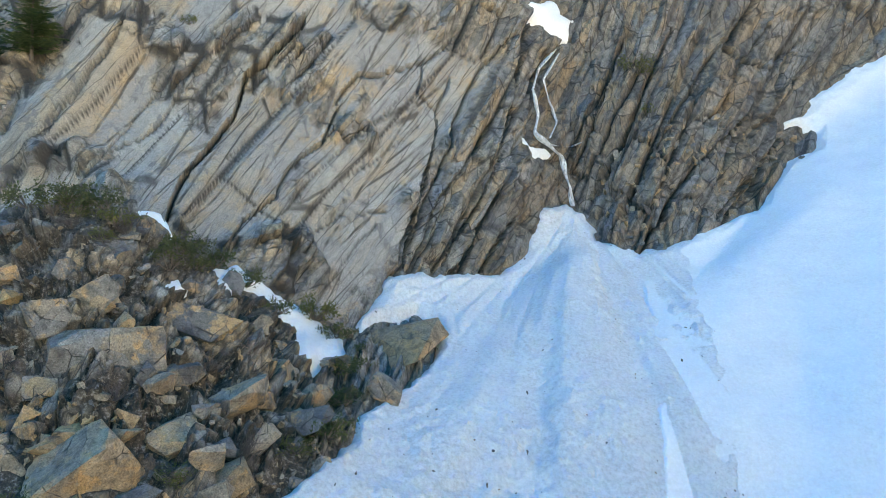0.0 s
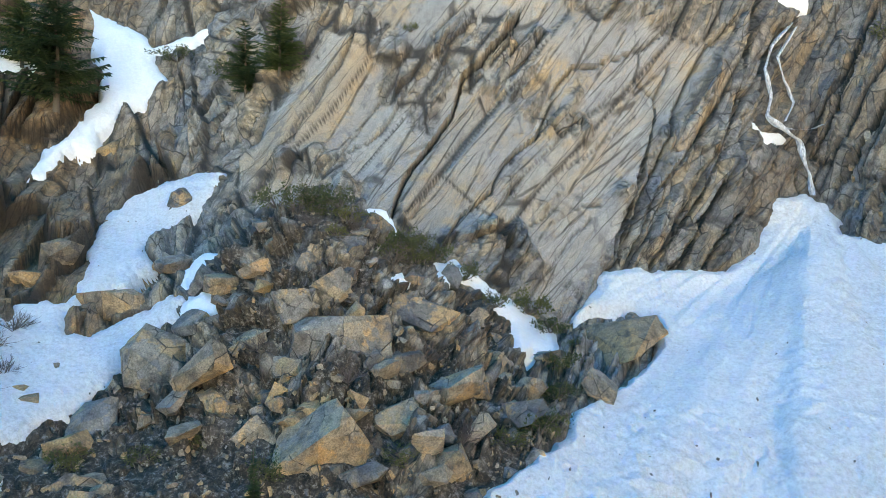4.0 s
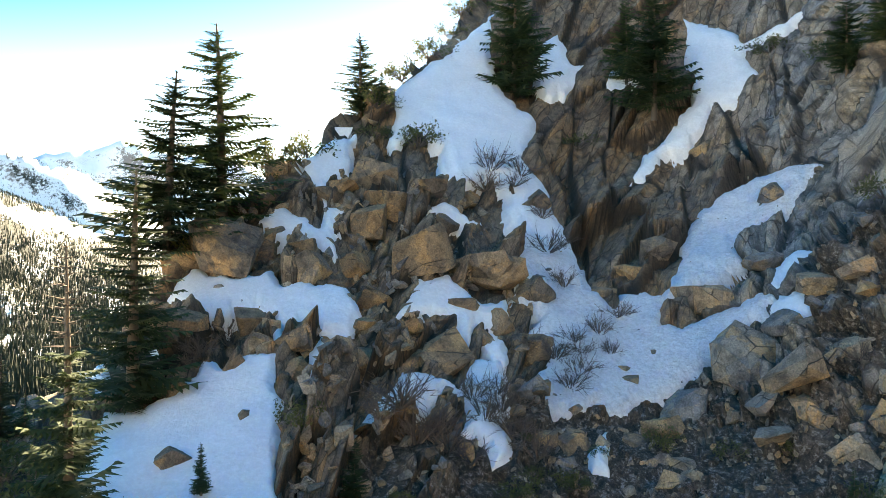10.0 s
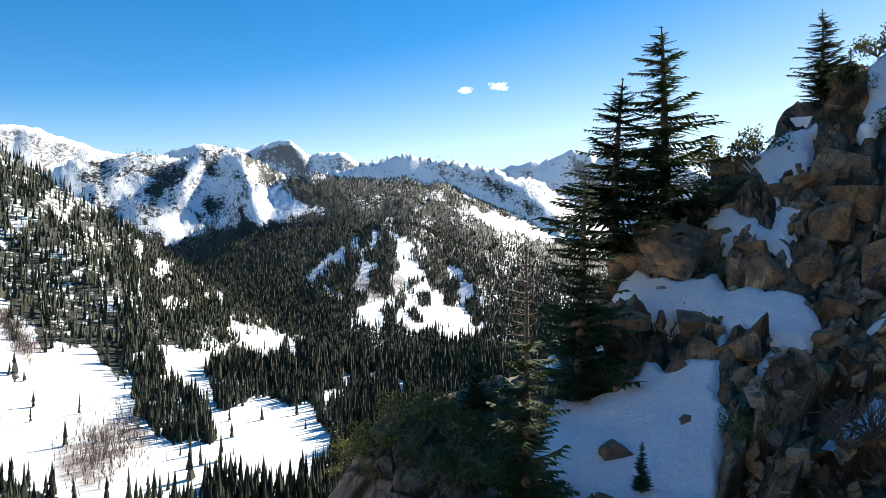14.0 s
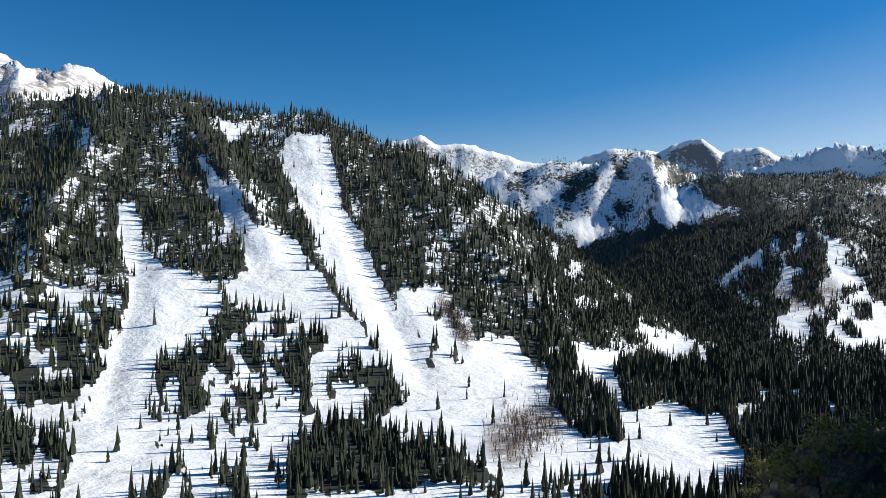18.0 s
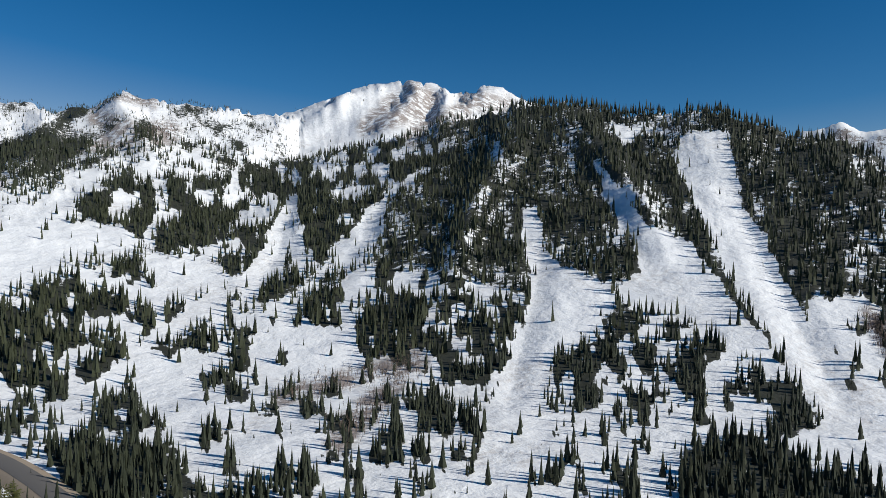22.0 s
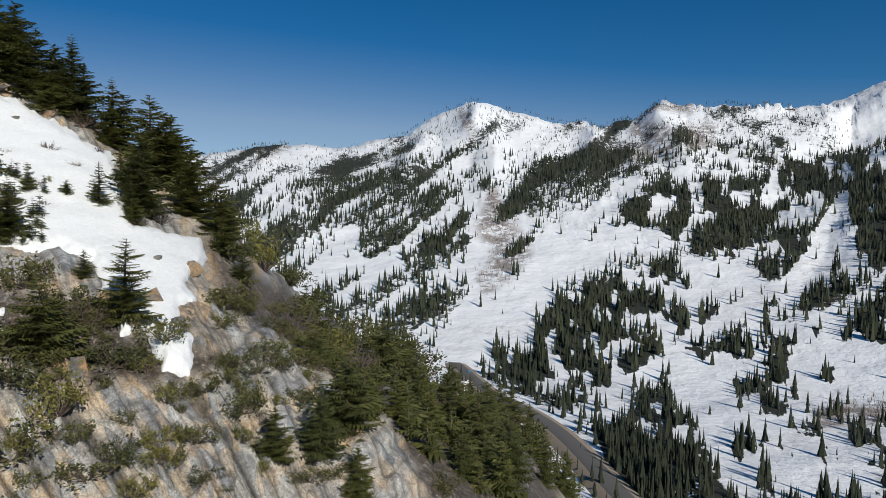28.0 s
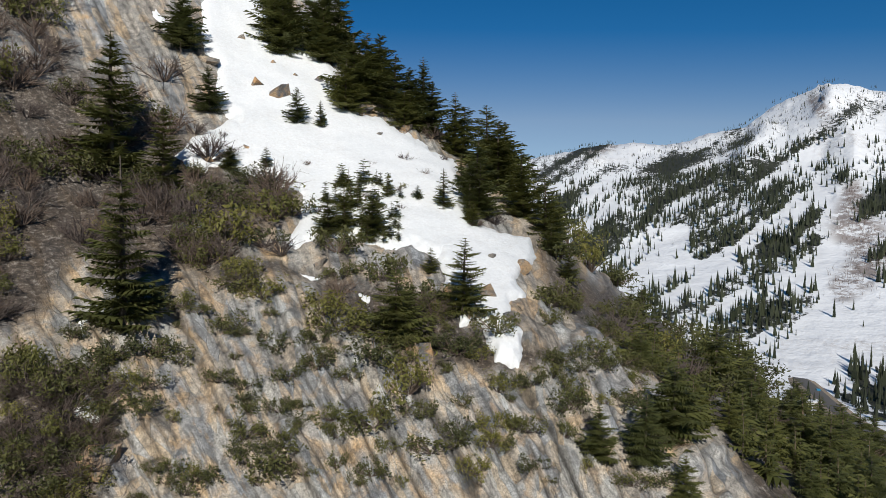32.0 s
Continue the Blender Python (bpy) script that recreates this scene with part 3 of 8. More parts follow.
# ---- outlines on the mountainside, by bearing and height angle ----
SNOWFIELDS = {
    "avalanche_fan": [(14.0, -19.0), (10.8, -17.0), (9.9, -15.8), (8.8, -15.8), (7.4, -14.8), (6.9, -12.5), (3.8, -11.2), (1.8, -9.6), (0.4, -7.7), (0.4, -6.1), (2.2, -5.0), (5.7, -5.6), (6.8, -6.5), (7.2, -5.4), (5.7, -3.8), (3.9, -1.5), (1.8, -1.1), (-0.3, -1.5), (-3.0, -1.1), (-4.4, -1.5), (-6.7, 0.1), (-7.6, 2.6), (-8.5, 4.0), (-9.8, 4.3), (-11.2, 3.5), (-12.3, 1.2), (-13.8, 1.1), (-15.5, 0.4), (-18.1, 1.0), (-19.3, 1.7), (-20.9, -4.3), (-22.5, -10.1), (-23.6, -21.6), (16.1, -22.7)],
    "snow_slope": [(-18.3, 1.1), (-20.9, 2.3), (-22.9, 3.1), (-24.1, 3.7), (-25.2, 5.4), (-26.0, 7.0), (-27.8, 7.7), (-27.8, 9.1), (-26.7, 10.0), (-27.8, 11.2), (-29.6, 12.6), (-32.2, 14.0), (-36.4, 15.3), (-36.8, -19.0), (-16.4, -22.5), (-16.4, -8.0), (-15.1, -1.9)],
    "snow_strip": [(18.0, -0.9), (16.7, -0.6), (15.0, -1.5), (13.3, -2.9), (11.1, -4.2), (9.5, -5.4), (8.4, -6.1), (7.8, -7.4), (8.0, -9.0), (10.1, -8.3), (10.8, -8.9), (11.7, -8.2), (12.1, -6.0), (13.3, -4.4), (14.6, -3.3), (15.8, -2.6), (17.5, -2.8)],
    "snow_patch": [(24.4, 3.3), (22.8, 3.6), (21.7, 3.3), (21.0, 1.7), (22.4, 2.3)],
    "snow_patch.001": [(22.1, -2.3), (20.8, -1.6), (19.5, -3.0), (21.2, -3.1)],
    "snow_patch.002": [(-7.1, 19.7), (-8.7, 20.0), (-10.5, 18.3), (-9.8, 16.8), (-8.5, 17.4), (-7.8, 18.6)],
    "snow_patch.003": [(-6.6, 9.6), (-7.6, 8.9), (-8.7, 8.3), (-7.1, 7.7)],
    "snow_chute": [(58.9, 18.1), (62.3, 15.3), (65.1, 13.7), (66.9, 12.6), (67.1, 10.8), (66.4, 10.0), (67.3, 8.2), (64.6, 8.7), (62.7, 8.1), (62.7, 6.0), (61.6, 4.9), (59.0, 5.2), (57.7, 5.0), (57.0, 3.8), (57.6, 2.4), (56.3, 1.5), (56.5, -0.3), (54.8, -1.7), (51.9, -1.2), (53.0, 1.1), (54.0, 3.4), (55.1, 5.6), (56.3, 7.0), (55.4, 8.8), (55.4, 9.9), (56.8, 11.0), (58.2, 12.3), (58.9, 14.5)],
    "snow_couloir": [(34.7, 6.0), (36.7, 6.0), (39.1, 5.0), (40.8, 4.0), (42.9, 2.5), (43.5, 0.7), (44.3, -1.1), (44.7, -2.9), (45.4, -3.8), (48.5, -3.9), (48.9, -5.0), (49.8, -4.3), (51.2, -2.8), (52.3, -0.5), (56.2, 0.1), (57.4, -2.6), (56.9, -4.5), (54.8, -5.8), (55.7, -7.2), (53.9, -8.0), (54.3, -9.8), (55.2, -10.8), (55.2, -12.1), (54.5, -13.4), (52.9, -13.6), (50.2, -12.8), (48.4, -13.4), (46.6, -12.2), (45.1, -11.9), (44.0, -10.8), (42.7, -10.3), (41.5, -8.3), (39.8, -6.7), (38.2, -5.3), (37.4, -4.0), (37.8, -3.2), (39.8, -4.1), (41.5, -5.2), (44.1, -6.3), (45.3, -6.2), (45.2, -5.1), (43.7, -3.8), (41.5, -2.4), (39.9, -1.0), (39.9, 0.3), (37.9, 1.6), (36.3, 2.9), (35.5, 4.1)],
    "snow_patch.004": [(35.0, -0.1), (36.2, -0.3), (37.4, -1.6), (38.0, -2.9), (37.3, -3.6), (36.2, -1.8), (35.1, -1.0)],
    "snow_patch.005": [(37.2, -3.4), (35.4, -3.3), (34.9, -4.3), (36.2, -5.9), (37.3, -5.9), (37.7, -4.7)],
    "snow_shelf": [(84.3, -4.6), (83.5, -3.2), (81.9, -1.8), (80.8, -2.6), (78.4, -2.6), (76.1, -2.2), (75.7, -3.3), (71.2, -3.3), (69.9, -4.0), (69.3, -5.8), (70.1, -7.8), (72.5, -7.5), (73.3, -6.6), (75.5, -6.4), (75.6, -8.7), (76.3, -8.3), (76.1, -6.1), (77.5, -5.2), (79.2, -5.4), (80.7, -6.1), (82.3, -5.9)],
    "snow_slope.001": [(75.7, -8.5), (78.3, -8.6), (79.9, -9.8), (81.5, -8.9), (82.7, -10.5), (83.8, -11.6), (86.0, -12.5), (88.5, -12.3), (89.3, -14.4), (90.5, -17.9), (90.5, -20.7), (75.8, -22.9), (75.8, -19.2), (75.6, -15.9), (75.2, -12.6), (76.1, -11.3)],
    "snow_patch.006": [(73.3, -8.8), (72.5, -7.5), (71.1, -9.1), (72.4, -11.0), (73.2, -12.1)],
    "snow_ledge": [(74.3, 6.6), (72.1, 8.0), (69.9, 8.7), (70.6, 5.8), (72.1, 4.5), (71.9, 2.9), (70.3, 2.7), (71.2, 1.4), (71.2, -1.1), (72.5, -0.9), (74.2, -0.0), (75.9, 0.6), (77.2, 1.9), (75.7, 3.0), (74.2, 2.0), (72.7, 1.3), (72.5, 2.7), (73.2, 4.0), (73.8, 5.3)],
    "snow_cap": [(66.5, -5.8), (65.8, -4.5), (64.5, -2.9), (62.2, -2.4), (61.0, -3.8), (59.4, -4.7), (57.4, -4.5), (57.1, -6.1), (58.5, -6.7), (59.9, -6.5), (60.3, -8.0), (61.0, -7.4), (61.7, -6.3), (63.1, -5.9), (64.9, -6.1)],
    "snow_patch.007": [(63.7, 2.6), (62.5, 3.5), (61.5, 2.7), (59.8, 1.7), (60.6, 1.4), (62.2, 2.0)],
    "snow_patch.008": [(69.8, -14.8), (67.6, -12.5), (65.8, -10.3), (62.6, -10.8), (61.2, -11.7), (60.1, -9.5), (58.0, -9.0), (57.5, -10.3), (57.1, -11.7), (57.3, -14.7), (56.6, -16.4), (57.5, -17.7), (58.6, -18.2), (59.3, -16.5), (61.2, -15.2), (60.7, -13.0), (62.1, -11.9), (64.4, -13.6), (66.7, -14.9), (68.4, -15.7)],
    "snow_patch.009": [(59.6, -7.2), (57.6, -7.6), (57.3, -9.7), (58.9, -9.2)],
    "snow_patch.010": [(44.1, 16.9), (41.3, 16.1), (39.6, 14.9), (37.2, 16.1), (35.4, 16.9), (37.8, 15.2), (39.8, 13.9), (38.9, 12.2), (40.4, 10.6), (42.1, 10.6), (42.6, 9.2), (43.8, 7.7), (45.4, 7.0), (46.3, 5.5), (47.7, 4.9), (46.6, 6.9), (44.7, 8.7), (43.9, 9.9), (43.2, 11.2), (43.6, 14.2)],
    "snow_patch.011": [(55.2, 15.8), (53.6, 16.8), (52.7, 14.5), (51.4, 14.0), (53.1, 12.0), (54.6, 12.0)],
    "snow_patch.012": [(49.6, 13.6), (48.2, 13.9), (47.2, 12.6), (48.6, 11.7), (49.9, 11.9)],
    "snow_patch.013": [(50.9, -16.5), (50.0, -15.2), (49.6, -13.7), (49.3, -15.8), (49.2, -18.1), (50.5, -17.5)],
    "snow_patch.014": [(85.7, -7.6), (84.6, -7.1), (83.2, -8.2), (84.2, -9.1), (85.3, -8.7)],
    "snow_patch.015": [(89.5, -9.1), (88.0, -8.5), (87.8, -10.8), (89.2, -12.0)],
    "upper_snowfield": [(-112.3, 18.6), (-112.0, 15.2), (-112.3, 13.3), (-113.2, 12.2), (-113.2, 9.4), (-114.3, 8.6), (-111.3, 6.8), (-110.3, 5.5), (-111.3, 4.4), (-113.6, 4.9), (-115.2, 4.5), (-117.2, 4.2), (-119.7, 2.5), (-119.4, 0.7), (-118.2, -1.0), (-119.2, -2.0), (-121.3, -1.0), (-123.9, -1.0), (-126.6, -1.9), (-128.4, -1.4), (-130.7, -2.3), (-132.5, -1.9), (-138.2, -0.9), (-135.7, -0.0), (-133.4, 0.4), (-132.4, 4.1), (-132.0, 5.9), (-130.2, 6.5), (-128.4, 8.0), (-125.7, 8.8), (-123.9, 9.6), (-122.6, 11.3), (-122.2, 12.9), (-120.5, 14.0), (-119.7, 16.0), (-116.8, 16.7), (-116.0, 19.1)],
    "snow_tongue": [(-130.2, -1.4), (-131.3, -4.2), (-132.5, -7.4), (-133.9, -6.9), (-134.6, -8.7), (-135.3, -10.4), (-137.6, -10.9), (-137.7, -8.3), (-136.6, -6.9), (-136.4, -6.0), (-137.6, -5.1), (-137.1, -3.7), (-138.7, -2.3), (-138.2, -0.2), (-133.8, 0.2)],
    "snow_patch.016": [(-116.7, -1.7), (-117.6, -2.0), (-119.6, -3.4), (-121.9, -4.0), (-120.5, -4.5), (-118.4, -3.3)],
    "snow_patch.017": [(-123.9, -5.0), (-125.3, -5.4), (-125.4, -6.0), (-124.4, -5.8)],
    "snow_patch.018": [(-124.7, -6.6), (-125.5, -6.7), (-126.3, -8.3), (-125.3, -7.8)],
    "snow_patch.019": [(-103.0, -12.7), (-104.0, -11.6), (-104.2, -10.2), (-104.5, -10.4), (-104.5, -12.0), (-105.2, -14.0), (-104.0, -13.9)],
    "snow_patch.020": [(-103.8, -6.7), (-104.4, -6.4), (-104.3, -8.2), (-103.8, -8.3)],
    "snow_patch.021": [(-108.4, 16.2), (-109.9, 15.2), (-109.7, 14.4), (-108.6, 15.5)],
}
SLAB = [(8.8, -5.6), (20.9, 2.4), (24.2, 3.5), (27.7, 4.2), (36.1, 2.6), (33.4, 4.7), (26.1, 18.9), (24.4, 23.7), (0.8, 24.1), (0.3, 17.0), (-4.9, 15.8), (0.3, 8.8), (2.5, 2.5), (5.2, -1.6), (8.4, -5.7)]
RUBBLE = [(34.8, 1.0), (27.9, 4.0), (22.9, 2.0), (18.4, -0.7), (12.2, -5.1), (7.6, -9.2), (7.2, -13.3), (9.6, -19.1), (45.2, -23.2), (57.2, -21.5), (57.3, -10.4), (49.4, -13.0), (44.4, -10.9), (42.3, -8.8), (38.4, -5.3)]
EARTH = [[(57.3, -11.1), (54.0, -14.2), (48.2, -13.1), (44.4, -11.3), (42.3, -13.9), (32.0, -12.5), (27.4, -15.1), (13.9, -15.5), (7.6, -12.5), (6.8, -14.8), (12.6, -23.2), (58.2, -21.3)], [(27.5, 4.5), (23.8, 2.9), (17.9, -0.3), (18.3, -2.1), (22.9, -1.2), (29.3, 1.1), (32.5, 1.9)], [(69.3, -16.3), (56.6, -13.9), (47.9, -13.8), (48.3, -22.6), (68.4, -22.8)]]
BRUSHY = [[(-104.7, 11.6), (-111.3, 6.4), (-116.8, 3.7), (-125.7, -4.2), (-132.5, -6.9), (-139.9, -9.6), (-139.9, -10.5), (-133.0, -11.4), (-126.6, -9.5), (-120.5, -6.7), (-116.7, -5.8), (-111.7, -3.1), (-104.6, -4.5)], [(-138.4, -0.9), (-146.2, -4.9), (-155.0, -8.2), (-160.6, -11.9), (-167.0, -17.3), (-167.1, -22.3), (-158.1, -23.9), (-152.5, -14.3), (-146.7, -9.4), (-140.3, -5.9)], [(-98.8, -9.5), (-105.9, -9.7), (-105.5, -19.9), (-98.7, -22.2)], [(-93.0, 17.4), (-103.5, 19.6), (-101.4, 14.2), (-104.2, 11.9), (-105.3, 6.4), (-111.1, 3.7), (-111.9, -1.0), (-107.9, -2.7), (-103.4, -2.2), (-100.9, -6.2), (-92.7, -7.8)]]


WET = [[(-5.3, 17.7), (-8.0, 22.5), (-18.5, 25.3), (-34.6, 22.4), (-33.3, 15.1), (-28.2, 12.0), (-27.8, 8.5), (-24.1, 3.3), (-15.5, 0.4), (-12.1, 1.2), (-9.8, 4.0), (-4.4, -1.7), (-0.7, -1.5), (-3.0, 2.6), (-6.7, 7.2)]]


def depth_inside(b, el, outline, rough=0.0, grain=0.35, seed=3):
    """How far inside an outline, in degrees; negative outside. rough: raggedness of its edge."""
    b, el = np.broadcast_arrays(b, el)
    shape = b.shape
    x, y = b.ravel(), el.ravel()
    if rough:
        q = np.stack([x / grain, y / grain, np.zeros(len(x))], 1)
        x = x + rough * fbm(q, 3, seed, 0.6)
        y = y + rough * fbm(q, 3, seed + 9, 0.6)
    best, inside = np.full(len(x), 1e9), np.zeros(len(x), bool)
    n = len(outline)
    for k in range(n):
        (x0, y0), (x1, y1) = outline[k], outline[(k + 1) % n]
        dx, dy = x1 - x0, y1 - y0
        u = np.clip(((x - x0) * dx + (y - y0) * dy) / (dx * dx + dy * dy + 1e-9), 0, 1)
        best = np.minimum(best, np.hypot(x - x0 - u * dx, y - y0 - u * dy))
        if dy:
            inside ^= ((y0 > y) != (y1 > y)) & (x < x0 + (y - y0) * dx / dy)
    return np.where(inside, best, -best).reshape(shape)


NEAR_EL = np.degrees(np.arctan2(NEAR_Z, NEAR_R))
GB = np.repeat(BEARINGS[:, None], NROW, 1)


def mask_of(outlines, soft, rough=0.8, grain=1.2):
    out = np.full(GB.shape, -9.0)
    for o in outlines:
        bs, es = [q[0] for q in o], [q[1] for q in o]
        pick = (GB > min(bs) - 2) & (GB < max(bs) + 2) & (NEAR_EL > min(es) - 2) & (NEAR_EL < max(es) + 2)
        out[pick] = np.maximum(out[pick], depth_inside(GB[pick], NEAR_EL[pick], o, rough, grain))
    return smooth(-soft, soft, out)


SNOWY = mask_of(SNOWFIELDS.values(), 0.35, 0.3)
SLABBY = mask_of([SLAB], 1.0)
RUBBLY = mask_of([RUBBLE], 0.8)
EARTHY = mask_of(EARTH, 0.9)
BRUSHED = mask_of(BRUSHY, 0.8)
WETTED = mask_of(WET, 1.5)

# ---- great joints of the cliff ----
JOINTS = []


def open_joint_along(width, depth, *way):
    """A gaping joint along a line of bearing and height angle: width in degrees, depth in metres."""
    JOINTS.append((width, depth, way))


open_joint_along(0.5, 1.6, (11.1, 18.9), (12.7, 16.6), (15.8, 13.8), (16.6, 11.3), (18.4, 8.7), (20.2, 6.5), (21.1, 4.3), (21.5, 2.9))
open_joint_along(0.22, 0.7, (8.3, 12.2), (9.8, 9.3), (11.4, 8.1), (12.7, 6.4), (13.5, 4.6), (15.7, 2.9), (17.5, 0.2))
open_joint_along(0.22, 0.6, (-0.9, 17.4), (1.9, 15.5), (4.6, 14.7), (6.9, 14.5), (8.5, 12.6))
open_joint_along(0.4, 1.6, (0.1, 11.9), (0.8, 8.4), (1.9, 4.8), (2.6, 1.9), (3.0, -0.6), (4.1, -1.4))
open_joint_along(0.25, 0.8, (-4.0, 11.4), (-1.7, 7.4), (0.4, 4.7), (1.9, 0.7), (2.6, -1.0))
open_joint_along(0.2, 0.5, (1.6, 15.5), (1.9, 13.6), (0.1, 12.2), (-1.0, 14.8))
open_joint_along(0.16, 0.35, (23.0, 19.5), (25.2, 15.4), (27.5, 11.5), (30.3, 7.4), (32.5, 4.2), (34.8, 1.9))
open_joint_along(0.16, 0.35, (26.2, 19.6), (28.5, 15.8), (31.2, 11.5), (33.9, 6.9), (35.7, 3.3))
open_joint_along(0.14, 0.3, (18.0, 16.9), (20.2, 13.2), (21.6, 11.0), (23.4, 9.2), (26.1, 7.9), (27.5, 6.1))
open_joint_along(0.14, 0.3, (16.2, 19.2), (18.4, 16.9), (17.1, 14.8), (18.4, 13.1))
open_joint_along(0.13, 0.25, (4.5, 4.0), (8.5, 3.3), (11.4, 1.1), (13.1, -0.7))
open_joint_along(0.13, 0.25, (3.4, 13.0), (5.7, 10.7), (8.1, 8.8), (10.6, 6.3), (12.7, 3.7), (14.4, 2.0))
open_joint_along(0.12, 0.22, (1.9, 10.8), (4.6, 8.6), (7.7, 6.7), (10.2, 4.6), (12.2, 2.0))
open_joint_along(0.12, 0.22, (5.3, 2.8), (7.3, 0.7), (9.3, -2.4), (10.5, -4.2))
open_joint_along(0.12, 0.22, (9.8, 14.7), (11.9, 12.8), (13.6, 10.8), (15.7, 8.2), (17.9, 5.6), (20.2, 2.5))
open_joint_along(0.12, 0.2, (11.4, 13.6), (13.6, 11.6), (15.3, 9.5), (17.1, 7.8))
open_joint_along(0.12, 0.2, (20.2, 15.7), (22.9, 11.9), (25.2, 8.8), (27.5, 5.2), (29.3, 4.3))
open_joint_along(0.12, 0.2, (24.3, 17.1), (26.6, 13.2), (29.3, 9.3), (31.2, 6.5))
open_joint_along(0.5, 2, (-9.4, 16.8), (-8.3, 15.7), (-7.0, 14.0), (-6.8, 11.4), (-6.6, 9.3), (-7.9, 8.3), (-9.4, 7.0), (-10.1, 4.3))
open_joint_along(0.45, 1.8, (-4.3, 5.3), (-3.0, 2.6), (-1.6, -0.2), (-0.7, -1.1))
open_joint_along(0.4, 1.6, (-6.1, 3.4), (-4.4, 1.2), (-3.0, -1.1))
open_joint_along(0.3, 1.2, (0.2, 12.0), (0.7, 8.9), (1.1, 6.2), (2.5, 3.5), (3.4, 0.2))
open_joint_along(0.25, 0.9, (-5.7, 17.5), (-3.4, 15.4), (-1.2, 11.6), (-0.2, 8.0), (1.6, 3.9), (2.5, 0.7))
open_joint_along(0.3, 1.2, (-7.5, 19.0), (-6.1, 16.2), (-5.7, 12.8), (-4.3, 8.0), (-2.5, 3.9), (-0.3, 0.3))
open_joint_along(0.3, 1.2, (-14.3, 16.9), (-13.5, 14.5), (-12.2, 11.2), (-11.4, 8.7), (-10.5, 6.9))
open_joint_along(0.3, 1.2, (-18.0, 17.3), (-16.4, 13.9), (-14.7, 10.2), (-13.1, 6.9), (-11.8, 4.7))
open_joint_along(0.25, 0.9, (-22.2, 17.2), (-19.9, 13.5), (-18.0, 10.4), (-16.0, 7.2), (-14.3, 3.8))
open_joint_along(0.35, 1.3, (-23.7, 11.2), (-22.2, 9.3), (-19.9, 7.4), (-18.4, 5.4), (-16.8, 2.4), (-15.6, 0.7))
open_joint_along(0.3, 1.1, (-25.8, 9.0), (-24.0, 6.8), (-22.2, 4.8), (-21.1, 2.8))
open_joint_along(0.25, 0.8, (-24.7, 16.8), (-22.9, 14.0), (-21.5, 11.0), (-19.9, 10.7))
open_joint_along(0.25, 0.8, (-27.2, 16.1), (-25.8, 14.0), (-25.1, 10.7), (-23.7, 9.6))

# ---- jointed rock: blocks and plates pushed in and out along the joints ----
P0 = place(BEARINGS[:, None], NEAR_R, NEAR_Z)
tb, ts = np.gradient(P0, axis=0), np.gradient(P0, axis=1)
NORMAL = np.cross(ts, tb)
NORMAL /= np.linalg.norm(NORMAL, axis=2, keepdims=True) + 1e-9
NORMAL *= np.sign(-(NORMAL * P0).sum(2, keepdims=True) + 1e-9)     # towards the eye
arc, rise_ = -GB * 1.31, NEAR_EL * 1.31                             # metres over the face, to the right and upwards
lean = np.radians(np.where(GB < -90, 117.0, np.where(GB < 12, np.where(SLABBY > 0.5, 51.0, 64.0), np.where(GB < 37, 51.0, 60.0))))
bow = 1.8 * fbm(np.stack([arc.ravel() / 22, rise_.ravel() / 22, arc.ravel() * 0], 1), 2, 70).reshape(GB.shape)
ALONG, ACROSS = arc * np.cos(lean) + rise_ * np.sin(lean), -arc * np.sin(lean) + rise_ * np.cos(lean) + bow
DEEP = NEAR_R * 0.12


def flat3(a, b, c):
    return np.stack([a.ravel(), b.ravel(), c.ravel()], 1)


def blocks(length, width, seed, wave=0.35, uneven=0.6):
    """Joint-bounded blocks laid along the joints: a tilted facet, the metres to the nearest joint, a random number a block."""
    q = flat3(ALONG, ACROSS, DEEP)
    c = q[:, 1] / width + wave * fbm(q / (width * 3.0) * np.array([0.35, 1, 0.3]), 3, seed) + uneven * value_noise(np.stack([q[:, 1] / width * 0.43, 0 * c0_(q), 0 * c0_(q)], 1), seed + 3)
    row = np.floor(c).astype(np.int64)
    shift = lattice(row, row * 0, row * 0 + 5, seed)
    a = q[:, 0] / length * (0.6 + 0.9 * lattice(row, row * 0 + 2, row * 0, seed)) + 9 * shift + 0.25 * fbm(q / width * 0.5, 2, seed + 8)
    col = np.floor(a).astype(np.int64)
    who, t1, t2 = (lattice(row, col, row * 0 + k, seed) for k in (7, 8, 9))
    fu, fv = a - col - 0.5, c - row - 0.5
    edge = np.minimum((0.5 - np.abs(fu)) * length, (0.5 - np.abs(fv)) * width)
    tilt = fu * (t1 - 0.5) * 2 + fv * (t2 - 0.5) * 2
    return [v.reshape(GB.shape) for v in (tilt, edge, who)]


def c0_(q):
    return q[:, 0]


eye = (GB > -176) & (GB < 112)
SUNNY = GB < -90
tilt_a, gap_a, who_a = blocks(8.0, 2.3, 11, 0.4, 1.0)
long_a, long_gap, long_who = blocks(13.0, 3.0, 14, 0.35, 1.0)        # long slabs of the sunny slope
tilt_a, gap_a, who_a = (np.where(SUNNY, v, w) for v, w in ((long_a, tilt_a), (long_gap, gap_a), (long_who, who_a)))
qv = flat3(ALONG / np.where(GB < 12, 5.2, 6.5), ACROSS / np.where(SUNNY, 2.7, np.where(GB < 12, 2.1, 3.4)), DEEP / 7.0)
qv = qv + 0.35 * np.stack([fbm(qv * 0.8, 2, 15), fbm(qv * 0.8, 2, 16), 0 * qv[:, 0]], 1)
tilt_v, gap_v, who_v = [v.reshape(GB.shape) for v in cells(qv, 17)]
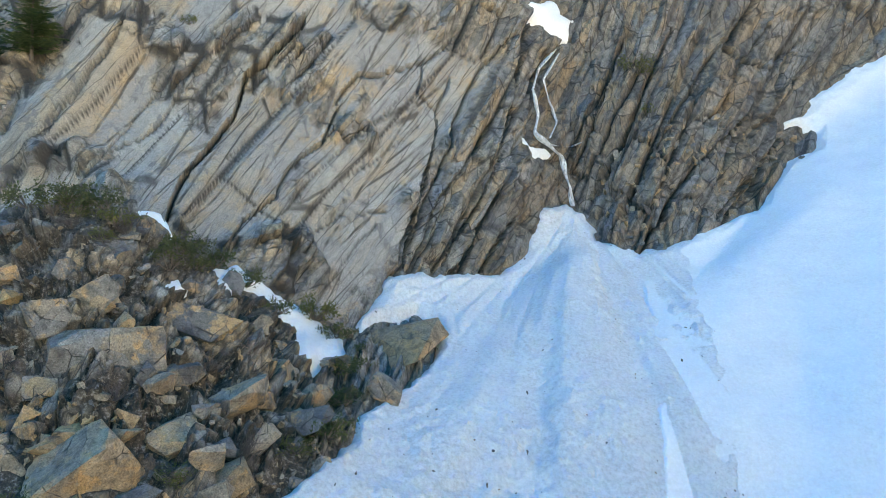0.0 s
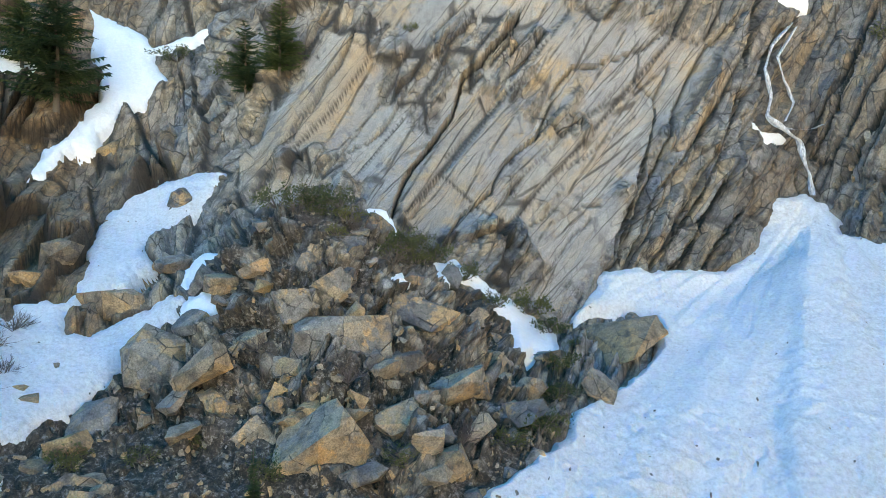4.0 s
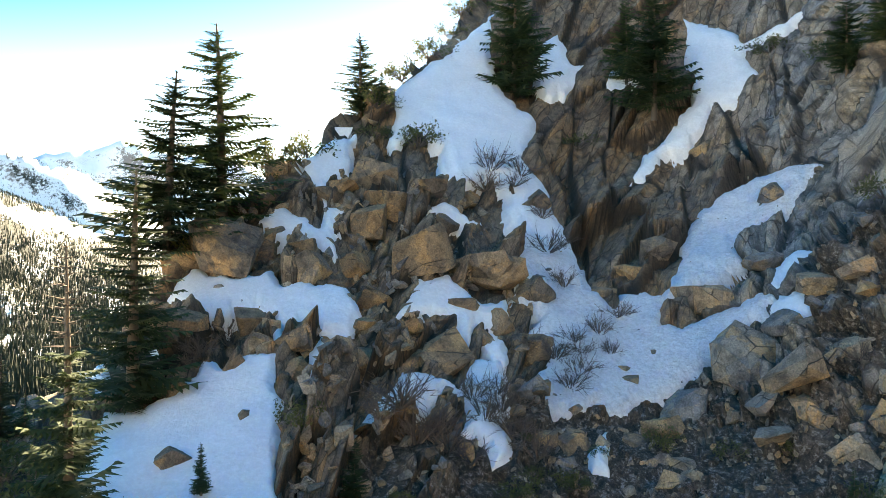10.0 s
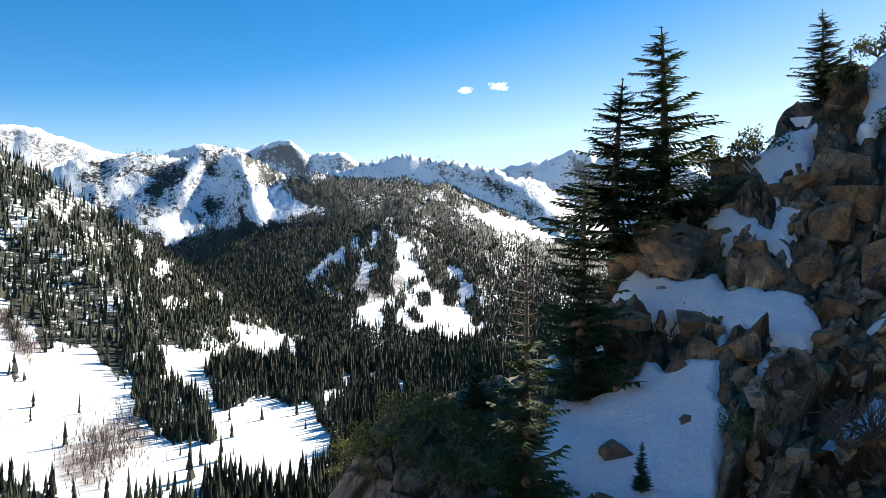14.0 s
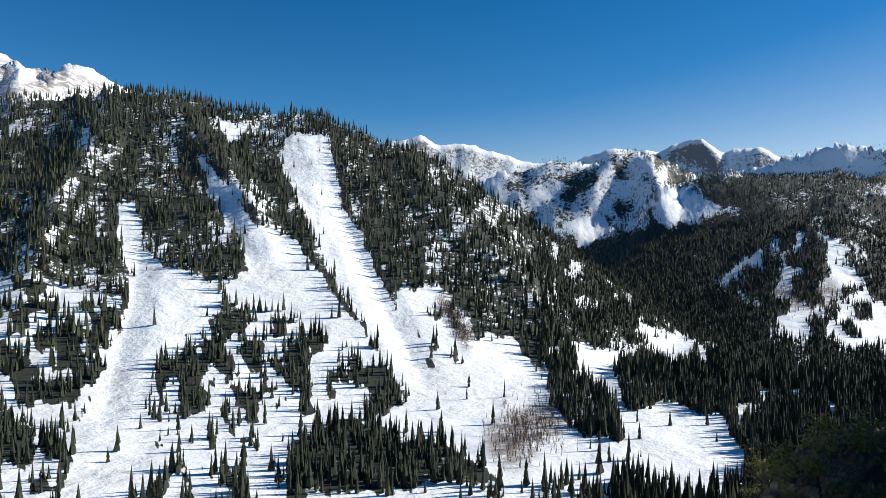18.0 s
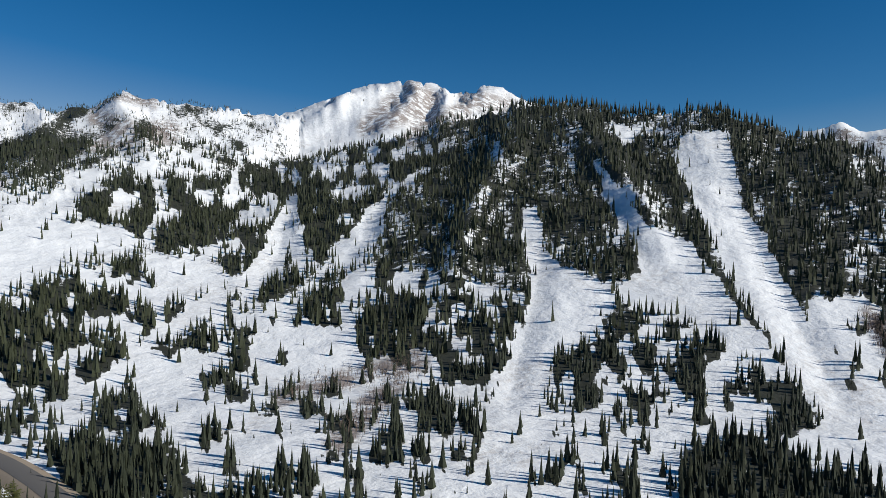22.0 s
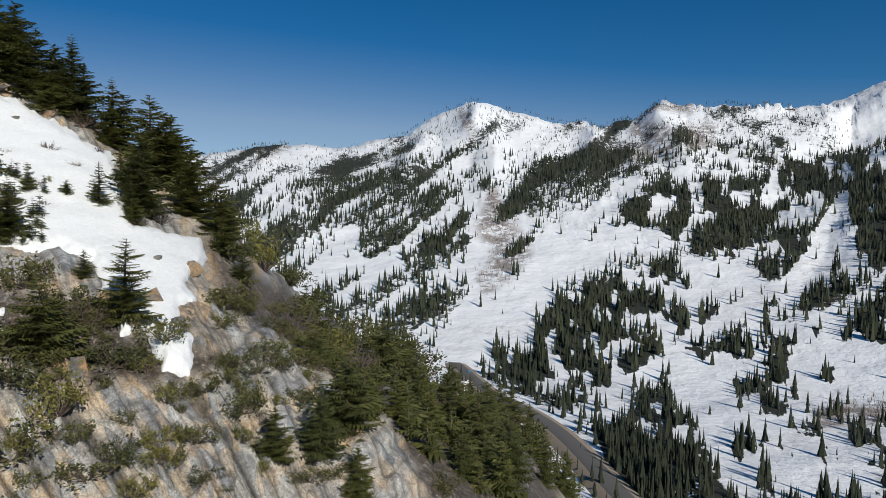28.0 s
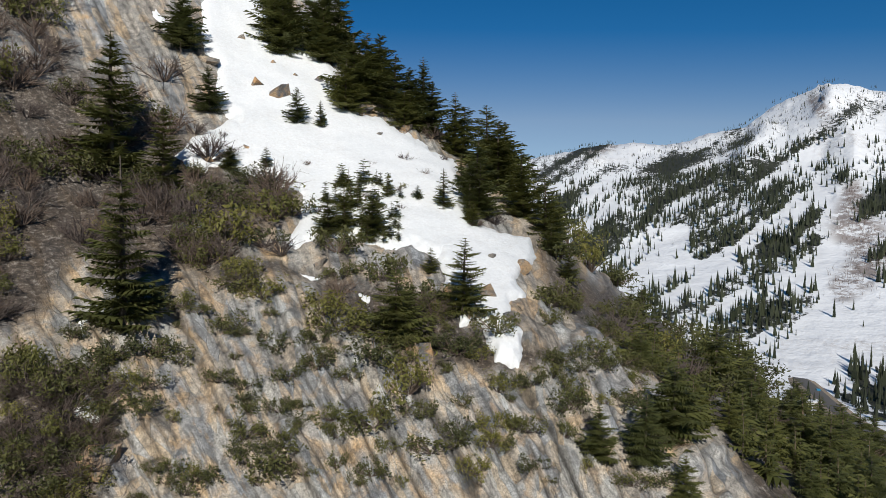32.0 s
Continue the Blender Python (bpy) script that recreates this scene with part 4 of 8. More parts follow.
tilt_w, gap_w, who_w = [v.reshape(GB.shape) for v in cells(qv * 2.3, 18)]
tilt_b, gap_b, who_b = blocks(2.8, 0.85, 21, 0.4)
tilt_c, gap_c, who_c = blocks(18.0, 3.6, 31, 0.4, 1.6)
tilt_d, gap_d, who_d = blocks(30.0, 10.0, 36, 0.45, 1.8)
tilt_r, gap_r, who_r = [v.reshape(GB.shape) for v in cells(flat3(*np.moveaxis(P0, 2, 0)) / 2.6, 41)]
tilt_s, gap_s, who_s = [v.reshape(GB.shape) for v in cells(flat3(*np.moveaxis(P0, 2, 0)) / 1.0, 51)]
broad = fbm(flat3(*np.moveaxis(P0, 2, 0)) / 14.0, 4, 61).reshape(GB.shape)
open_joint = smooth(0.4, 0.8, who_a)                              # some joints gape, others are tight
to_a, to_b, to_c, to_d = (smooth(0, w, g) for w, g in ((0.25, gap_a), (0.16, gap_b), (0.5, gap_c), (0.7, gap_d)))
to_v, to_w, to_r, to_s = (smooth(0, w, g) for w, g in ((0.07, gap_v), (0.1, gap_w), (0.07, gap_r), (0.12, gap_s)))
small = np.where(SUNNY, 0.6, 1.0)
craggy = ((who_a - 0.5) * 1.5 + tilt_a * 1.3 + 0.3 + 1.5 * open_joint) * to_a - 1.5 * open_joint + ((who_b - 0.5) * 0.55 + tilt_b * 0.5 + 0.3 * smooth(0.2, 0.5, who_b)) * small * to_b
broken = ((who_v - 0.5) * 1.5 + tilt_v * 2.2 + 0.3 + 0.9 * smooth(0.5, 0.9, who_v)) * to_v + ((who_w - 0.5) * 0.45 + tilt_w * 0.7 + 0.25) * to_w - 0.6
shattered = np.where(SUNNY, 0.3, np.where(GB > 38, 1.0, np.where(GB < 12, 0.45, 0.5)))
craggy = (craggy * (1 - shattered) + broken * shattered) * np.where(SUNNY, 0.6, 1.1)
sheet = ((who_c - 0.5) * 0.3 + tilt_c * 0.2) * to_c + ((who_d - 0.5) * 1.1 + tilt_d * 0.9 + 0.3 * smooth(0.35, 0.6, who_d)) * to_d - 0.4 + 0.8 * broad
rubble = ((who_r - 0.4) * 1.3 + tilt_r * 2.0 + 0.5) * to_r + ((who_s - 0.5) * 0.5 + tilt_s * 0.9 + 0.2) * to_s - 0.5
ragged = fbm(flat3(*np.moveaxis(P0, 2, 0)) / 5.0, 3, 63).reshape(GB.shape)
SLABBY = SLABBY * smooth(0.1, 0.6, 1.5 * ragged + 0.65)                     # broken plates here and there
PUSH = craggy * (1 - SLABBY) + sheet * SLABBY
PUSH = PUSH * (1 - RUBBLY) + rubble * RUBBLY
earth_bump = 0.35 * fbm(flat3(*np.moveaxis(P0, 2, 0)) / 1.5, 4, 65).reshape(GB.shape)
SOIL = np.clip(np.maximum(EARTHY * 0.95, BRUSHED * 0.9), 0, 1) * smooth(-0.2, 0.2, 0.15 + 0.2 * BRUSHED + 0.15 * EARTHY - broad + 0.5 * fbm(flat3(*np.moveaxis(P0, 2, 0)) / 3.0, 3, 66).reshape(GB.shape))
PUSH = PUSH * (1 - 0.75 * SOIL) + earth_bump * SOIL
PUSH = (PUSH + 1.3 * broad * (1 - SLABBY * 0.6)) * (1 - 0.93 * SNOWY) * np.where(eye, 1, 0.3) * smooth(8, 28, NEAR_R) * (1 - smooth(150, 260, NEAR_R))
PUSH *= 1 - 0.75 * smooth(84, 88, GB) * (GB < 120)
for _ in range(5):                                                 # the polished slabs have no fine steps
    even = PUSH.copy()
    even[1:-1, 1:-1] = (2 * PUSH[1:-1, 1:-1] + PUSH[:-2, 1:-1] + PUSH[2:, 1:-1] + PUSH[1:-1, :-2] + PUSH[1:-1, 2:]
                        + 0.5 * (PUSH[:-2, :-2] + PUSH[2:, 2:] + PUSH[:-2, 2:] + PUSH[2:, :-2])) / 8
    PUSH = PUSH + (even - PUSH) * np.where(SUNNY, 0.45, 0.08 + 0.92 * SLABBY)
# how strongly the colour is darkened near a crack, where shade gathers
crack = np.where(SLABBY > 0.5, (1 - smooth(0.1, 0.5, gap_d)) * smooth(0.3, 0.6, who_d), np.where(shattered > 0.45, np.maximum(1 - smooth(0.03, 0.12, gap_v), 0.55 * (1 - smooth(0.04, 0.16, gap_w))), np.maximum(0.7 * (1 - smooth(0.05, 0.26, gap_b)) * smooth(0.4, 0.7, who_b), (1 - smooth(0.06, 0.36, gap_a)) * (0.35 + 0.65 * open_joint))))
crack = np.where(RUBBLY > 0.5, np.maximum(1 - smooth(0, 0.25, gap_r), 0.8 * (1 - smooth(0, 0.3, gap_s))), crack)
# dark earth between the rubble, which also paints the shade of its gaps
SOIL = np.maximum(SOIL, 0.92 * RUBBLY * np.maximum(1 - smooth(0.03, 0.12, gap_r), smooth(0.1, 0.3, ragged + 0.25 * (0.5 - who_r) + 0.1)) * (1 - SNOWY))
for width, depth, way in JOINTS:
    bs, es = [q[0] for q in way], [q[1] for q in way]
    pick = (GB > min(bs) - 1) & (GB < max(bs) + 1) & (NEAR_EL > min(es) - 1) & (NEAR_EL < max(es) + 1)
    x, y = GB[pick], NEAR_EL[pick]
    q = np.stack([x, y, 0 * x], 1)
    x, y = x + 0.22 * fbm(q * 0.9, 3, 75, 0.6), y + 0.22 * fbm(q * 0.9, 3, 76, 0.6)
    off, side = np.full(len(x), 9.0), np.zeros(len(x))
    for (x0, y0), (x1, y1) in zip(way, way[1:]):
        dx, dy = x1 - x0, y1 - y0
        u = np.clip(((x - x0) * dx + (y - y0) * dy) / (dx * dx + dy * dy + 1e-9), 0, 1)
        d = np.hypot(x - x0 - u * dx, y - y0 - u * dy)
        side = np.where(d < off, np.sign((x - x0) * dy - (y - y0) * dx), side)
        off = np.minimum(off, d)
    wide = width * (0.6 + 0.5 * fbm(q * 1.7, 2, 77))
    cut = 1 - smooth(0.25, 1.0, off / (0.5 * np.maximum(wide, 0.27)))
    PUSH[pick] -= depth * cut + 0.35 * depth * (side > 0) * (1 - smooth(0.1, 1.6, off))     # one wall stands back
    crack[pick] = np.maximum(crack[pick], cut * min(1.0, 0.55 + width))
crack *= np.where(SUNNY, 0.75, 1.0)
ROCK = P0 + NORMAL * PUSH[..., None]
mountainside = new("mountainside", grid_mesh("mountainside", ROCK, [GRANITE], attrs=[("soil", SOIL), ("along", ALONG), ("across", ACROSS), ("crack", crack), ("slab", SLABBY), ("wet", WETTED), ("sunlit_rock", SUNNY * 1.0), ("weathered", smooth(36, 46, GB + 3 * broad))]))
mountainside.data.set_sharp_from_angle(angle=radians(26))
tagged(mountainside, "steep mountainside of jointed grey and rust-stained granite", "mountainside", kind="structure")


# ---- snow lying on it ----
def sight_columns(bs, els):
    """Smooth ground in a grid of directions."""
    x = np.interp(bs, BEARINGS, np.arange(len(BEARINGS)))
    i0 = np.minimum(x.astype(int), len(BEARINGS) - 2)
    u = (x - i0)[:, None]
    R = NEAR_R[i0] * (1 - u) + NEAR_R[i0 + 1] * u
    Z = NEAR_Z[i0] * (1 - u) + NEAR_Z[i0 + 1] * u
    top = np.maximum.accumulate(np.degrees(np.arctan2(Z, R)) + np.arange(NROW) * 1e-7, axis=1)
    r = np.stack([np.interp(els, top[i], R[i]) for i in range(len(bs))])
    z = np.stack([np.interp(els, top[i], Z[i]) for i in range(len(bs))])
    return r, z


def snow(name, outline, step=0.13):
    bs, es = np.array([q[0] for q in outline]), np.array([q[1] for q in outline])
    size = max(np.ptp(bs), np.ptp(es))
    step = step if size > 3 else 0.09
    gb, ge = np.arange(bs.min() - 0.6, bs.max() + 0.6, step), np.arange(max(es.min() - 0.6, -23.5), es.max() + 0.6, step)
    R, Z = sight_columns(gb, ge)
    B2, E2 = np.meshgrid(gb, ge, indexing="ij")
    inside = depth_inside(B2, E2, outline, 0.45, 0.9, 5) + 0.1 * fbm(flat3(B2 / 0.4, E2 / 0.4, 0 * B2), 2, 8).reshape(B2.shape)
    P = place(B2, R, Z)
    a, c = np.gradient(P, axis=0), np.gradient(P, axis=1)
    N = np.cross(c, a)
    N /= np.linalg.norm(N, axis=2, keepdims=True) + 1e-9
    N *= np.sign(-(N * P).sum(2, keepdims=True) + 1e-9)
    thick = 1.0 if name in ("avalanche_fan", "snow_slope") else min(0.5, 0.3 + 0.05 * size)
    q = flat3(*np.moveaxis(P, 2, 0))
    lump = 0.35 * fbm(q / 6.0, 3, 81).reshape(B2.shape)
    if name == "avalanche_fan":                                     # tracks and ridges down the fan
        w = (B2 + 10.5) / np.maximum(4.5 - E2, 0.6)
        lump = lump + 0.6 * fbm(flat3(w * 6, E2 * 0.03, 0 * B2), 3, 82).reshape(B2.shape) - 0.4 * np.exp(-((w - 0.17) / 0.09) ** 2) * smooth(-3, -8, E2)
        lump = lump + 0.42 * fbm(q / 0.9, 3, 83).reshape(B2.shape) * smooth(0.0, 0.4, fbm(q / 9.0, 2, 84).reshape(B2.shape) + 0.3)
    lift = thick * smooth(-0.1, 0.8, inside) - 1.7 * smooth(0.1, -0.45, inside) + 0.05 + lump * smooth(0, 1.5, inside)
    P = P + N * lift[..., None]
    keep = inside > -0.45
    keep = keep[:-1, :-1] & keep[1:, :-1] & keep[:-1, 1:] & keep[1:, 1:]
    tail = np.abs(np.diff(R, axis=1)) < 6
    keep &= tail[:-1] & tail[1:]
    plain = name.split(".")[0]
    ob = new(plain, grid_mesh(plain, P, [DIRTY_SNOW if plain in ("avalanche_fan", "snow_couloir") else SNOW], keep=keep))
    words = {"avalanche_fan": "fan of dirty avalanche snow below the waterfall", "snow_slope": "smooth steep slope of spring snow",
             "snow_couloir": "snow filling a couloir, dusted with dirt", "upper_snowfield": "sunlit white snowfield dotted with rocks"}
    return tagged(ob, words.get(plain, "patch of old snow lying on granite"), "snow", kind="structure")


for key, outline in SNOWFIELDS.items():
    snow(key, outline)


# ---- the far mountains ----
FLOOR = -122.0


class Ridge:
    """A crest by bearing, distance and height angle; its near flank runs down to a foot, and softens on the way."""
    def __init__(self, rows, foot, bend=1.3, behind=0.55, trees=0.5):
        rows = sorted(rows)
        b = np.array([q[0] for q in rows])
        r = np.array([q[1] for q in rows], float)
        z = r * np.tan(np.radians([q[2] for q in rows]))
        self.b = np.arange(40, 280, 0.25)
        off = np.maximum(np.maximum(b[0] - self.b, self.b - b[-1]), 0)
        self.r = np.interp(self.b, b, r)
        z = np.interp(self.b, b, z) - off * self.r * 0.012
        self.z = [z] + [blurred(z, 0.25, w) for w in (1.0, 2.5, 6.0)]
        self.r = blurred(self.r, 0.25, 2.0)
        self.foot, self.bend, self.behind, self.trees = foot, bend, behind, trees

    def level(self, b, r, jag):
        rc = np.interp(b, self.b, self.r)
        d = rc - r
        u = np.clip(d / np.maximum(rc - self.foot, 50), 0, None)
        hs = [np.interp(b, self.b, z) for z in self.z]
        k = np.clip(u * 7, 0, 3)
        h = np.zeros(len(b))
        for j in range(4):
            h += hs[j] * np.clip(1 - np.abs(k - j), 0, 1)
        h = h + jag * rc * 0.0035 * np.exp(-u * 6)
        front = FLOOR - 25 + (h - FLOOR + 25) * np.clip(1 - u, 0, None) ** self.bend
        return np.where(d > 0, front, h + d * self.behind)


def crest(r, *rows):
    """Crest rows from (bearing, angle) with one distance, or two between which it runs."""
    r = r if isinstance(r, tuple) else (r, r)
    n = max(len(rows) - 1, 1)
    return [(b + 360 if b < 0 else b, r[0] + (r[1] - r[0]) * k / n, e) for k, (b, e) in enumerate(rows)]


RIDGES = []
# snowy ridge with a rounded summit, up the valley
RIDGES.append(Ridge(crest((2500, 2300), (-130.7, 4.0), (-137.4, 5.5), (-141.5, 6.4), (-144.3, 6.8), (-148.8, 6.5), (-154.2, 7.5), (-156.8, 9.4), (-159.4, 10.4), (-161.9, 9.7), (-165.9, 8.8), (-169.7, 8.5), (-172.3, 8.9), (-174.3, 10.3), (-177.0, 9.7), (-181.6, 9.3), (-185.6, 8.9)), 420, 1.35, trees=0.6))
# the highest snow summit
RIDGES.append(Ridge(crest(2700, (-168.0, 5.0), (-176.0, 7.7), (-182.0, 8.7), (-187.3, 9.2), (-190.3, 11.0), (-193.2, 11.2), (-196.0, 12.3), (-198.3, 11.6), (159.8, 11.3), (156.6, 11.8), (155.2, 11.1), (155.2, 11.0), (152.6, 9.9)), 450, 1.35, trees=0.12))
# forested mountain across the valley
RIDGES.append(Ridge(crest((1900, 900), (-161.2, 5.0), (-170.2, 5.6), (-179.4, 5.3), (-184.7, 5.2), (-190.2, 6.6), (-195.7, 8.0), (158.9, 9.1), (155.0, 10.9), (151.8, 10.6), (148.3, 9.8), (143.8, 9.1), (141.9, 9.6), (139.2, 9.0), (136.0, 7.7), (132.8, 6.8), (130.0, 5.6), (126.0, 2.9), (122.9, 0.6), (119.5, -1.2), (115.4, -4.0), (111.6, -5.9), (107.9, -8.4), (105.6, -10.0), (100.6, -11.7), (91.9, -14.0)), 400, 1.3, trees=0.98))
# far snow peaks
RIDGES.append(Ridge(crest(4600, (139.5, 6.5), (134.7, 7.6), (132.0, 8.3), (130.2, 7.7), (128.3, 7.8), (125.8, 7.1), (122.7, 6.1), (119.2, 6.5), (116.5, 7.2), (112.8, 7.0), (111.7, 7.2), (110.8, 8.0), (109.7, 7.3), (108.7, 7.0), (106.0, 7.1), (104.1, 6.3), (101.0, 5.4)), 3750, 1.5, trees=0.0))
# wooded cone before them
RIDGES.append(Ridge(crest(2900, (126.2, 5.3), (123.6, 5.8), (121.0, 6.4), (118.3, 6.1), (116.5, 6.4), (115.1, 6.9), (113.3, 6.2), (111.4, 5.5), (108.6, 3.9), (105.4, 2.4)), 2150, 1.25, trees=0.75))
# snow ridge with cornices
RIDGES.append(Ridge(crest(3500, (109.1, 4.8), (105.5, 5.8), (103.2, 6.5), (100.5, 7.1), (97.4, 6.2), (93.6, 5.8), (90.7, 4.8), (87.9, 3.5), (85.1, 1.7), (82.9, 0.3), (80.8, -1.3)), 2700, 1.35, trees=0.3))
# far snow wall
RIDGES.append(Ridge(crest(4700, (96.5, 4.9), (94.0, 5.7), (92.3, 6.3), (89.9, 6.9), (87.2, 7.6), (84.9, 7.4), (89.9, 6.7), (87.0, 7.3), (83.9, 7.0), (85.7, 7.2), (83.0, 6.6), (78.7, 6.6)), 3900, 1.4, trees=0.05))
# wooded shoulder
RIDGES.append(Ridge(crest(2400, (110.9, 4.4), (107.7, 4.8), (100.9, 4.8), (97.0, 4.2), (93.1, 2.3), (88.6, 0.2), (84.3, -1.4), (80.7, -3.3)), 900, 1.1, trees=1.1))
# wooded hill before it
RIDGES.append(Ridge(crest(1600, (110.8, -2.1), (107.2, -0.6), (102.7, 1.0), (98.6, -0.5), (95.5, -2.2), (92.1, -4.7), (88.4, -7.0), (84.2, -9.2)), 600, 1.15, trees=1.0))


RIBS = []


def rib(rise, width, *way):
    """A rib, or with a negative rise a gully, down a mountainside along bearings and height angles; rise and width in degrees."""
    RIBS.append((rise, width, [(b + 360 if b < 0 else b, e) for b, e in way]))


rib(1.1, 1.6, (164.4, 12.1), (167.0, 10.2), (169.7, 9.1), (172.9, 8.0), (176.1, 6.9))
rib(0.9, 1.2, (163.7, 12.0), (163.5, 10.1), (165.2, 8.4), (167.9, 7.5))
rib(0.8, 1, (161.7, 11.3), (160.9, 9.8), (162.1, 8.1))
rib(1, 1.4, (156.6, 11.7), (158.3, 9.9), (160.4, 8.7), (162.5, 7.9))
rib(1.1, 1.8, (-159.5, 10.1), (-159.8, 7.9), (-161.4, 5.5), (-161.0, 3.4))
rib(0.9, 1.6, (-173.9, 9.9), (-174.0, 7.8), (-175.8, 5.6), (-177.6, 4.3))
rib(0.8, 1.4, (-167.9, 8.6), (-169.2, 6.7), (-168.7, 4.5), (-167.1, 3.1))
rib(0.9, 1.6, (-156.1, 7.8), (-155.1, 5.5), (-153.0, 3.4))
rib(1, 1.9, (154.3, 10.2), (156.1, 6.1), (158.7, 1.6), (160.0, -2.4), (161.3, -6.4))
rib(1.1, 1.7, (152.5, 10.2), (148.9, 6.3), (145.6, 1.8), (143.7, -1.4))
rib(-0.35, 1.6, (140.6, 8.2), (137.8, 0.9), (135.1, -4.5), (132.4, -9.7), (129.3, -13.8))
rib(-0.22, 1.7, (154.1, 3.5), (153.3, -2.0), (154.2, -6.5), (155.5, -11.8), (156.4, -16.9))
rib(0.9, 1.8, (135.7, 7.7), (131.7, 3.6), (127.4, -0.3), (123.3, -4.1), (120.2, -7.2))
rib(-0.3, 1.5, (172.8, 3.4), (174.3, -1.2), (176.7, -5.1))
rib(-0.25, 1.4, (163.9, 5.0), (166.7, 1.0), (169.4, -2.4), (173.9, -6.0))
rib(1.2, 1.6, (115.3, 7.0), (113.6, 4.6), (112.9, 1.7), (114.0, 0.0))
rib(1, 1.4, (115.3, 7.0), (117.3, 4.4), (119.1, 2.0))
rib(0.6, 0.9, (110.6, 8.0), (109.5, 6.5), (108.5, 5.0))
rib(0.5, 0.8, (110.6, 8.0), (112.1, 6.7), (113.3, 5.7))
rib(0.8, 1.2, (100.5, 6.7), (97.3, 5.6), (93.7, 4.8), (90.0, 2.6), (86.8, 0.8))
rib(0.8, 1.1, (86.8, 7.2), (85.9, 5.4), (85.0, 3.5))
rib(0.7, 1.1, (91.9, 6.2), (90.0, 4.4), (88.2, 3.5))
rib(1, 1.8, (103.0, 1.3), (99.1, -0.7), (95.4, -3.4), (92.7, -6.6))


def far_level(b, r):
    """Level of the far ground and the ridge that it belongs to."""
    b, r = np.asarray(b, float), np.asarray(r, float)
    shape = b.shape
    b, r = b.ravel(), r.ravel()
    p = place(b, r, np.zeros(len(b)))
    jag = fbm(np.stack([b * 0.9, np.zeros(len(b)), np.zeros(len(b))], 1), 5, 40, 0.6)
    z = np.full(len(b), FLOOR) - 45 * (1 - smooth(200, 300, r))
    who, below = np.full(len(b), -1), np.full(len(b), 900.0)
    for k, ridge in enumerate(RIDGES):
        h = ridge.level(b, r, jag)
        who = np.where(h > z, k, who)
        below = np.where(h > z, np.abs(np.interp(b, ridge.b, ridge.r) - r), below)
        z = np.maximum(z, h)
    e = np.degrees(np.arctan2(z, r))
    for up, width, way in RIBS:                                     # sharp-edged, strongest midway
        bs, es = [q[0] for q in way], [q[1] for q in way]
        pick = (b > min(bs) - width) & (b < max(bs) + width) & (e > min(es) - width) & (e < max(es) + width) & (r > 500)
        x, y, n = b[pick], e[pick], len(way) - 1
        best, along = np.full(len(x), 9.0), np.zeros(len(x))
        for k, ((x0, y0), (x1, y1)) in enumerate(zip(way, way[1:])):
            dx, dy = x1 - x0, y1 - y0
            u = np.clip(((x - x0) * dx + (y - y0) * dy) / (dx * dx + dy * dy + 1e-9), 0, 1)
            d = np.hypot(x - x0 - u * dx, y - y0 - u * dy)
            along = np.where(d < best, (k + u) / n, along)
            best = np.minimum(best, d)
        z[pick] += up * r[pick] * 0.01745 * np.clip(1 - best / width, 0, 1) * smooth(0, 0.3, along) * (1 - 0.8 * smooth(0.7, 1.0, along))
    rise = smooth(-118, 40, z)
    warp = np.stack([fbm(p / 420.0, 2, 52), fbm(p / 420.0, 2, 53), 0 * b], 1) * 160
    big = fbm((p + warp) / 480.0, 4, 51, 0.55, ridged=True)
    small = fbm((p + warp * 0.4) / 130.0, 4, 54, 0.55, ridged=True)
    high = smooth(1500, 3000, r)
    fold = fbm((p + 2.2 * warp) / 900.0 + 3.7, 5, 57, 0.5, ridged=True)            # ribs and gullies of the high ridges
    crag = fbm((p + warp) / 260.0 + 9.1, 4, 58, 0.55, ridged=True)
    z = z + rise * (big * np.clip(r * 0.016, 2, 55) * (1 - 0.7 * high) + small * np.clip(r * 0.007, 1, 26) * (1 - 0.25 * high)) + fbm(p / 30.0, 3, 60) * (1.0 + 2 * rise)
    z = z + rise * smooth(1300, 2600, r) * ((fold - 0.25) * r * 0.024 + (crag - 0.2) * r * 0.008) * (0.1 + 0.9 * smooth(40, 480, below))
    return z.reshape(shape), who.reshape(shape)


FAR_B = np.concatenate([np.arange(55, 262, 0.17), np.arange(262, 415.1, 3.0)])
FAR_RAW = np.exp(np.linspace(math.log(60), math.log(4930), 700))
Z, WHO = far_level(np.repeat(FAR_B[:, None], 700, 1), np.repeat(FAR_RAW[None], len(FAR_B), 0))
el = np.degrees(np.arctan2(Z, FAR_RAW[None]))
seen = np.maximum(np.diff(el, axis=1), 0.0) + 0.01
run = np.concatenate([np.zeros((len(FAR_B), 1)), np.cumsum(seen, 1)], 1)
NFAR = 200
FR, FZ = np.empty((len(FAR_B), NFAR)), np.empty((len(FAR_B), NFAR))
for i in range(len(FAR_B)):
    q = np.linspace(0, run[i, -1], NFAR)
    FR[i] = np.interp(q, run[i], FAR_RAW)
    FZ[i] = np.interp(FR[i], FAR_RAW, Z[i])


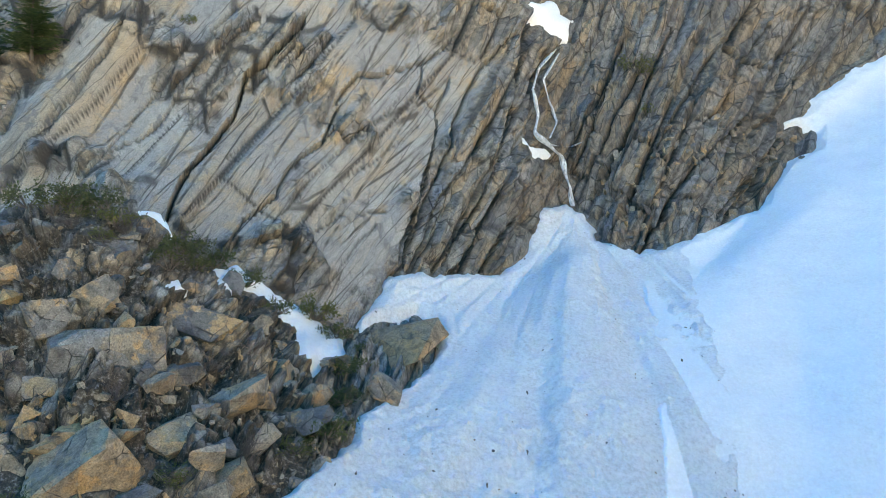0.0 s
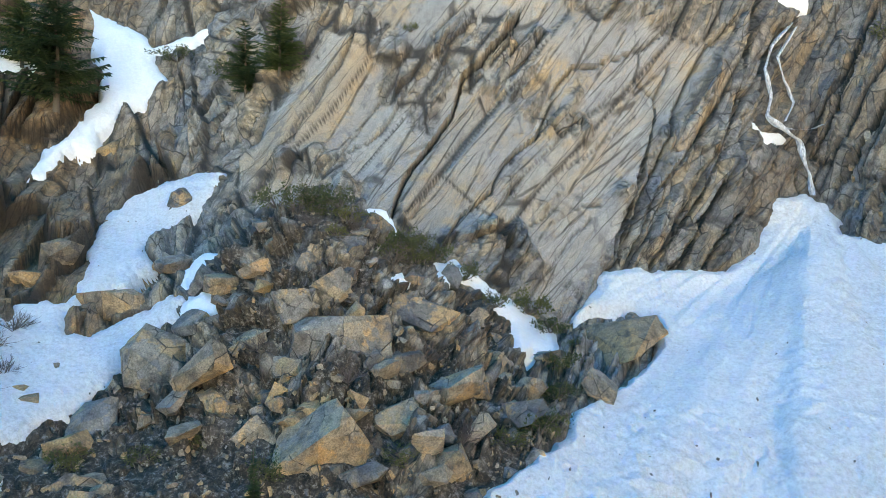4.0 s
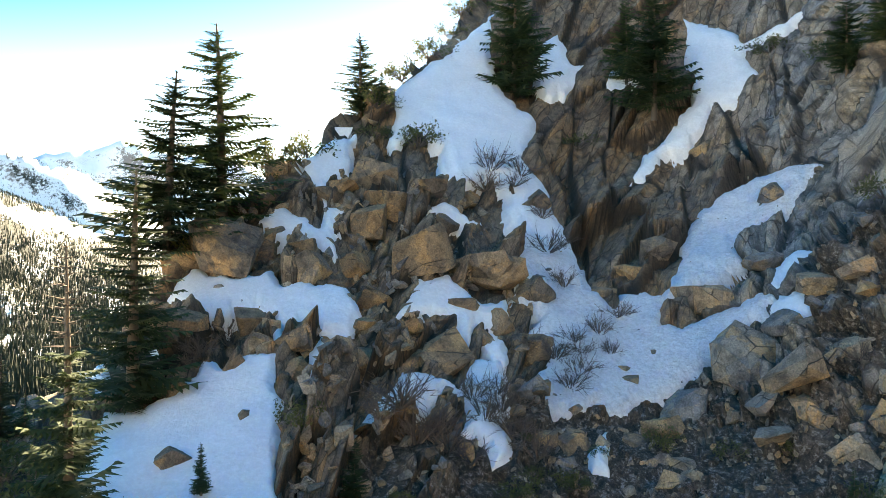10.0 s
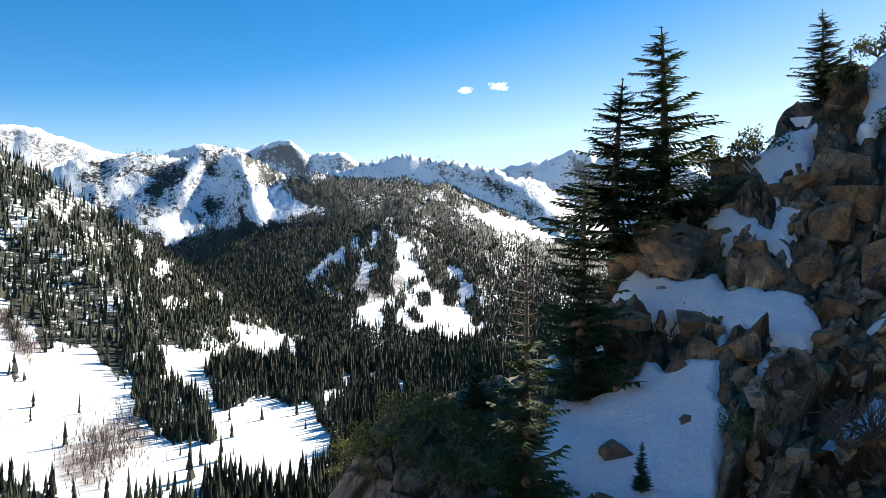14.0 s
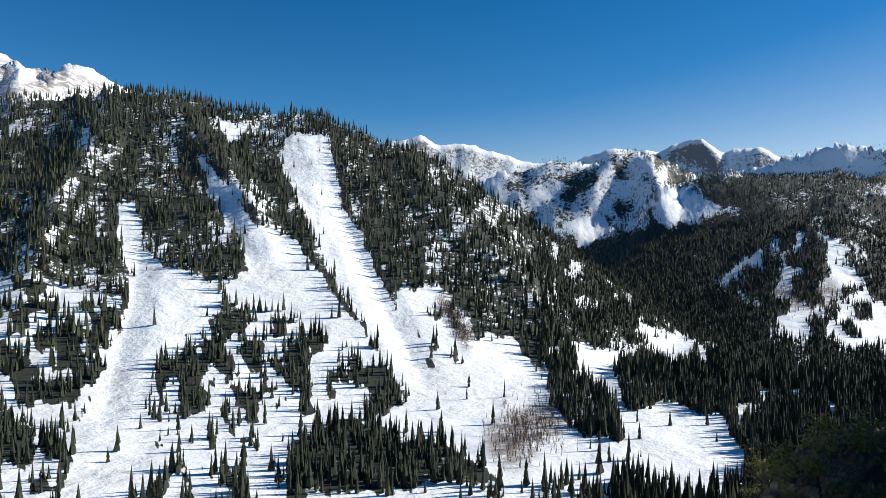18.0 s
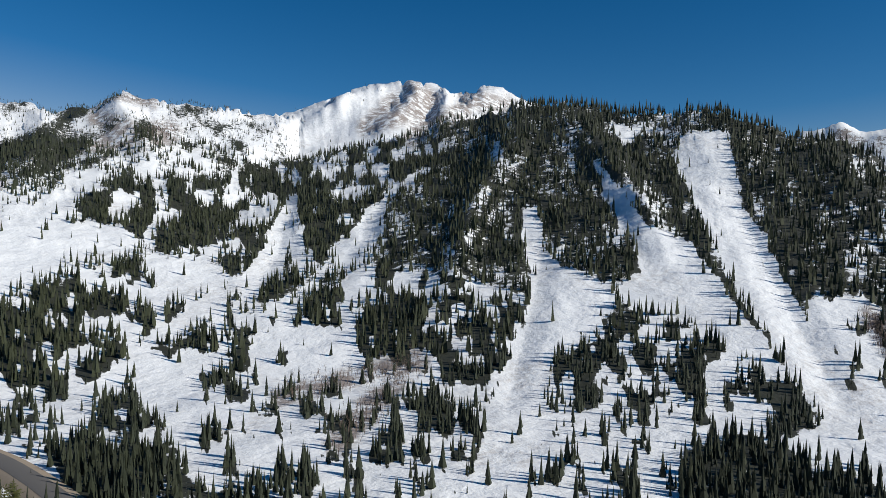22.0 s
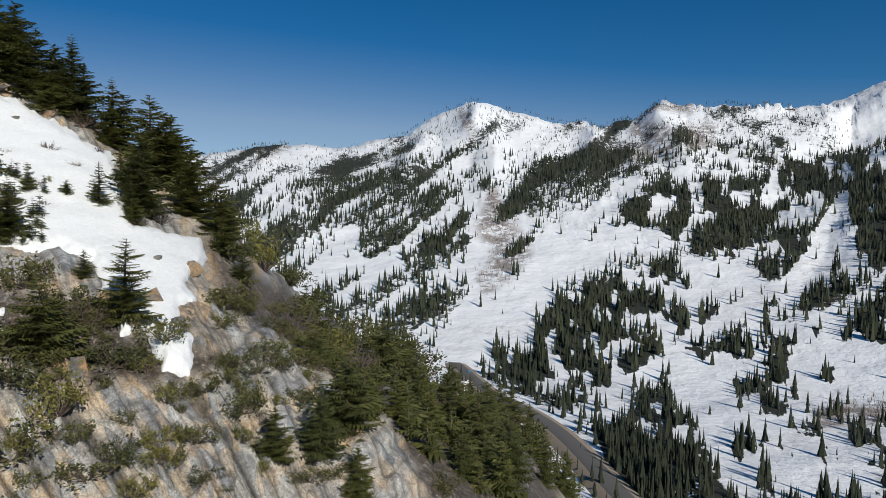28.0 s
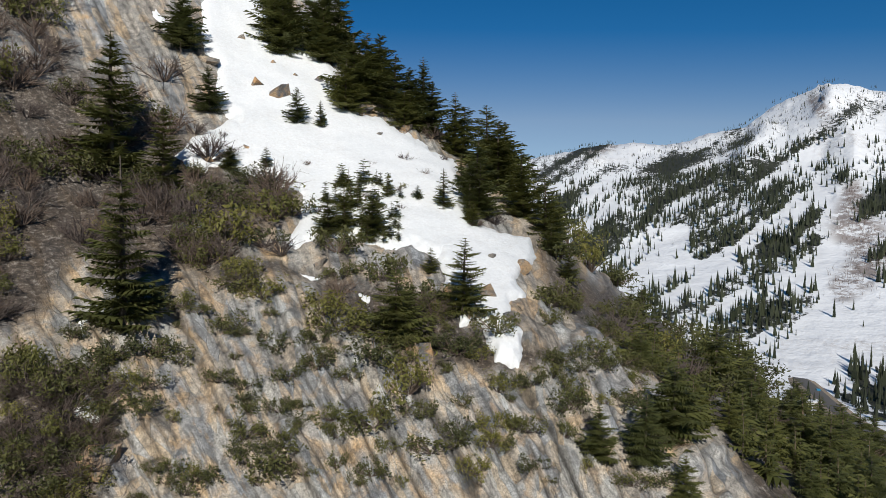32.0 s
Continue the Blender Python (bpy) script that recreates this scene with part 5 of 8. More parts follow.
# ---- the far forest ----
ROAD = [(-158.0, -10.3), (-159.7, -11.7), (-161.2, -12.9), (-164.0, -14.0), (-166.5, -15.4), (-168.5, -17.0), (-170.5, -18.9), (-172.1, -20.3), (-175.1, -22.7)]
OPEN_RUNS = []                                                     # open snow between the trees: bearing, height angle, half width
OPEN_RUNS.append([(-171.7, 3.5, 1.2), (-168.5, -0.4, 1.6), (-165.5, -3.7, 1.3), (-162.2, -7.6, 1.1), (-160.1, -9.4, 1.0), (-157.2, -11.0, 0.8)])
OPEN_RUNS.append([(-159.7, 2.9, 0.8), (-161.1, -0.3, 1.6), (-160.7, -3.0, 1.4), (-159.8, -6.7, 0.8), (-158.4, -10.3, 1.4)])
OPEN_RUNS.append([(-149.6, -0.4, 0.9), (-147.0, -3.1, 0.8), (-153.3, -2.6, 0.6), (-148.8, -5.4, 0.6)])
THICKETS = []                                                     # where the trees stand closest
THICKETS.append([(-165.3, -10.2, 0.5), (-162.6, -11.2, 0.6), (-167.1, -12.3, 0.6), (-171.5, -13.4, 0.7)])
THICKETS.append([(-142.6, 4.9, 0.4), (-146.9, 5.0, 0.5), (-151.4, 5.6, 0.4), (-154.6, 7.0, 0.4)])
THICKETS.append([(-148.8, -3.1, 0.3), (-153.3, -0.8, 0.4), (-157.9, 2.9, 0.45), (-160.1, 5.2, 0.4)])
THICKETS.append([(-159.7, -4.0, 0.3), (-158.6, -0.8, 0.35), (-159.7, 1.5, 0.3)])
THICKETS.append([(-172.3, -7.3, 0.4), (-169.8, -10.0, 0.5), (-167.5, -8.3, 0.4)])
THICKETS.append([(-149.7, -5.8, 0.3), (-154.2, -3.1, 0.35), (-157.0, -1.2, 0.35)])
THICKETS.append([(-155.1, -3.1, 0.5), (-157.0, -0.8, 0.5), (-159.2, 1.5, 0.5), (-160.6, 4.3, 0.5)])

AREAS = []


def wood_area(density, *outline):
    """How thickly trees stand inside an outline of bearing and height angle; a later area overrules an earlier one."""
    AREAS.append((density, [(b + 360 if b < 0 else b, e) for b, e in outline]))


wood_area(0.95, (165.9, -2.9), (166.3, 2.3), (161.3, 6.0), (157.9, 9.6), (155.2, 10.6), (152.5, 10.4), (149.8, 7.2), (148.8, 4.0), (146.5, -0.1), (145.1, -2.8), (147.9, -3.3), (150.6, -1.9), (152.4, -2.4), (154.3, -1.1), (154.7, -4.2), (158.7, -3.3), (161.7, -2.0), (163.0, -3.8))
wood_area(0.97, (143.8, 8.8), (142.0, 9.6), (142.4, 5.9), (141.5, 2.3), (139.6, -0.5), (137.8, -3.2), (135.5, -7.2), (134.1, -10.2), (135.9, -8.1), (139.1, -4.1), (141.4, -0.5), (143.8, 1.8), (147.0, 5.0), (151.6, 10.3))
wood_area(0.97, (138.4, 7.3), (135.7, 7.9), (131.7, 7.1), (127.5, 4.0), (123.8, 1.9), (119.5, -0.2), (113.6, -3.2), (113.5, -8.6), (117.6, -8.6), (121.7, -7.3), (127.3, -7.3), (130.3, -3.4), (134.2, -4.0), (136.0, -1.3), (137.9, 2.7))
wood_area(0.72, (178.0, 5.1), (173.6, 5.7), (166.7, 7.4), (160.9, 8.1), (161.8, 5.5), (165.5, 3.6), (167.1, 2.3), (170.2, 1.8), (172.8, 3.4), (176.0, 2.4), (178.0, 1.6))
wood_area(0.8, (172.5, 2.5), (167.9, 1.8), (169.8, -1.1), (172.1, -2.8), (173.9, -4.4), (175.3, -5.2), (174.6, -2.8), (173.2, 0.1))
wood_area(0.7, (178.0, 1.6), (175.0, 1.7), (174.3, 0.5), (176.0, -1.9), (178.0, -3.9))
wood_area(0.42, (178.0, -7.4), (172.8, -5.2), (166.3, -2.9), (158.7, -3.8), (154.7, -4.7), (155.1, -9.2), (156.9, -12.2), (158.6, -20.2), (178.1, -17.9))
wood_area(0.85, (166.7, -3.7), (162.1, -5.5), (159.5, -4.7), (154.7, -5.1), (155.1, -8.3), (157.7, -12.2), (161.2, -12.1), (165.4, -10.2), (167.9, -9.6), (168.3, -7.1))
wood_area(0.8, (163.4, -12.0), (160.4, -12.1), (158.2, -16.9), (159.0, -18.5), (162.1, -16.6), (163.8, -14.0))
wood_area(0.62, (152.4, -10.1), (150.6, -6.5), (145.1, -6.5), (140.5, -6.9), (135.9, -9.9), (133.2, -13.2), (135.8, -14.6), (137.6, -13.4), (140.4, -15.3), (145.9, -16.7), (147.7, -13.7), (151.4, -13.2))
wood_area(1.1, (142.2, -15.8), (137.6, -14.1), (133.1, -15.8), (129.2, -16.3), (125.4, -18.3), (125.0, -19.1), (142.6, -20.5))
wood_area(0.35, (154.1, -20.4), (153.2, -14.5), (147.7, -15.4), (142.2, -16.2), (142.6, -20.5))
wood_area(0.8, (122.0, -9.0), (119.4, -8.4), (113.5, -8.6), (113.5, -10.5), (115.7, -12.3), (114.6, -15.6), (118.5, -15.8), (121.2, -12.6))
wood_area(0.3, (134.2, -4.4), (130.3, -3.9), (127.3, -7.7), (125.6, -11.4), (128.5, -12.0), (131.5, -9.7), (133.3, -7.1))
wood_area(0, (142.0, 8.2), (139.3, 7.7), (138.8, 5.5), (138.3, 3.2), (136.7, 0.0), (135.5, -2.7), (134.2, -5.3), (132.8, -7.5), (131.5, -10.1), (128.0, -12.0), (126.7, -7.7), (124.0, -8.3), (121.6, -11.9), (119.3, -15.1), (113.4, -16.1), (113.3, -17.2), (125.0, -19.1), (130.1, -15.5), (133.2, -11.9), (134.6, -9.8), (136.6, -6.3), (138.7, -3.6), (140.3, -0.0), (141.9, 3.2), (143.1, 6.1))
wood_area(0, (154.7, 2.1), (153.6, 2.4), (153.1, -1.1), (152.0, -2.4), (148.8, -3.3), (146.9, -5.1), (149.7, -7.0), (151.5, -7.9), (152.4, -10.1), (153.7, -13.6), (154.1, -17.0), (154.6, -19.5), (154.1, -20.4), (159.5, -20.1), (158.2, -16.9), (157.3, -14.4), (156.9, -12.2), (155.1, -9.2), (154.2, -6.5), (154.2, -2.9), (154.7, -0.2))
wood_area(0.12, (149.1, 5.8), (147.0, 3.6), (145.1, 0.9), (141.9, -0.5), (140.5, -2.3), (139.1, -4.6), (136.4, -7.6), (134.5, -10.2), (137.7, -9.0), (141.8, -6.4), (146.0, -5.6), (147.8, -4.2), (145.1, -2.8), (146.5, 0.4), (148.4, 3.1))
wood_area(0, (172.8, 2.9), (172.7, 1.7), (173.6, -0.3), (174.3, -2.8), (176.0, -5.1), (178.0, -7.4), (178.0, -4.3), (176.4, -2.7), (175.0, -0.7), (173.9, 2.1))
wood_area(0.03, (163.9, 4.8), (162.2, 5.5), (165.5, 2.8), (166.7, -0.7), (168.7, -2.4), (171.0, -3.6), (172.8, -5.2), (176.7, -7.1), (178.0, -7.4), (171.7, -4.0), (169.1, -0.7), (167.5, 1.9), (165.9, 3.2))
wood_area(0, (169.8, 3.1), (166.7, 4.1), (167.1, 2.7), (169.8, 2.3))
wood_area(0, (172.5, -7.3), (168.3, -7.9), (168.3, -10.4), (170.6, -11.5), (172.5, -10.9))
wood_area(0, (170.6, 6.1), (168.9, 6.5), (169.1, 5.6), (170.4, 5.6))
wood_area(0, (148.7, 8.9), (143.8, 8.4), (147.0, 7.6))
wood_area(0.75, (-170.5, 0.5), (-171.8, 2.8), (-175.8, 3.8), (179.7, 4.3), (173.3, 3.5), (174.2, 1.6), (175.1, -0.7), (177.8, -2.5), (-179.9, -2.1), (-176.7, -1.2), (-174.0, 0.6))
wood_area(0.8, (172.8, 3.9), (165.6, 6.6), (162.1, 5.7), (165.6, 3.9), (168.7, 1.7), (170.5, -1.1), (173.2, -3.9), (174.1, -2.5), (172.8, -0.2))
wood_area(1.1, (-168.8, -15.2), (-174.1, -14.6), (-177.7, -16.8), (179.5, -19.4), (174.8, -20.2), (172.5, -20.6), (-172.8, -20.4))
wood_area(0.45, (-161.0, -9.7), (-165.4, -6.5), (-168.8, -3.9), (-175.8, -1.7), (179.6, -2.6), (176.9, -4.8), (177.7, -9.4), (174.9, -12.9), (165.8, -15.2), (157.9, -16.3), (159.1, -19.7), (172.1, -20.6), (-177.7, -16.4), (-168.8, -14.3), (-164.2, -12.4))
wood_area(0.75, (-161.0, -9.7), (-165.4, -6.5), (-168.8, -3.9), (-175.8, -1.7), (-176.3, -3.0), (-171.4, -5.7), (-168.4, -8.3), (-164.2, -11.5), (-161.4, -11.4))
wood_area(0.85, (-179.9, -3.0), (178.0, -3.5), (-180.0, -8.9), (-176.3, -8.9), (-177.7, -6.2))
wood_area(0.8, (-167.1, -10.0), (-170.1, -7.9), (-174.1, -7.1), (-174.1, -9.3), (-170.1, -12.3), (-167.1, -12.5))
wood_area(0.75, (-154.0, -1.3), (-156.5, 0.8), (-159.7, 2.7), (-159.1, 1.2), (-157.2, -0.9), (-154.0, -2.5))
wood_area(0, (-166.2, 0.9), (-170.5, 2.3), (-168.8, -0.4), (-169.6, -2.6), (-167.1, -3.9), (-164.2, -6.4), (-161.0, -9.7), (-159.1, -11.2), (-156.1, -10.1), (-159.1, -5.4), (-163.4, -3.4), (-164.2, -0.8))
wood_area(0, (-169.4, -0.1), (-174.0, 0.6), (-175.8, -0.8), (-173.1, -1.9), (-170.1, -1.3))
wood_area(0, (-175.8, -2.6), (178.7, -2.3), (178.0, -3.5), (-179.5, -5.3), (-176.7, -3.9))
wood_area(0.03, (172.8, 3.2), (173.7, 0.7), (174.6, -1.6), (176.9, -3.9), (179.6, -6.7), (-177.7, -8.5), (-175.9, -8.0), (-179.5, -5.3), (177.3, -3.5), (175.5, -0.7), (174.2, 2.1))
wood_area(0, (178.8, 3.9), (176.0, 3.2), (177.8, 2.7))
wood_area(0, (170.5, 3.5), (166.9, 4.2), (167.8, 2.8), (169.8, 2.6))
wood_area(0.06, (-175.4, -8.5), (-179.5, -10.3), (179.5, -13.8), (-177.7, -14.7), (-175.4, -12.4), (-174.1, -10.2))
wood_area(0, (-152.0, -1.9), (-154.0, -0.5), (-156.5, 1.6), (-159.1, 3.3), (-159.7, 2.7), (-156.9, 0.6), (-154.4, -1.3), (-152.0, -2.4))
wood_area(1.2, (118.0, -0.0), (115.1, 1.2), (112.5, 0.9), (106.9, 1.9), (102.6, 1.0), (104.3, -0.8), (108.1, -2.1), (109.7, -3.4), (106.8, -4.7), (104.7, -7.4), (101.7, -9.6), (106.0, -9.5), (110.1, -7.2), (114.0, -5.0), (117.6, -2.8), (119.7, -1.2))
wood_area(1, (107.3, 4.4), (101.8, 4.6), (96.4, 4.3), (95.5, 2.1), (91.8, 0.3), (88.1, -2.0), (88.1, -6.1), (92.7, -6.6), (95.4, -3.0), (98.6, -0.7), (102.6, 1.0), (106.0, 2.3))
wood_area(0.5, (102.6, 1.0), (99.1, -0.7), (95.4, -3.0), (93.6, -6.2), (95.4, -8.0), (99.0, -7.9), (103.4, -7.0), (106.8, -4.3), (108.9, -3.4), (106.4, -0.8))
wood_area(1, (105.1, -6.5), (99.0, -7.9), (93.6, -8.0), (91.7, -11.5), (99.0, -11.5), (102.5, -9.6))
wood_area(0.85, (121.1, -0.4), (117.6, -2.8), (112.1, -5.9), (106.0, -9.5), (99.0, -11.5), (99.9, -13.2), (106.8, -13.7), (110.1, -11.8), (114.0, -7.4), (117.6, -5.7), (121.1, -4.7))
wood_area(0.7, (115.9, 6.9), (113.3, 6.3), (110.1, 4.3), (107.7, 3.1), (110.1, 4.1), (113.6, 4.6), (113.6, 0.9), (118.0, -0.0), (116.6, 1.6), (119.1, 3.1), (117.7, 5.2))
wood_area(0.7, (96.4, 5.7), (93.2, 4.8), (89.1, 2.6), (86.8, 1.2), (88.6, 1.4), (92.8, 3.5))
wood_area(0, (113.3, 4.2), (110.1, 3.9), (108.5, 2.2), (112.5, 0.9), (113.6, 2.5))
wood_area(0, (120.4, 1.5), (117.7, 2.0), (116.6, 0.8), (119.0, -0.4))
wood_area(0, (96.4, 2.5), (92.8, 2.1), (90.0, 1.2), (87.2, 0.1), (90.9, 0.3), (95.0, 1.8))
wood_area(0, (121.0, -15.7), (115.4, -15.7), (115.8, -13.3), (112.0, -12.5), (108.8, -13.1), (106.3, -15.4), (107.2, -18.1), (110.0, -19.1), (121.0, -17.6))
wood_area(0.1, (119.7, -7.9), (116.6, -8.9), (115.4, -13.4), (119.0, -11.1))
wood_area(0.2, (114.7, -6.6), (110.1, -7.6), (108.9, -9.4), (112.8, -9.2))
wood_area(0.9, (119.0, -11.1), (116.2, -13.7), (115.1, -15.4), (119.0, -14.9), (121.0, -13.1), (121.0, -10.9))


SCRUB = []  # brown leafless brush and broken ground
SCRUB.append([(-161.2, 3.2, 0.6), (-161.3, 0.5, 1.6), (-163.0, -1.3, 1.4), (-160.8, -3.9, 1.0)])
SCRUB.append([(124.4, -16.0, 2.2), (121.4, -14.5, 1.6)])
SCRUB.append([(129.9, -5.3, 0.8), (128.0, -8.0, 1.0)])
SCRUB.append([(-190.4, -16.0, 1.4), (-196.8, -10.1, 1.0), (-185.8, -12.9, 0.8)])
SCRUB.append([(115.4, -4.4, 0.6), (111.6, -6.3, 0.5), (107.9, -7.6, 0.5)])
SCRUB.append([(101.7, -3.7, 1.2), (105.3, -4.2, 1.0)])
SCRUB.append([(-177.6, 7.7, 0.8), (-175.9, 7.6, 0.6)])

OUTCROPS = []  # broken brown rock showing through the snow
OUTCROPS.append([(-192.9, 9.0, 0.5), (-194.7, 10.4, 0.7), (-197.0, 10.2, 0.9), (-198.7, 8.8, 0.8), (-196.1, 7.8, 0.5)])
OUTCROPS.append([(159.6, 11.2, 0.4), (157.9, 10.7, 0.6), (156.1, 10.5, 0.4)])
OUTCROPS.append([(-196.0, 11.9, 0.5), (-197.5, 10.9, 0.6), (-195.0, 9.6, 0.6), (-192.4, 8.6, 0.5)])
OUTCROPS.append([(159.6, 10.2, 0.5), (161.0, 9.4, 0.6), (163.2, 8.7, 0.6)])
OUTCROPS.append([(-141.7, 6.3, 0.3), (-143.4, 6.6, 0.4), (-144.7, 6.8, 0.2)])
OUTCROPS.append([(-158.7, 9.5, 0.3), (-159.4, 8.4, 0.3)])
OUTCROPS.append([(-172.6, 8.2, 0.5), (-175.5, 7.2, 0.6), (-177.5, 7.3, 0.5), (-168.2, 5.6, 0.4)])
OUTCROPS.append([(-173.8, 10.0, 0.25), (-176.3, 9.7, 0.3)])
OUTCROPS.append([(-161.1, 0.6, 0.3), (-162.5, -0.7, 0.3)])


def near_lines(b, el, lines):
    best = np.full(len(b), 9.0)
    for line in lines:
        q = [(x + 360 if x < 0 else x, y, w) for x, y, w in line]
        for (x0, y0, w0), (x1, y1, w1) in zip(q, q[1:]):
            dx, dy = x1 - x0, y1 - y0
            u = np.clip(((b - x0) * dx + (el - y0) * dy) / (dx * dx + dy * dy + 1e-9), 0, 1)
            best = np.minimum(best, np.hypot(b - x0 - u * dx, el - y0 - u * dy) / (w0 + u * (w1 - w0)))
    return best


hor = np.maximum.accumulate(np.degrees(np.arctan2(FZ, FR)), axis=1)


def forest(b, r, z, who):
    """How thickly trees stand at a place, from 0 to 1."""
    e = np.degrees(np.arctan2(z, r))
    gap, thick = near_lines(b, e, OPEN_RUNS), near_lines(b, e, THICKETS)
    p = place(b, r, z)
    clump = fbm(np.stack([b * 0.5, np.log(r) * 8, 0 * b], 1), 5, 90, 0.65) + 0.6 * fbm(p / 40.0, 3, 91)
    down, level_ = 0.83 * b - 0.55 * e, 0.55 * b + 0.83 * e             # stripes of trees down the fall line
    clump = np.where((who == 0) & (b > 185), 1.25 * fbm(np.stack([down * 0.22, level_ * 1.1, 0 * b], 1), 4, 93, 0.6), clump)
    base = np.array([q.trees for q in RIDGES] + [0.3])[who]
    base = np.where(who == 2, base - 0.32 * smooth(146, 172, b), base)
    base = np.where((e < -7.5) & (b > 136), 0.34 + 0.14 * smooth(165, 185, b), base)
    base = np.where((b < 116) & ((who < 0) | (r < 1400)), 0.92, base)
    base = base * (1 - smooth(8.5, 12.0, e) * (who < 2))
    want = base + np.where((who == 0) | ((who == 2) & (b > 165)), 0.95, np.where(who > 6, 0.8, 0.65)) * clump
    want = np.maximum(want, (0.9 + 0.55 * clump) * (1 - smooth(0.5, 1.5, thick + 0.5 * clump)))
    want = want * smooth(0.6, 1.5, gap + 0.6 * clump)
    tuft = fbm(np.stack([b * 1.0, e * 0.8, 0 * b], 1), 4, 95, 0.6)
    for density, outline in AREAS:
        bs, es = [q[0] for q in outline], [q[1] for q in outline]
        pick = (b > min(bs) - 0.8) & (b < max(bs) + 0.8) & (e > min(es) - 0.8) & (e < max(es) + 0.8)
        if pick.any():
            inside = smooth(-0.2, 0.25, depth_inside(b[pick], e[pick], outline, 0.5, 0.8, 6) + 0.3 * tuft[pick])
            full = density + 0.5 * tuft[pick] + 0.2 * clump[pick]
            groves = 1.25 * smooth(-0.1, 0.14, tuft[pick] + 0.35 * clump[pick] + (density - 0.55) * 0.8) + 0.1
            want[pick] += (np.where(density > 0.9, full, np.where(r[pick] > 1800, density + 0.8 * tuft[pick], groves) if density > 0.15 else density + 0 * full) - want[pick]) * inside
    want = np.where(near_lines(b, e, [[(x, y, 0.75) for x, y in ROAD]]) < 1, 0, want)
    return np.clip(want * 1.35 - 0.25, 0, 1.25)


gb_, gr_, gz_ = np.repeat(FAR_B, NFAR), FR.ravel(), FZ.ravel()
gz_true, gw_ = far_level(gb_, gr_)
inside_view = (gb_ > 70) & (gb_ < 240)
# tree density, which also sets where the ground is painted dark as shade
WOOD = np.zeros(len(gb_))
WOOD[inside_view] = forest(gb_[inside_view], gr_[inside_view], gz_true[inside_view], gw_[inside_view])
BRUSH = np.zeros(len(gb_))
BRUSH[inside_view] = 1 - smooth(0.5, 1.3, near_lines(gb_[inside_view], np.degrees(np.arctan2(gz_true, gr_))[inside_view], SCRUB + [[(x, y, 1.6 * w) for x, y, w in line] for line in OUTCROPS]))
GP = place(FAR_B[:, None], FR, FZ)
fa, fc = np.gradient(GP, axis=0), np.gradient(GP, axis=1)
FN = np.cross(fc, fa)
STEEP = 1 - np.abs(FN[..., 2]) / (np.linalg.norm(FN, axis=2) + 1e-9)
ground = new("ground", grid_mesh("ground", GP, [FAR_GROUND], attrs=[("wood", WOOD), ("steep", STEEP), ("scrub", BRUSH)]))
tagged(ground, "snow-covered valley and mountains with rock showing through", "ground", kind="structure")

# the road along the valley, on its own level bed
road_b = np.array([q[0] + (360 if q[0] < 0 else 0) for q in ROAD])
road_r = -(FLOOR + 3.0) / np.tan(np.radians([-q[1] for q in ROAD]))
ux = np.linspace(0, len(ROAD) - 1, 90)
mid_b, mid_r = (np.interp(ux, np.arange(len(ROAD)), v) for v in (road_b, road_r))
for _ in range(6):
    mid_b[1:-1] = (mid_b[:-2] + 2 * mid_b[1:-1] + mid_b[2:]) / 4
    mid_r[1:-1] = (mid_r[:-2] + 2 * mid_r[1:-1] + mid_r[2:]) / 4
mid = place(mid_b, mid_r, np.full(90, FLOOR + 3.0))
way_ = np.gradient(mid, axis=0)
way_ /= np.linalg.norm(way_, axis=1, keepdims=True)
across_ = np.cross(way_, np.array([0, 0, 1.0]))
offs = np.array([-14, -9.0, -5.2, -5.0, 5.0, 5.2, 9.0, 14])
drop = np.array([-6, -0.6, -0.1, 0, 0, -0.1, -0.6, -6])
bed = mid[:, None] + across_[:, None] * offs[None, :, None] + np.array([0, 0, 1.0]) * (drop - 0.04)[None, :, None]
tagged(new("roadside", grid_mesh("roadside", bed, [GRIT])), "gritty brown road shoulder with meltwater", "verge", kind="structure")
tagged(new("road", grid_mesh("road", bed[:, 2:6] + np.array([0, 0, 0.08]), [ASPHALT])), "worn grey two-lane mountain road, cleared of snow", "road", kind="structure")

rng = np.random.default_rng(7)
TRY = 360000
tb_ = np.concatenate([rng.uniform(78, 236, TRY - 100000), rng.uniform(78, 122, 100000)])
tr_ = np.exp(rng.uniform(math.log(310), math.log(3900), TRY))
tz_, tw_ = far_level(tb_, tr_)
te_ = np.degrees(np.arctan2(tz_, tr_))
col = np.clip(np.round((tb_ - 55) / 0.17).astype(int), 0, len(FAR_B) - 1)
front = np.array([np.interp(r * 0.985, FR[c], hor[c]) for r, c in zip(tr_, col)])   # what the ridges before it do not hide
pick = (rng.random(TRY) < np.maximum(forest(tb_, tr_, tz_, tw_), np.where((tr_ > 900) & (te_ > 0) & (te_ < 7) & (tb_ > 150), 0.04, 0.01)) * np.clip(np.where(tb_ < 121, 0.3, 0.2) * (tr_ / 600) ** 1.5, 0.14, 1.0)) & (te_ > front - 0.25)
TREES = np.stack([tb_, tr_, tz_], 1)[pick]
TREES = TREES[np.argsort(TREES[:, 1])]
print("far trees", len(TREES))


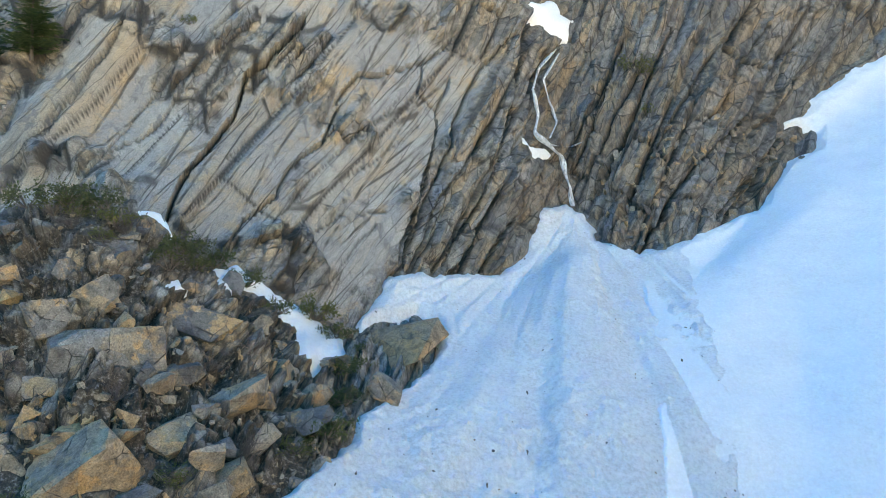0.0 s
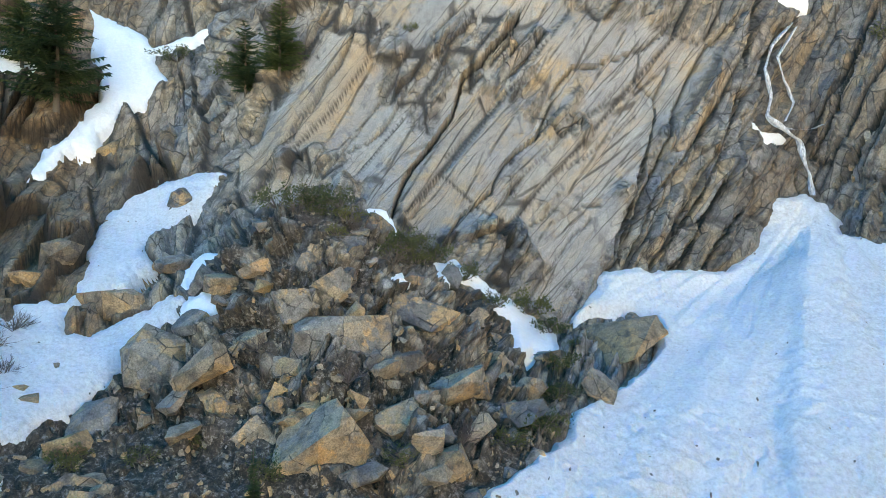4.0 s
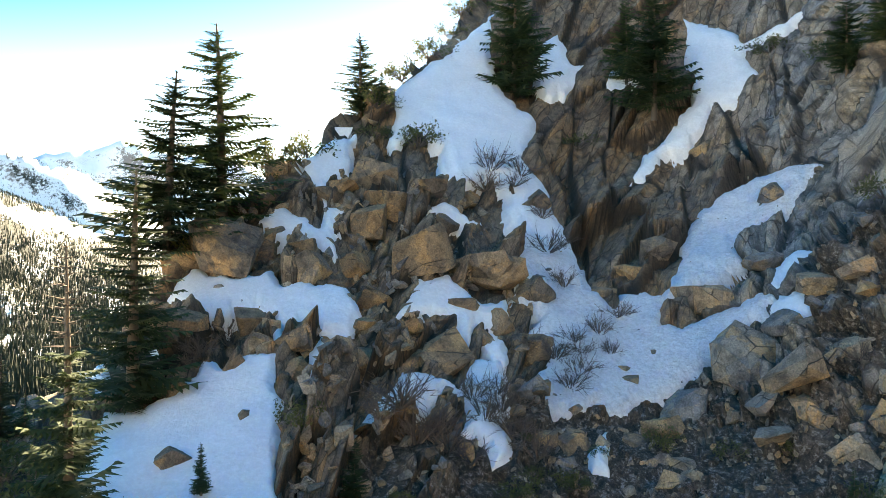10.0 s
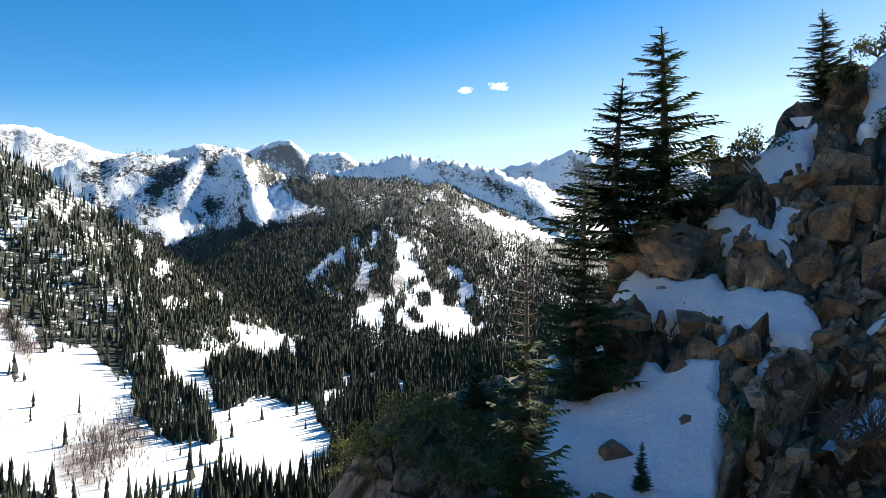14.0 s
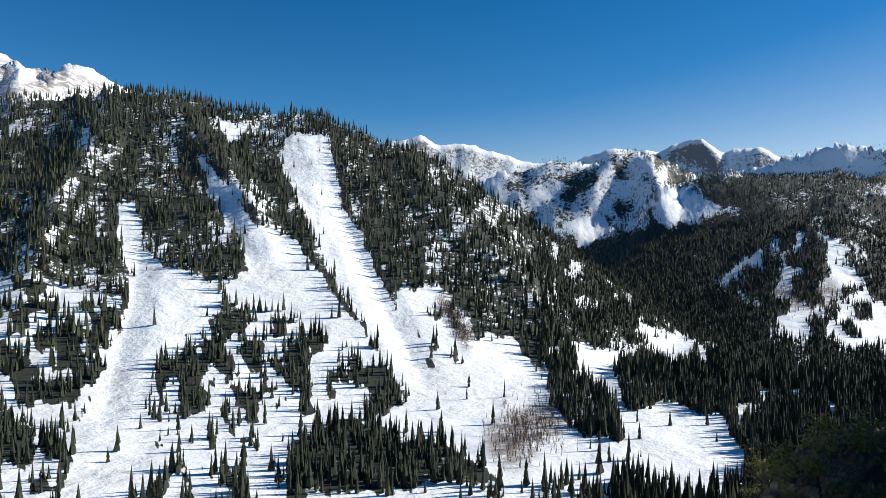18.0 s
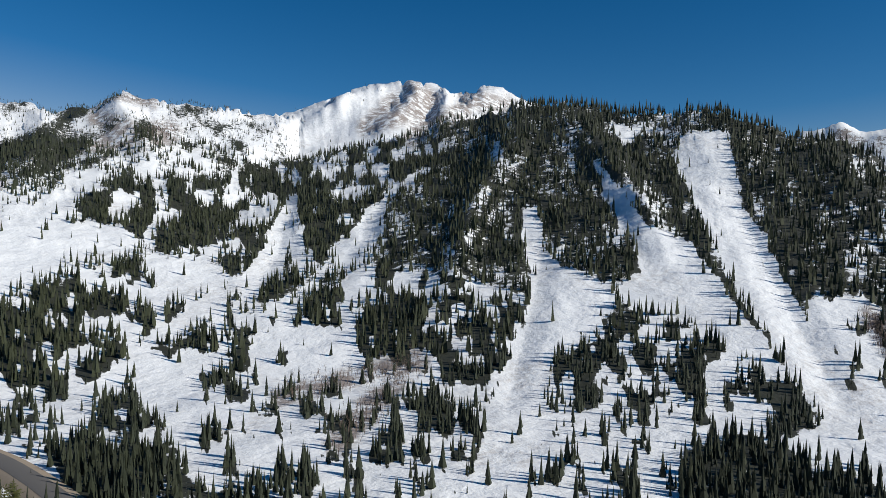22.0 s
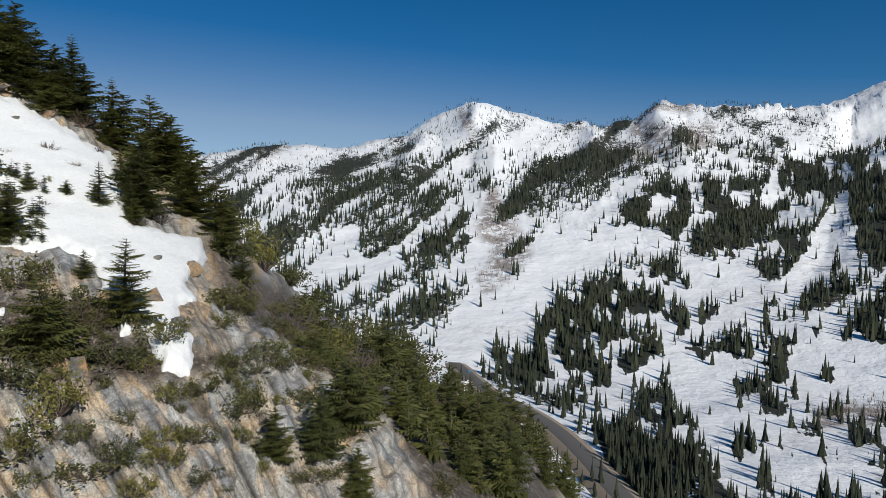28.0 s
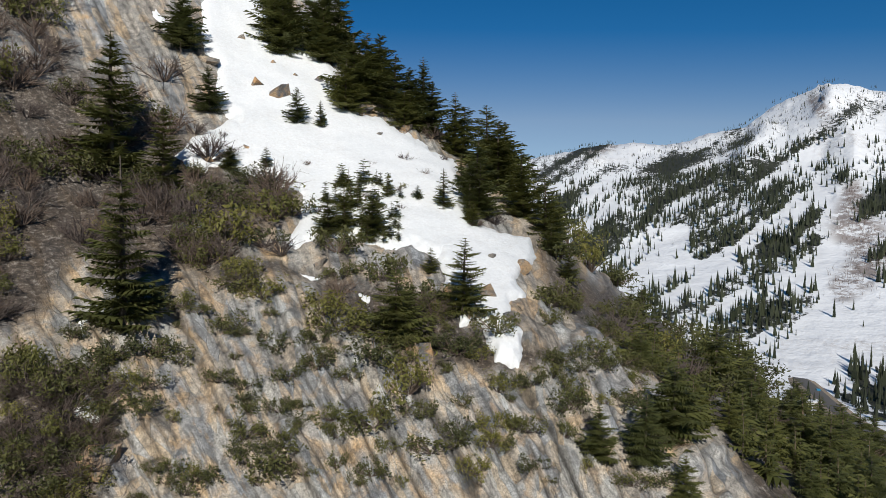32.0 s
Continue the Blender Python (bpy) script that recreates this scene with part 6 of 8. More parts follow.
def spruces(rows, tiers, sides, seed):
    """Pointed, ragged conifers as one set of triangles."""
    g = np.random.default_rng(seed)
    n = len(rows)
    base = place(rows[:, 0], rows[:, 1], rows[:, 2])
    h = (6.0 + 17.0 * g.random(n) ** 1.3) * np.where(rows[:, 1] > 1800, 0.5, np.where(rows[:, 1] < 620, 0.8, np.where((rows[:, 0] < 121) & (rows[:, 1] > 700), 0.62, 1.0)))
    w = h * g.uniform(0.095, 0.15, n)
    V, F, at = [], [], 0
    for k in range(tiers):
        lo, hi = k / tiers * 0.8 + 0.04, min(1.0, (k + 1.7) / tiers * 0.8 + 0.14)
        if k == tiers - 1:
            hi = 1.0
        wide = w * (1 - k / tiers) ** 0.85
        spin = g.uniform(0, 6.3, n)
        ring = []
        for s in range(sides):
            a = spin + s * 2 * math.pi / sides
            rr = wide * g.uniform(0.6, 1.25, n)
            ring.append(base + np.stack([np.cos(a) * rr, np.sin(a) * rr, h * (lo + g.uniform(-0.04, 0.03, n))], 1))
        tip = base + np.stack([0 * h, 0 * h, h * hi], 1)
        V.append(np.stack(ring + [tip], 1))
        idx = (np.arange(n) * (sides + 1) + at)[:, None]
        F.append(np.concatenate([np.stack([idx[:, 0] + s, idx[:, 0] + (s + 1) % sides, idx[:, 0] + sides], 1) for s in range(sides)]))
        at += n * (sides + 1)
    return np.concatenate([v.reshape(-1, 3) for v in V]), np.concatenate(F)


NEAR_TREES = TREES[:260]
for rows, tiers, sides in ((TREES[260:][TREES[260:, 1] < 620], 3, 5), (TREES[260:][(TREES[260:, 1] >= 620) & (TREES[260:, 1] < 1300)], 2, 3), (TREES[TREES[:, 1] >= 1300], 1, 4)):
    v, f = spruces(rows, tiers, sides, tiers)
    ob = new("conifer_forest", quad_mesh("conifer_forest", v, f, [FAR_NEEDLES], soft=False))
    tagged(ob, "dark green spruce and fir forest on snow", "forest", kind="stuff")


def bare_aspens(lines, count, seed):
    """Leafless aspens, thin pale stems with a haze of twigs."""
    g = np.random.default_rng(seed)
    V, F, at = [], [], 0
    for line in lines:
        q = [(x + 360 if x < 0 else x, y, w) for x, y, w in line]
        for _ in range(count):
            k = g.integers(len(q) - 1) if len(q) > 1 else 0
            u = g.random()
            b = q[k][0] + u * (q[k + 1][0] - q[k][0]) + g.normal(0, 0.5) * q[k][2]
            e = q[k][1] + u * (q[k + 1][1] - q[k][1]) + g.normal(0, 0.5) * q[k][2]
            c = int(np.clip(round((b - 55) / 0.17), 0, len(FAR_B) - 1))
            r = np.interp(e, hor[c] + np.arange(NFAR) * 1e-6, FR[c])
            p = place(b, r, np.interp(r, FR[c], FZ[c]))
            h = g.uniform(5, 11)
            for _ in range(5):
                d = np.array([g.normal(0, 0.16), g.normal(0, 0.16), 1.0]) * h * g.uniform(0.6, 1.0)
                a = g.uniform(0, 6.3)
                w = np.array([math.cos(a), math.sin(a), 0]) * 0.12
                V += [p - w, p + w, p + d]
                F.append((at, at + 1, at + 2))
                at += 3
    ob = new("aspen_grove", quad_mesh("aspen_grove", np.array(V), np.array(F), [TWIGS], soft=False))
    return tagged(ob, "leafless grey-brown aspens on snow", "grove", kind="stuff")


bare_aspens(SCRUB, 420, 5)


# ---- loose rocks ----
ROCK_R, ROCK_Z = np.hypot(ROCK[..., 0], ROCK[..., 1]), ROCK[..., 2]
ROCK_TOP = np.maximum.accumulate(np.degrees(np.arctan2(ROCK_Z, ROCK_R)) + np.arange(NROW) * 1e-7, axis=1)


def spot(b, el):
    """A place on the mountainside, or on the snow that lies there, in a direction from the eye, with its distance."""
    i = int(round(np.interp(b, BEARINGS, np.arange(len(BEARINGS)))))
    el = min(el, ROCK_TOP[i][-1] - 0.12)
    k = min(int(np.searchsorted(ROCK_TOP[i], el)), NROW - 1)
    p = Vector(ROCK[i, k]) + Vector(NORMAL[i, k]) * float(0.4 * SNOWY[i, k])
    return p, p.length


def ball(level):
    bm = bmesh.new()
    bmesh.ops.create_icosphere(bm, subdivisions=level, radius=1.0)
    v = np.array([q.co[:] for q in bm.verts])
    f = np.array([[q.index for q in p.verts] for p in bm.faces])
    bm.free()
    return v, f


def stone(seed, level, sharp=11):
    """An angular block: a ball cut by random planes, its corners worn, its faces uneven."""
    g = np.random.default_rng(seed)
    v, f = ball(level)
    box = np.array([[1, 0, 0], [-1, 0, 0], [0, 1, 0], [0, -1, 0], [0, 0, 1], [0, 0, -1]], float) + g.normal(0, 0.16, (6, 3))
    n = np.concatenate([box, g.normal(size=(sharp - 6, 3))])
    n /= np.linalg.norm(n, axis=1, keepdims=True)
    d = np.concatenate([g.uniform(0.62, 0.9, 6), g.uniform(0.75, 1.05, sharp - 6)])
    cut = n @ v.T
    reach = np.where(cut > 0.05, d[:, None] / np.maximum(cut, 0.05), 9.0)
    near = np.sort(reach, axis=0)
    r = np.minimum(near[0], 1.4) - 0.025 * np.exp(-(near[1] - near[0]) * 14)
    if level > 2:                                                  # a split or two across the block
        for k in range(2):
            m = g.normal(size=3)
            m /= np.linalg.norm(m)
            far = np.abs(v @ m * r - g.uniform(-0.3, 0.3) + 0.05 * fbm(v * 3, 2, seed + 5))
            r = r - 0.07 * np.exp(-(far / 0.035) ** 2)
    r = r * (1 + 0.03 * fbm(v * 2.5 + seed, 3, seed) + 0.02 * fbm(v * 9 + seed, 2, seed + 1))
    return v * r[:, None] * g.uniform(0.8, 1.1, 3), f


def block(seed, points=16, cuts=2):
    """An angular block: the hull of scattered points, its faces split and made uneven."""
    g = np.random.default_rng(seed)
    bm = bmesh.new()
    p = g.uniform(-1, 1, (points, 3)) * np.array([1.0, 0.85, 0.75])
    p = p / np.maximum(np.abs(p / np.array([1.0, 0.85, 0.75])).max(axis=1, keepdims=True), 0.55) * 0.95
    for q in p:
        bm.verts.new(q)
    out = bmesh.ops.convex_hull(bm, input=bm.verts)
    bmesh.ops.delete(bm, geom=[q for q in bm.verts if not q.link_faces], context="VERTS")
    bmesh.ops.subdivide_edges(bm, edges=bm.edges[:], cuts=cuts, use_grid_fill=True)
    bmesh.ops.triangulate(bm, faces=bm.faces[:])
    bm.verts.index_update()
    v = np.array([q.co[:] for q in bm.verts])
    f = np.array([[q.index for q in t.verts] for t in bm.faces])
    bm.free()
    v = v * (1 + 0.05 * fbm(v * 2.2 + seed, 3, seed) + 0.03 * fbm(v * 7 + seed, 2, seed + 1))[:, None]
    return v, f


STONES = [quad_mesh("boulder", *(block(s, 15 + s % 4, 5) if s % 4 else stone(s, 4, 9)), [BOULDER], soft=False) for s in range(7)]
LESSER = [quad_mesh("boulder", *block(80 + s, 13 + s % 5, 2), [BOULDER], soft=False) for s in range(7)]
BROWN_STONES, BROWN_LESSER = [], []
for kinds, copies in ((STONES, BROWN_STONES), (LESSER, BROWN_LESSER)):
    for me in kinds:
        copies.append(me.copy())
        copies[-1].materials[0] = BROWN_BOULDER
CHIPS = [block(50 + s, 11, 0) for s in range(6)]


def boulder(b, el, wide, tall=0.0, name="boulder", label="angular grey granite boulder with rusty stains", group="boulders on the slope", brown=False):
    at, far = spot(b, el)
    w = radians(wide) * far / 2.0
    h = radians(tall or wide * 0.8) * far / 2.0
    g = random.Random(int(b * 50) + int(el * 70))
    ob = new(name, g.choice((BROWN_STONES if brown else STONES) if wide > 2.6 else (BROWN_LESSER if brown else LESSER)))
    turn = Euler((g.uniform(-0.5, 0.5), g.uniform(-0.5, 0.5), g.uniform(0, 6.3))).to_matrix().to_4x4()
    face = Matrix.Rotation(radians(b), 4, "Z")
    lean_ = Matrix.Rotation(g.uniform(-0.7, 0.3), 4, "Y")                # most lie tipped along the joints
    ob.matrix_world = Matrix.Translation(at - Vector((0, 0, 0.18 * h))) @ face @ lean_ @ Matrix.Diagonal((w * 1.1, w * 0.8, h, 1)) @ turn
    return tagged(ob, label, "boulder", group)


BIG_BOULDERS = [(25.1, -7.2, 7.59, 8.05), (19.0, -5.0, 5.75, 3.68), (26.7, -15.0, 8.97, 6.90), (20.8, -13.3, 4.37, 3.91), (16.5, -10.6, 4.83, 3.91), (12.6, -9.5, 4.37, 4.37), (11.3, -13.0, 3.91, 3.22), (17.8, -16.9, 4.83, 3.91), (34.7, -9.0, 5.29, 3.68), (39.2, -8.7, 6.90, 3.45), (26.1, -2.5, 3.91, 2.76), (29.3, -4.1, 4.37, 2.99), (42.1, -4.4, 5.98, 2.99), (43.6, -12.3, 4.14, 3.45), (35.2, -11.2, 3.91, 2.76), (23.7, -17.7, 4.60, 2.76), (3.6, -7.5, 7.73, 4.97), (32.4, -14.3, 3.45, 2.99)]
MOUND_ROCKS = [(22.9, 1.9, 2.76, 1.84), (24.7, 0.6, 2.53, 1.84), (14.8, -14.0, 2.99, 2.30), (29.7, -9.0, 1.93, 3.22), (40.1, -12.8, 1.66, 1.56), (7.7, -6.3, 1.75, 2.21), (36.6, -5.8, 2.76, 1.84), (32.0, -1.3, 2.53, 1.84), (34.8, -2.9, 2.76, 2.07), (38.4, -1.3, 3.22, 1.84), (32.5, -7.2, 2.76, 2.30), (28.4, -1.2, 2.30, 1.84), (10.5, -10.6, 2.76, 2.76), (13.9, -11.2, 2.30, 2.30), (20.1, -8.9, 2.76, 2.30), (4.9, -10.8, 3.22, 2.30), (19.2, -15.3, 3.22, 2.53), (31.1, -11.2, 2.30, 2.07)]
GULLY_ROCKS = [(37.5, 3.5, 2.21, 1.93), (48.2, -11.1, 2.21, 1.75), (48.5, -10.0, 1.84, 1.75), (46.3, -8.9, 1.29, 1.10), (55.3, -4.3, 3.45, 2.99), (58.7, -2.1, 5.29, 4.14), (54.8, -8.2, 2.99, 2.30), (59.3, -8.3, 2.30, 2.30), (58.0, -6.9, 2.99, 1.93), (55.5, 2.8, 2.53, 2.21), (52.3, -15.6, 3.45, 2.53), (54.5, -15.6, 2.30, 2.07), (55.1, -12.0, 1.75, 1.84), (43.1, -17.2, 2.76, 2.30), (45.3, -14.2, 3.22, 2.76), (47.3, -15.2, 2.30, 1.84)]
SPUR_ROCKS = [(79.8, 0.4, 5.98, 6.44), (73.6, -2.1, 4.60, 3.45), (77.6, -0.7, 4.14, 3.22), (68.1, 5.4, 4.83, 3.45), (66.8, 2.9, 5.29, 4.14), (64.7, -0.5, 5.75, 4.14), (59.9, -1.8, 5.52, 4.14), (60.4, 3.2, 2.67, 2.39), (55.5, -4.3, 2.99, 2.76), (55.8, 2.9, 1.75, 1.84), (69.0, -9.6, 4.37, 4.37), (74.4, -8.0, 2.99, 3.22), (77.9, -6.4, 3.91, 2.76), (78.9, -9.9, 1.93, 1.75), (62.6, -8.7, 5.06, 4.14)]
SPUR_STONES = [(83.2, -11.5, 1.75, 1.84), (78.5, -13.9, 1.56, 1.20), (83.2, -16.7, 3.22, 1.84), (64.9, -9.7, 3.22, 3.22), (55.7, -8.6, 3.68, 2.99), (58.5, -7.1, 2.21, 1.56), (71.3, -8.1, 2.21, 1.66), (70.7, 4.0, 2.53, 2.21), (74.6, -10.6, 2.99, 2.76), (72.0, -11.2, 1.75, 2.12), (54.8, -11.7, 2.02, 1.84), (68.6, 1.2, 4.37, 3.22), (70.1, -2.3, 2.99, 2.53), (68.2, -4.6, 2.99, 2.53), (69.0, -6.5, 2.53, 1.84)]
MORE_SPUR_STONES = [(81.9, -1.8, 3.45, 2.76), (74.2, -4.9, 0.64, 0.64), (61.3, -5.2, 2.76, 1.56), (83.4, -8.0, 2.76, 2.30), (82.3, -7.2, 3.22, 1.84), (65.8, -6.7, 2.76, 1.84), (64.1, 4.6, 2.76, 1.84), (62.2, 1.5, 2.30, 1.61), (72.5, 3.6, 2.07, 1.84), (75.5, 4.4, 2.30, 2.07), (76.3, 0.4, 2.53, 1.84), (73.8, -0.4, 2.30, 1.84), (47.8, -2.0, 3.22, 2.76), (49.8, -3.9, 2.30, 2.07), (45.9, -0.2, 3.22, 3.22), (42.9, 7.3, 2.30, 2.07)]
SUNNY_ROCKS = [(-116.0, 10.8, 1.38, 1.10), (-118.0, 10.1, 2.21, 2.21), (-122.5, 9.6, 1.20, 1.10), (-112.9, 12.4, 1.10, 1.29), (-134.8, -2.4, 1.10, 1.01), (-137.4, -3.3, 1.38, 1.75), (-131.8, -5.1, 1.29, 1.20), (-134.5, -5.5, 1.56, 2.12), (-137.1, -6.1, 1.29, 1.20), (-136.5, -7.4, 1.20, 1.29), (-129.3, -10.1, 2.85, 3.91), (-115.0, 14.3, 0.74, 0.74), (-124.8, 9.4, 1.56, 1.01), (-127.9, 8.1, 1.75, 1.38), (-115.4, 5.9, 0.74, 0.69)]
SNOW_STONES = [(-112.6, 5.0, 0.83, 0.46), (-125.8, 7.5, 0.69, 0.32), (-105.0, -16.4, 3.45, 2.76), (-121.3, -2.7, 1.29, 1.01), (-117.4, 12.6, 0.55, 0.37), (-119.2, 11.8, 0.55, 0.41), (-121.0, 11.4, 1.01, 0.92), (-118.2, 13.7, 1.10, 0.64), (-133.0, -6.9, 1.10, 0.92), (-27.4, 7.1, 1.20, 0.74), (-9.2, 0.3, 0.37, 0.32), (-13.4, -2.6, 0.37, 0.28), (-0.5, -4.4, 0.37, 0.32), (-12.5, -8.0, 0.37, 0.41), (-19.5, -6.3, 0.32, 0.32), (-11.2, -17.1, 0.41, 0.41)]
for rows in (BIG_BOULDERS, MOUND_ROCKS, GULLY_ROCKS):
    for row in rows:
        boulder(*row, group="boulders on the rubble mound", brown=row[0] > 44)
for rows in (SPUR_ROCKS, SPUR_STONES, MORE_SPUR_STONES):
    for row in rows:
        boulder(*row, label="brown angular granite boulder with old snow round it", group="boulders on the snowy spur", brown=True)
for rows in (SUNNY_ROCKS, SNOW_STONES):
    for row in rows:
        boulder(*row, label="small pale granite rock sticking out of snow", group="rocks in the snowfield")


gr = random.Random(5)
for k in range(130):                                               # lesser blocks of the mound
    b, e = gr.uniform(min(q[0] for q in RUBBLE), max(q[0] for q in RUBBLE)), gr.uniform(-20.5, 3.5)
    if depth_inside(np.array([b]), np.array([e]), RUBBLE)[0] > 0.4:
        w = gr.uniform(0.9, 2.6)
        boulder(b, e, w, w * gr.uniform(0.55, 0.95), group="boulders on the rubble mound")


def chips_over(outline, count, low, high, seed, label, lift=0.0):
    """Broken stones strewn over an outline, as one sheet."""
    g = random.Random(seed)
    bs, es = [q[0] for q in outline], [q[1] for q in outline]
    got = []
    while len(got) < count:
        b, e = g.uniform(min(bs), max(bs)), max(g.uniform(min(es), max(es)), -22.5)
        got.append((b, e, g.uniform(low, high) ** 1.0))
    rows = np.array(got)
    rows = rows[depth_inside(rows[:, 0], rows[:, 1], outline) > 0]
    r, z = sight(rows[:, 0], rows[:, 1], ROCK_R, ROCK_Z, ROCK_TOP)
    where = place(rows[:, 0], r - 0.5 * lift, z + lift)
    V, F, at = [], [], 0
    for p, size in zip(where, rows[:, 2]):
        v, f = g.choice(CHIPS)
        q = np.array(Euler((g.uniform(0, 6), g.uniform(0, 6), g.uniform(0, 6))).to_matrix())
        V.append((v * np.array([g.uniform(0.7, 1.4), g.uniform(0.6, 1.1), g.uniform(0.5, 0.9)]) * size) @ q.T + p)
        F.append(f + at)
        at += len(v)
    ob = new("rubble", quad_mesh("rubble", np.concatenate(V), np.concatenate(F), [BOULDER_STUFF], soft=False))
    return tagged(ob, label, "rubble", kind="stuff")


chips_over(RUBBLE, 1900, 0.08, 0.32, 1, "broken granite rubble with dark earth between")
chips_over([(81.2, 3.7), (68.6, 10.3), (62.3, 4.7), (53.0, -2.1), (53.9, -9.4), (54.7, -14.7), (68.4, -20.4), (75.4, -19.9), (75.4, -9.2), (83.4, -7.1)], 800, 0.2, 0.7, 2, "broken brown granite rubble on the spur")
chips_over([(-12.5, 7.1), (-18.5, 11.2), (-26.3, 10.6), (-27.4, 8.5), (-24.1, 3.7), (-15.9, 0.8), (-12.9, 1.7)], 150, 0.3, 0.9, 3, "dark broken blocks at the foot of the cliff")
chips_over(SNOWFIELDS["avalanche_fan"], 320, 0.05, 0.16, 4, "small dark stones lying on dirty avalanche snow", 0.85)
chips_over(SNOWFIELDS["snow_couloir"], 120, 0.05, 0.2, 5, "small dark stones lying on couloir snow", 0.4)


# ---- the waterfall and a scrap of cloud ----
FALL = [(-9.1, 16.4, 0.23), (-7.8, 15.0, 0.3), (-7.1, 13.4, 0.25), (-7.6, 11.6, 0.25), (-7.3, 10.1, 0.35), (-8.1, 9.3, 0.66), (-9.5, 8.2, 0.46), (-9.8, 6.9, 0.3), (-10.2, 5.5, 0.3), (-10.4, 4.2, 0.3)]
SIDE_FALL = [(-9.4, 16.1, 0.15), (-8.2, 14.2, 0.2), (-8.4, 12.5, 0.18), (-9.1, 10.9, 0.18), (-8.5, 9.6, 0.23)]


def cascade(name, rows, label):
    ux = np.linspace(0, len(rows) - 1, 60)
    b, e, w = (np.interp(ux, np.arange(len(rows)), [q[k] for q in rows]) for k in range(3))
    r, z = sight(b, e, ROCK_R, ROCK_Z, ROCK_TOP)
    for _ in range(2):
        r[1:-1] = np.minimum(r[1:-1], (r[:-2] + r[1:-1] + r[2:]) / 3)
    wob = 0.25 * fbm(np.stack([ux, 0 * ux, 0 * ux], 1), 3, 5)
    P = []
    for k, side in enumerate(np.linspace(-0.5, 0.5, 7)):
        bb = b + side * w * (1 + 0.4 * np.sin(ux * 3.1 + k)) + wob
        rr = r - 1.1 - 0.3 * (1 - (side / 0.5) ** 2)
        P.append(place(bb, rr, rr * np.tan(np.radians(e))))
    ob = new(name, grid_mesh(name, np.stack(P, 1), [WATER]))
    return tagged(ob, label, "waterfall", kind="structure")


cascade("waterfall", FALL, "thin white waterfall in a wet granite slot")
cascade("waterfall", SIDE_FALL, "narrow side strand of the waterfall")
cascade("waterfall", [(-8.1, 9.3, 0.3), (-9.1, 9.0, 0.35), (-10.2, 8.9, 0.3), (-11.0, 9.2, 0.2)], "white water spreading over a wet ledge")


def cloud(b, el, wide, seed):
    g = np.random.default_rng(seed)
    far = 4700.0
    pieces = []
    for _ in range(9):
        v, f = ball(3)
        size = radians(wide) * far * g.uniform(0.1, 0.24)
        v = v * (1 + 0.35 * fbm(v * 2.2 + g.uniform(0, 9), 4, seed))[:, None] * size * np.array([1.3, 1.0, 0.5])
        pieces.append((v + place(b + g.uniform(-0.4, 0.4) * wide, far, far * math.tan(radians(el + g.uniform(-0.12, 0.12) * wide))), f))
    v, f = joined(pieces)
    return tagged(new("cloud", quad_mesh("cloud", v, f, [CLOUD])), "small thin white cloud in a clear sky", "cloud", "clouds")


def joined(pieces):
    V, F, at = [], [], 0
    for v, f in pieces:
        V.append(v)
        F.append(f + at)
        at += len(v)
    return np.concatenate(V), np.concatenate(F)


cloud(*(96.0, 12.0, 1.47), 1)
cloud(*(93.3, 12.4, 1.84), 2)


# ---- trees and shrubs of the mountainside ----
def part(name, mesh, parent, label=""):
    ob = new(name, mesh)
    ob.parent = parent
    return tagged(ob, label)


def tube(points, radii, sides=5):
    """Vertices and triangles of a tapered, bent stem."""
    P, n = np.asarray(points, float), len(points)
    ring = np.linspace(0, 2 * math.pi, sides, endpoint=False)
    d = np.gradient(P, axis=0)
    d /= np.linalg.norm(d, axis=1, keepdims=True) + 1e-9
    u = np.cross(d, np.array([0.31, 0.9, 0.2]))
    u /= np.linalg.norm(u, axis=1, keepdims=True) + 1e-9
    w = np.cross(d, u)
    V = P[:, None] + (u[:, None] * np.cos(ring)[None, :, None] + w[:, None] * np.sin(ring)[None, :, None]) * np.asarray(radii)[:, None, None]
    F = []
    for k in range(n - 1):
        for s in range(sides):
            a, b = k * sides + s, k * sides + (s + 1) % sides
            F += [(a, b, b + sides), (a, b + sides, a + sides)]
    return V.reshape(-1, 3), np.array(F)




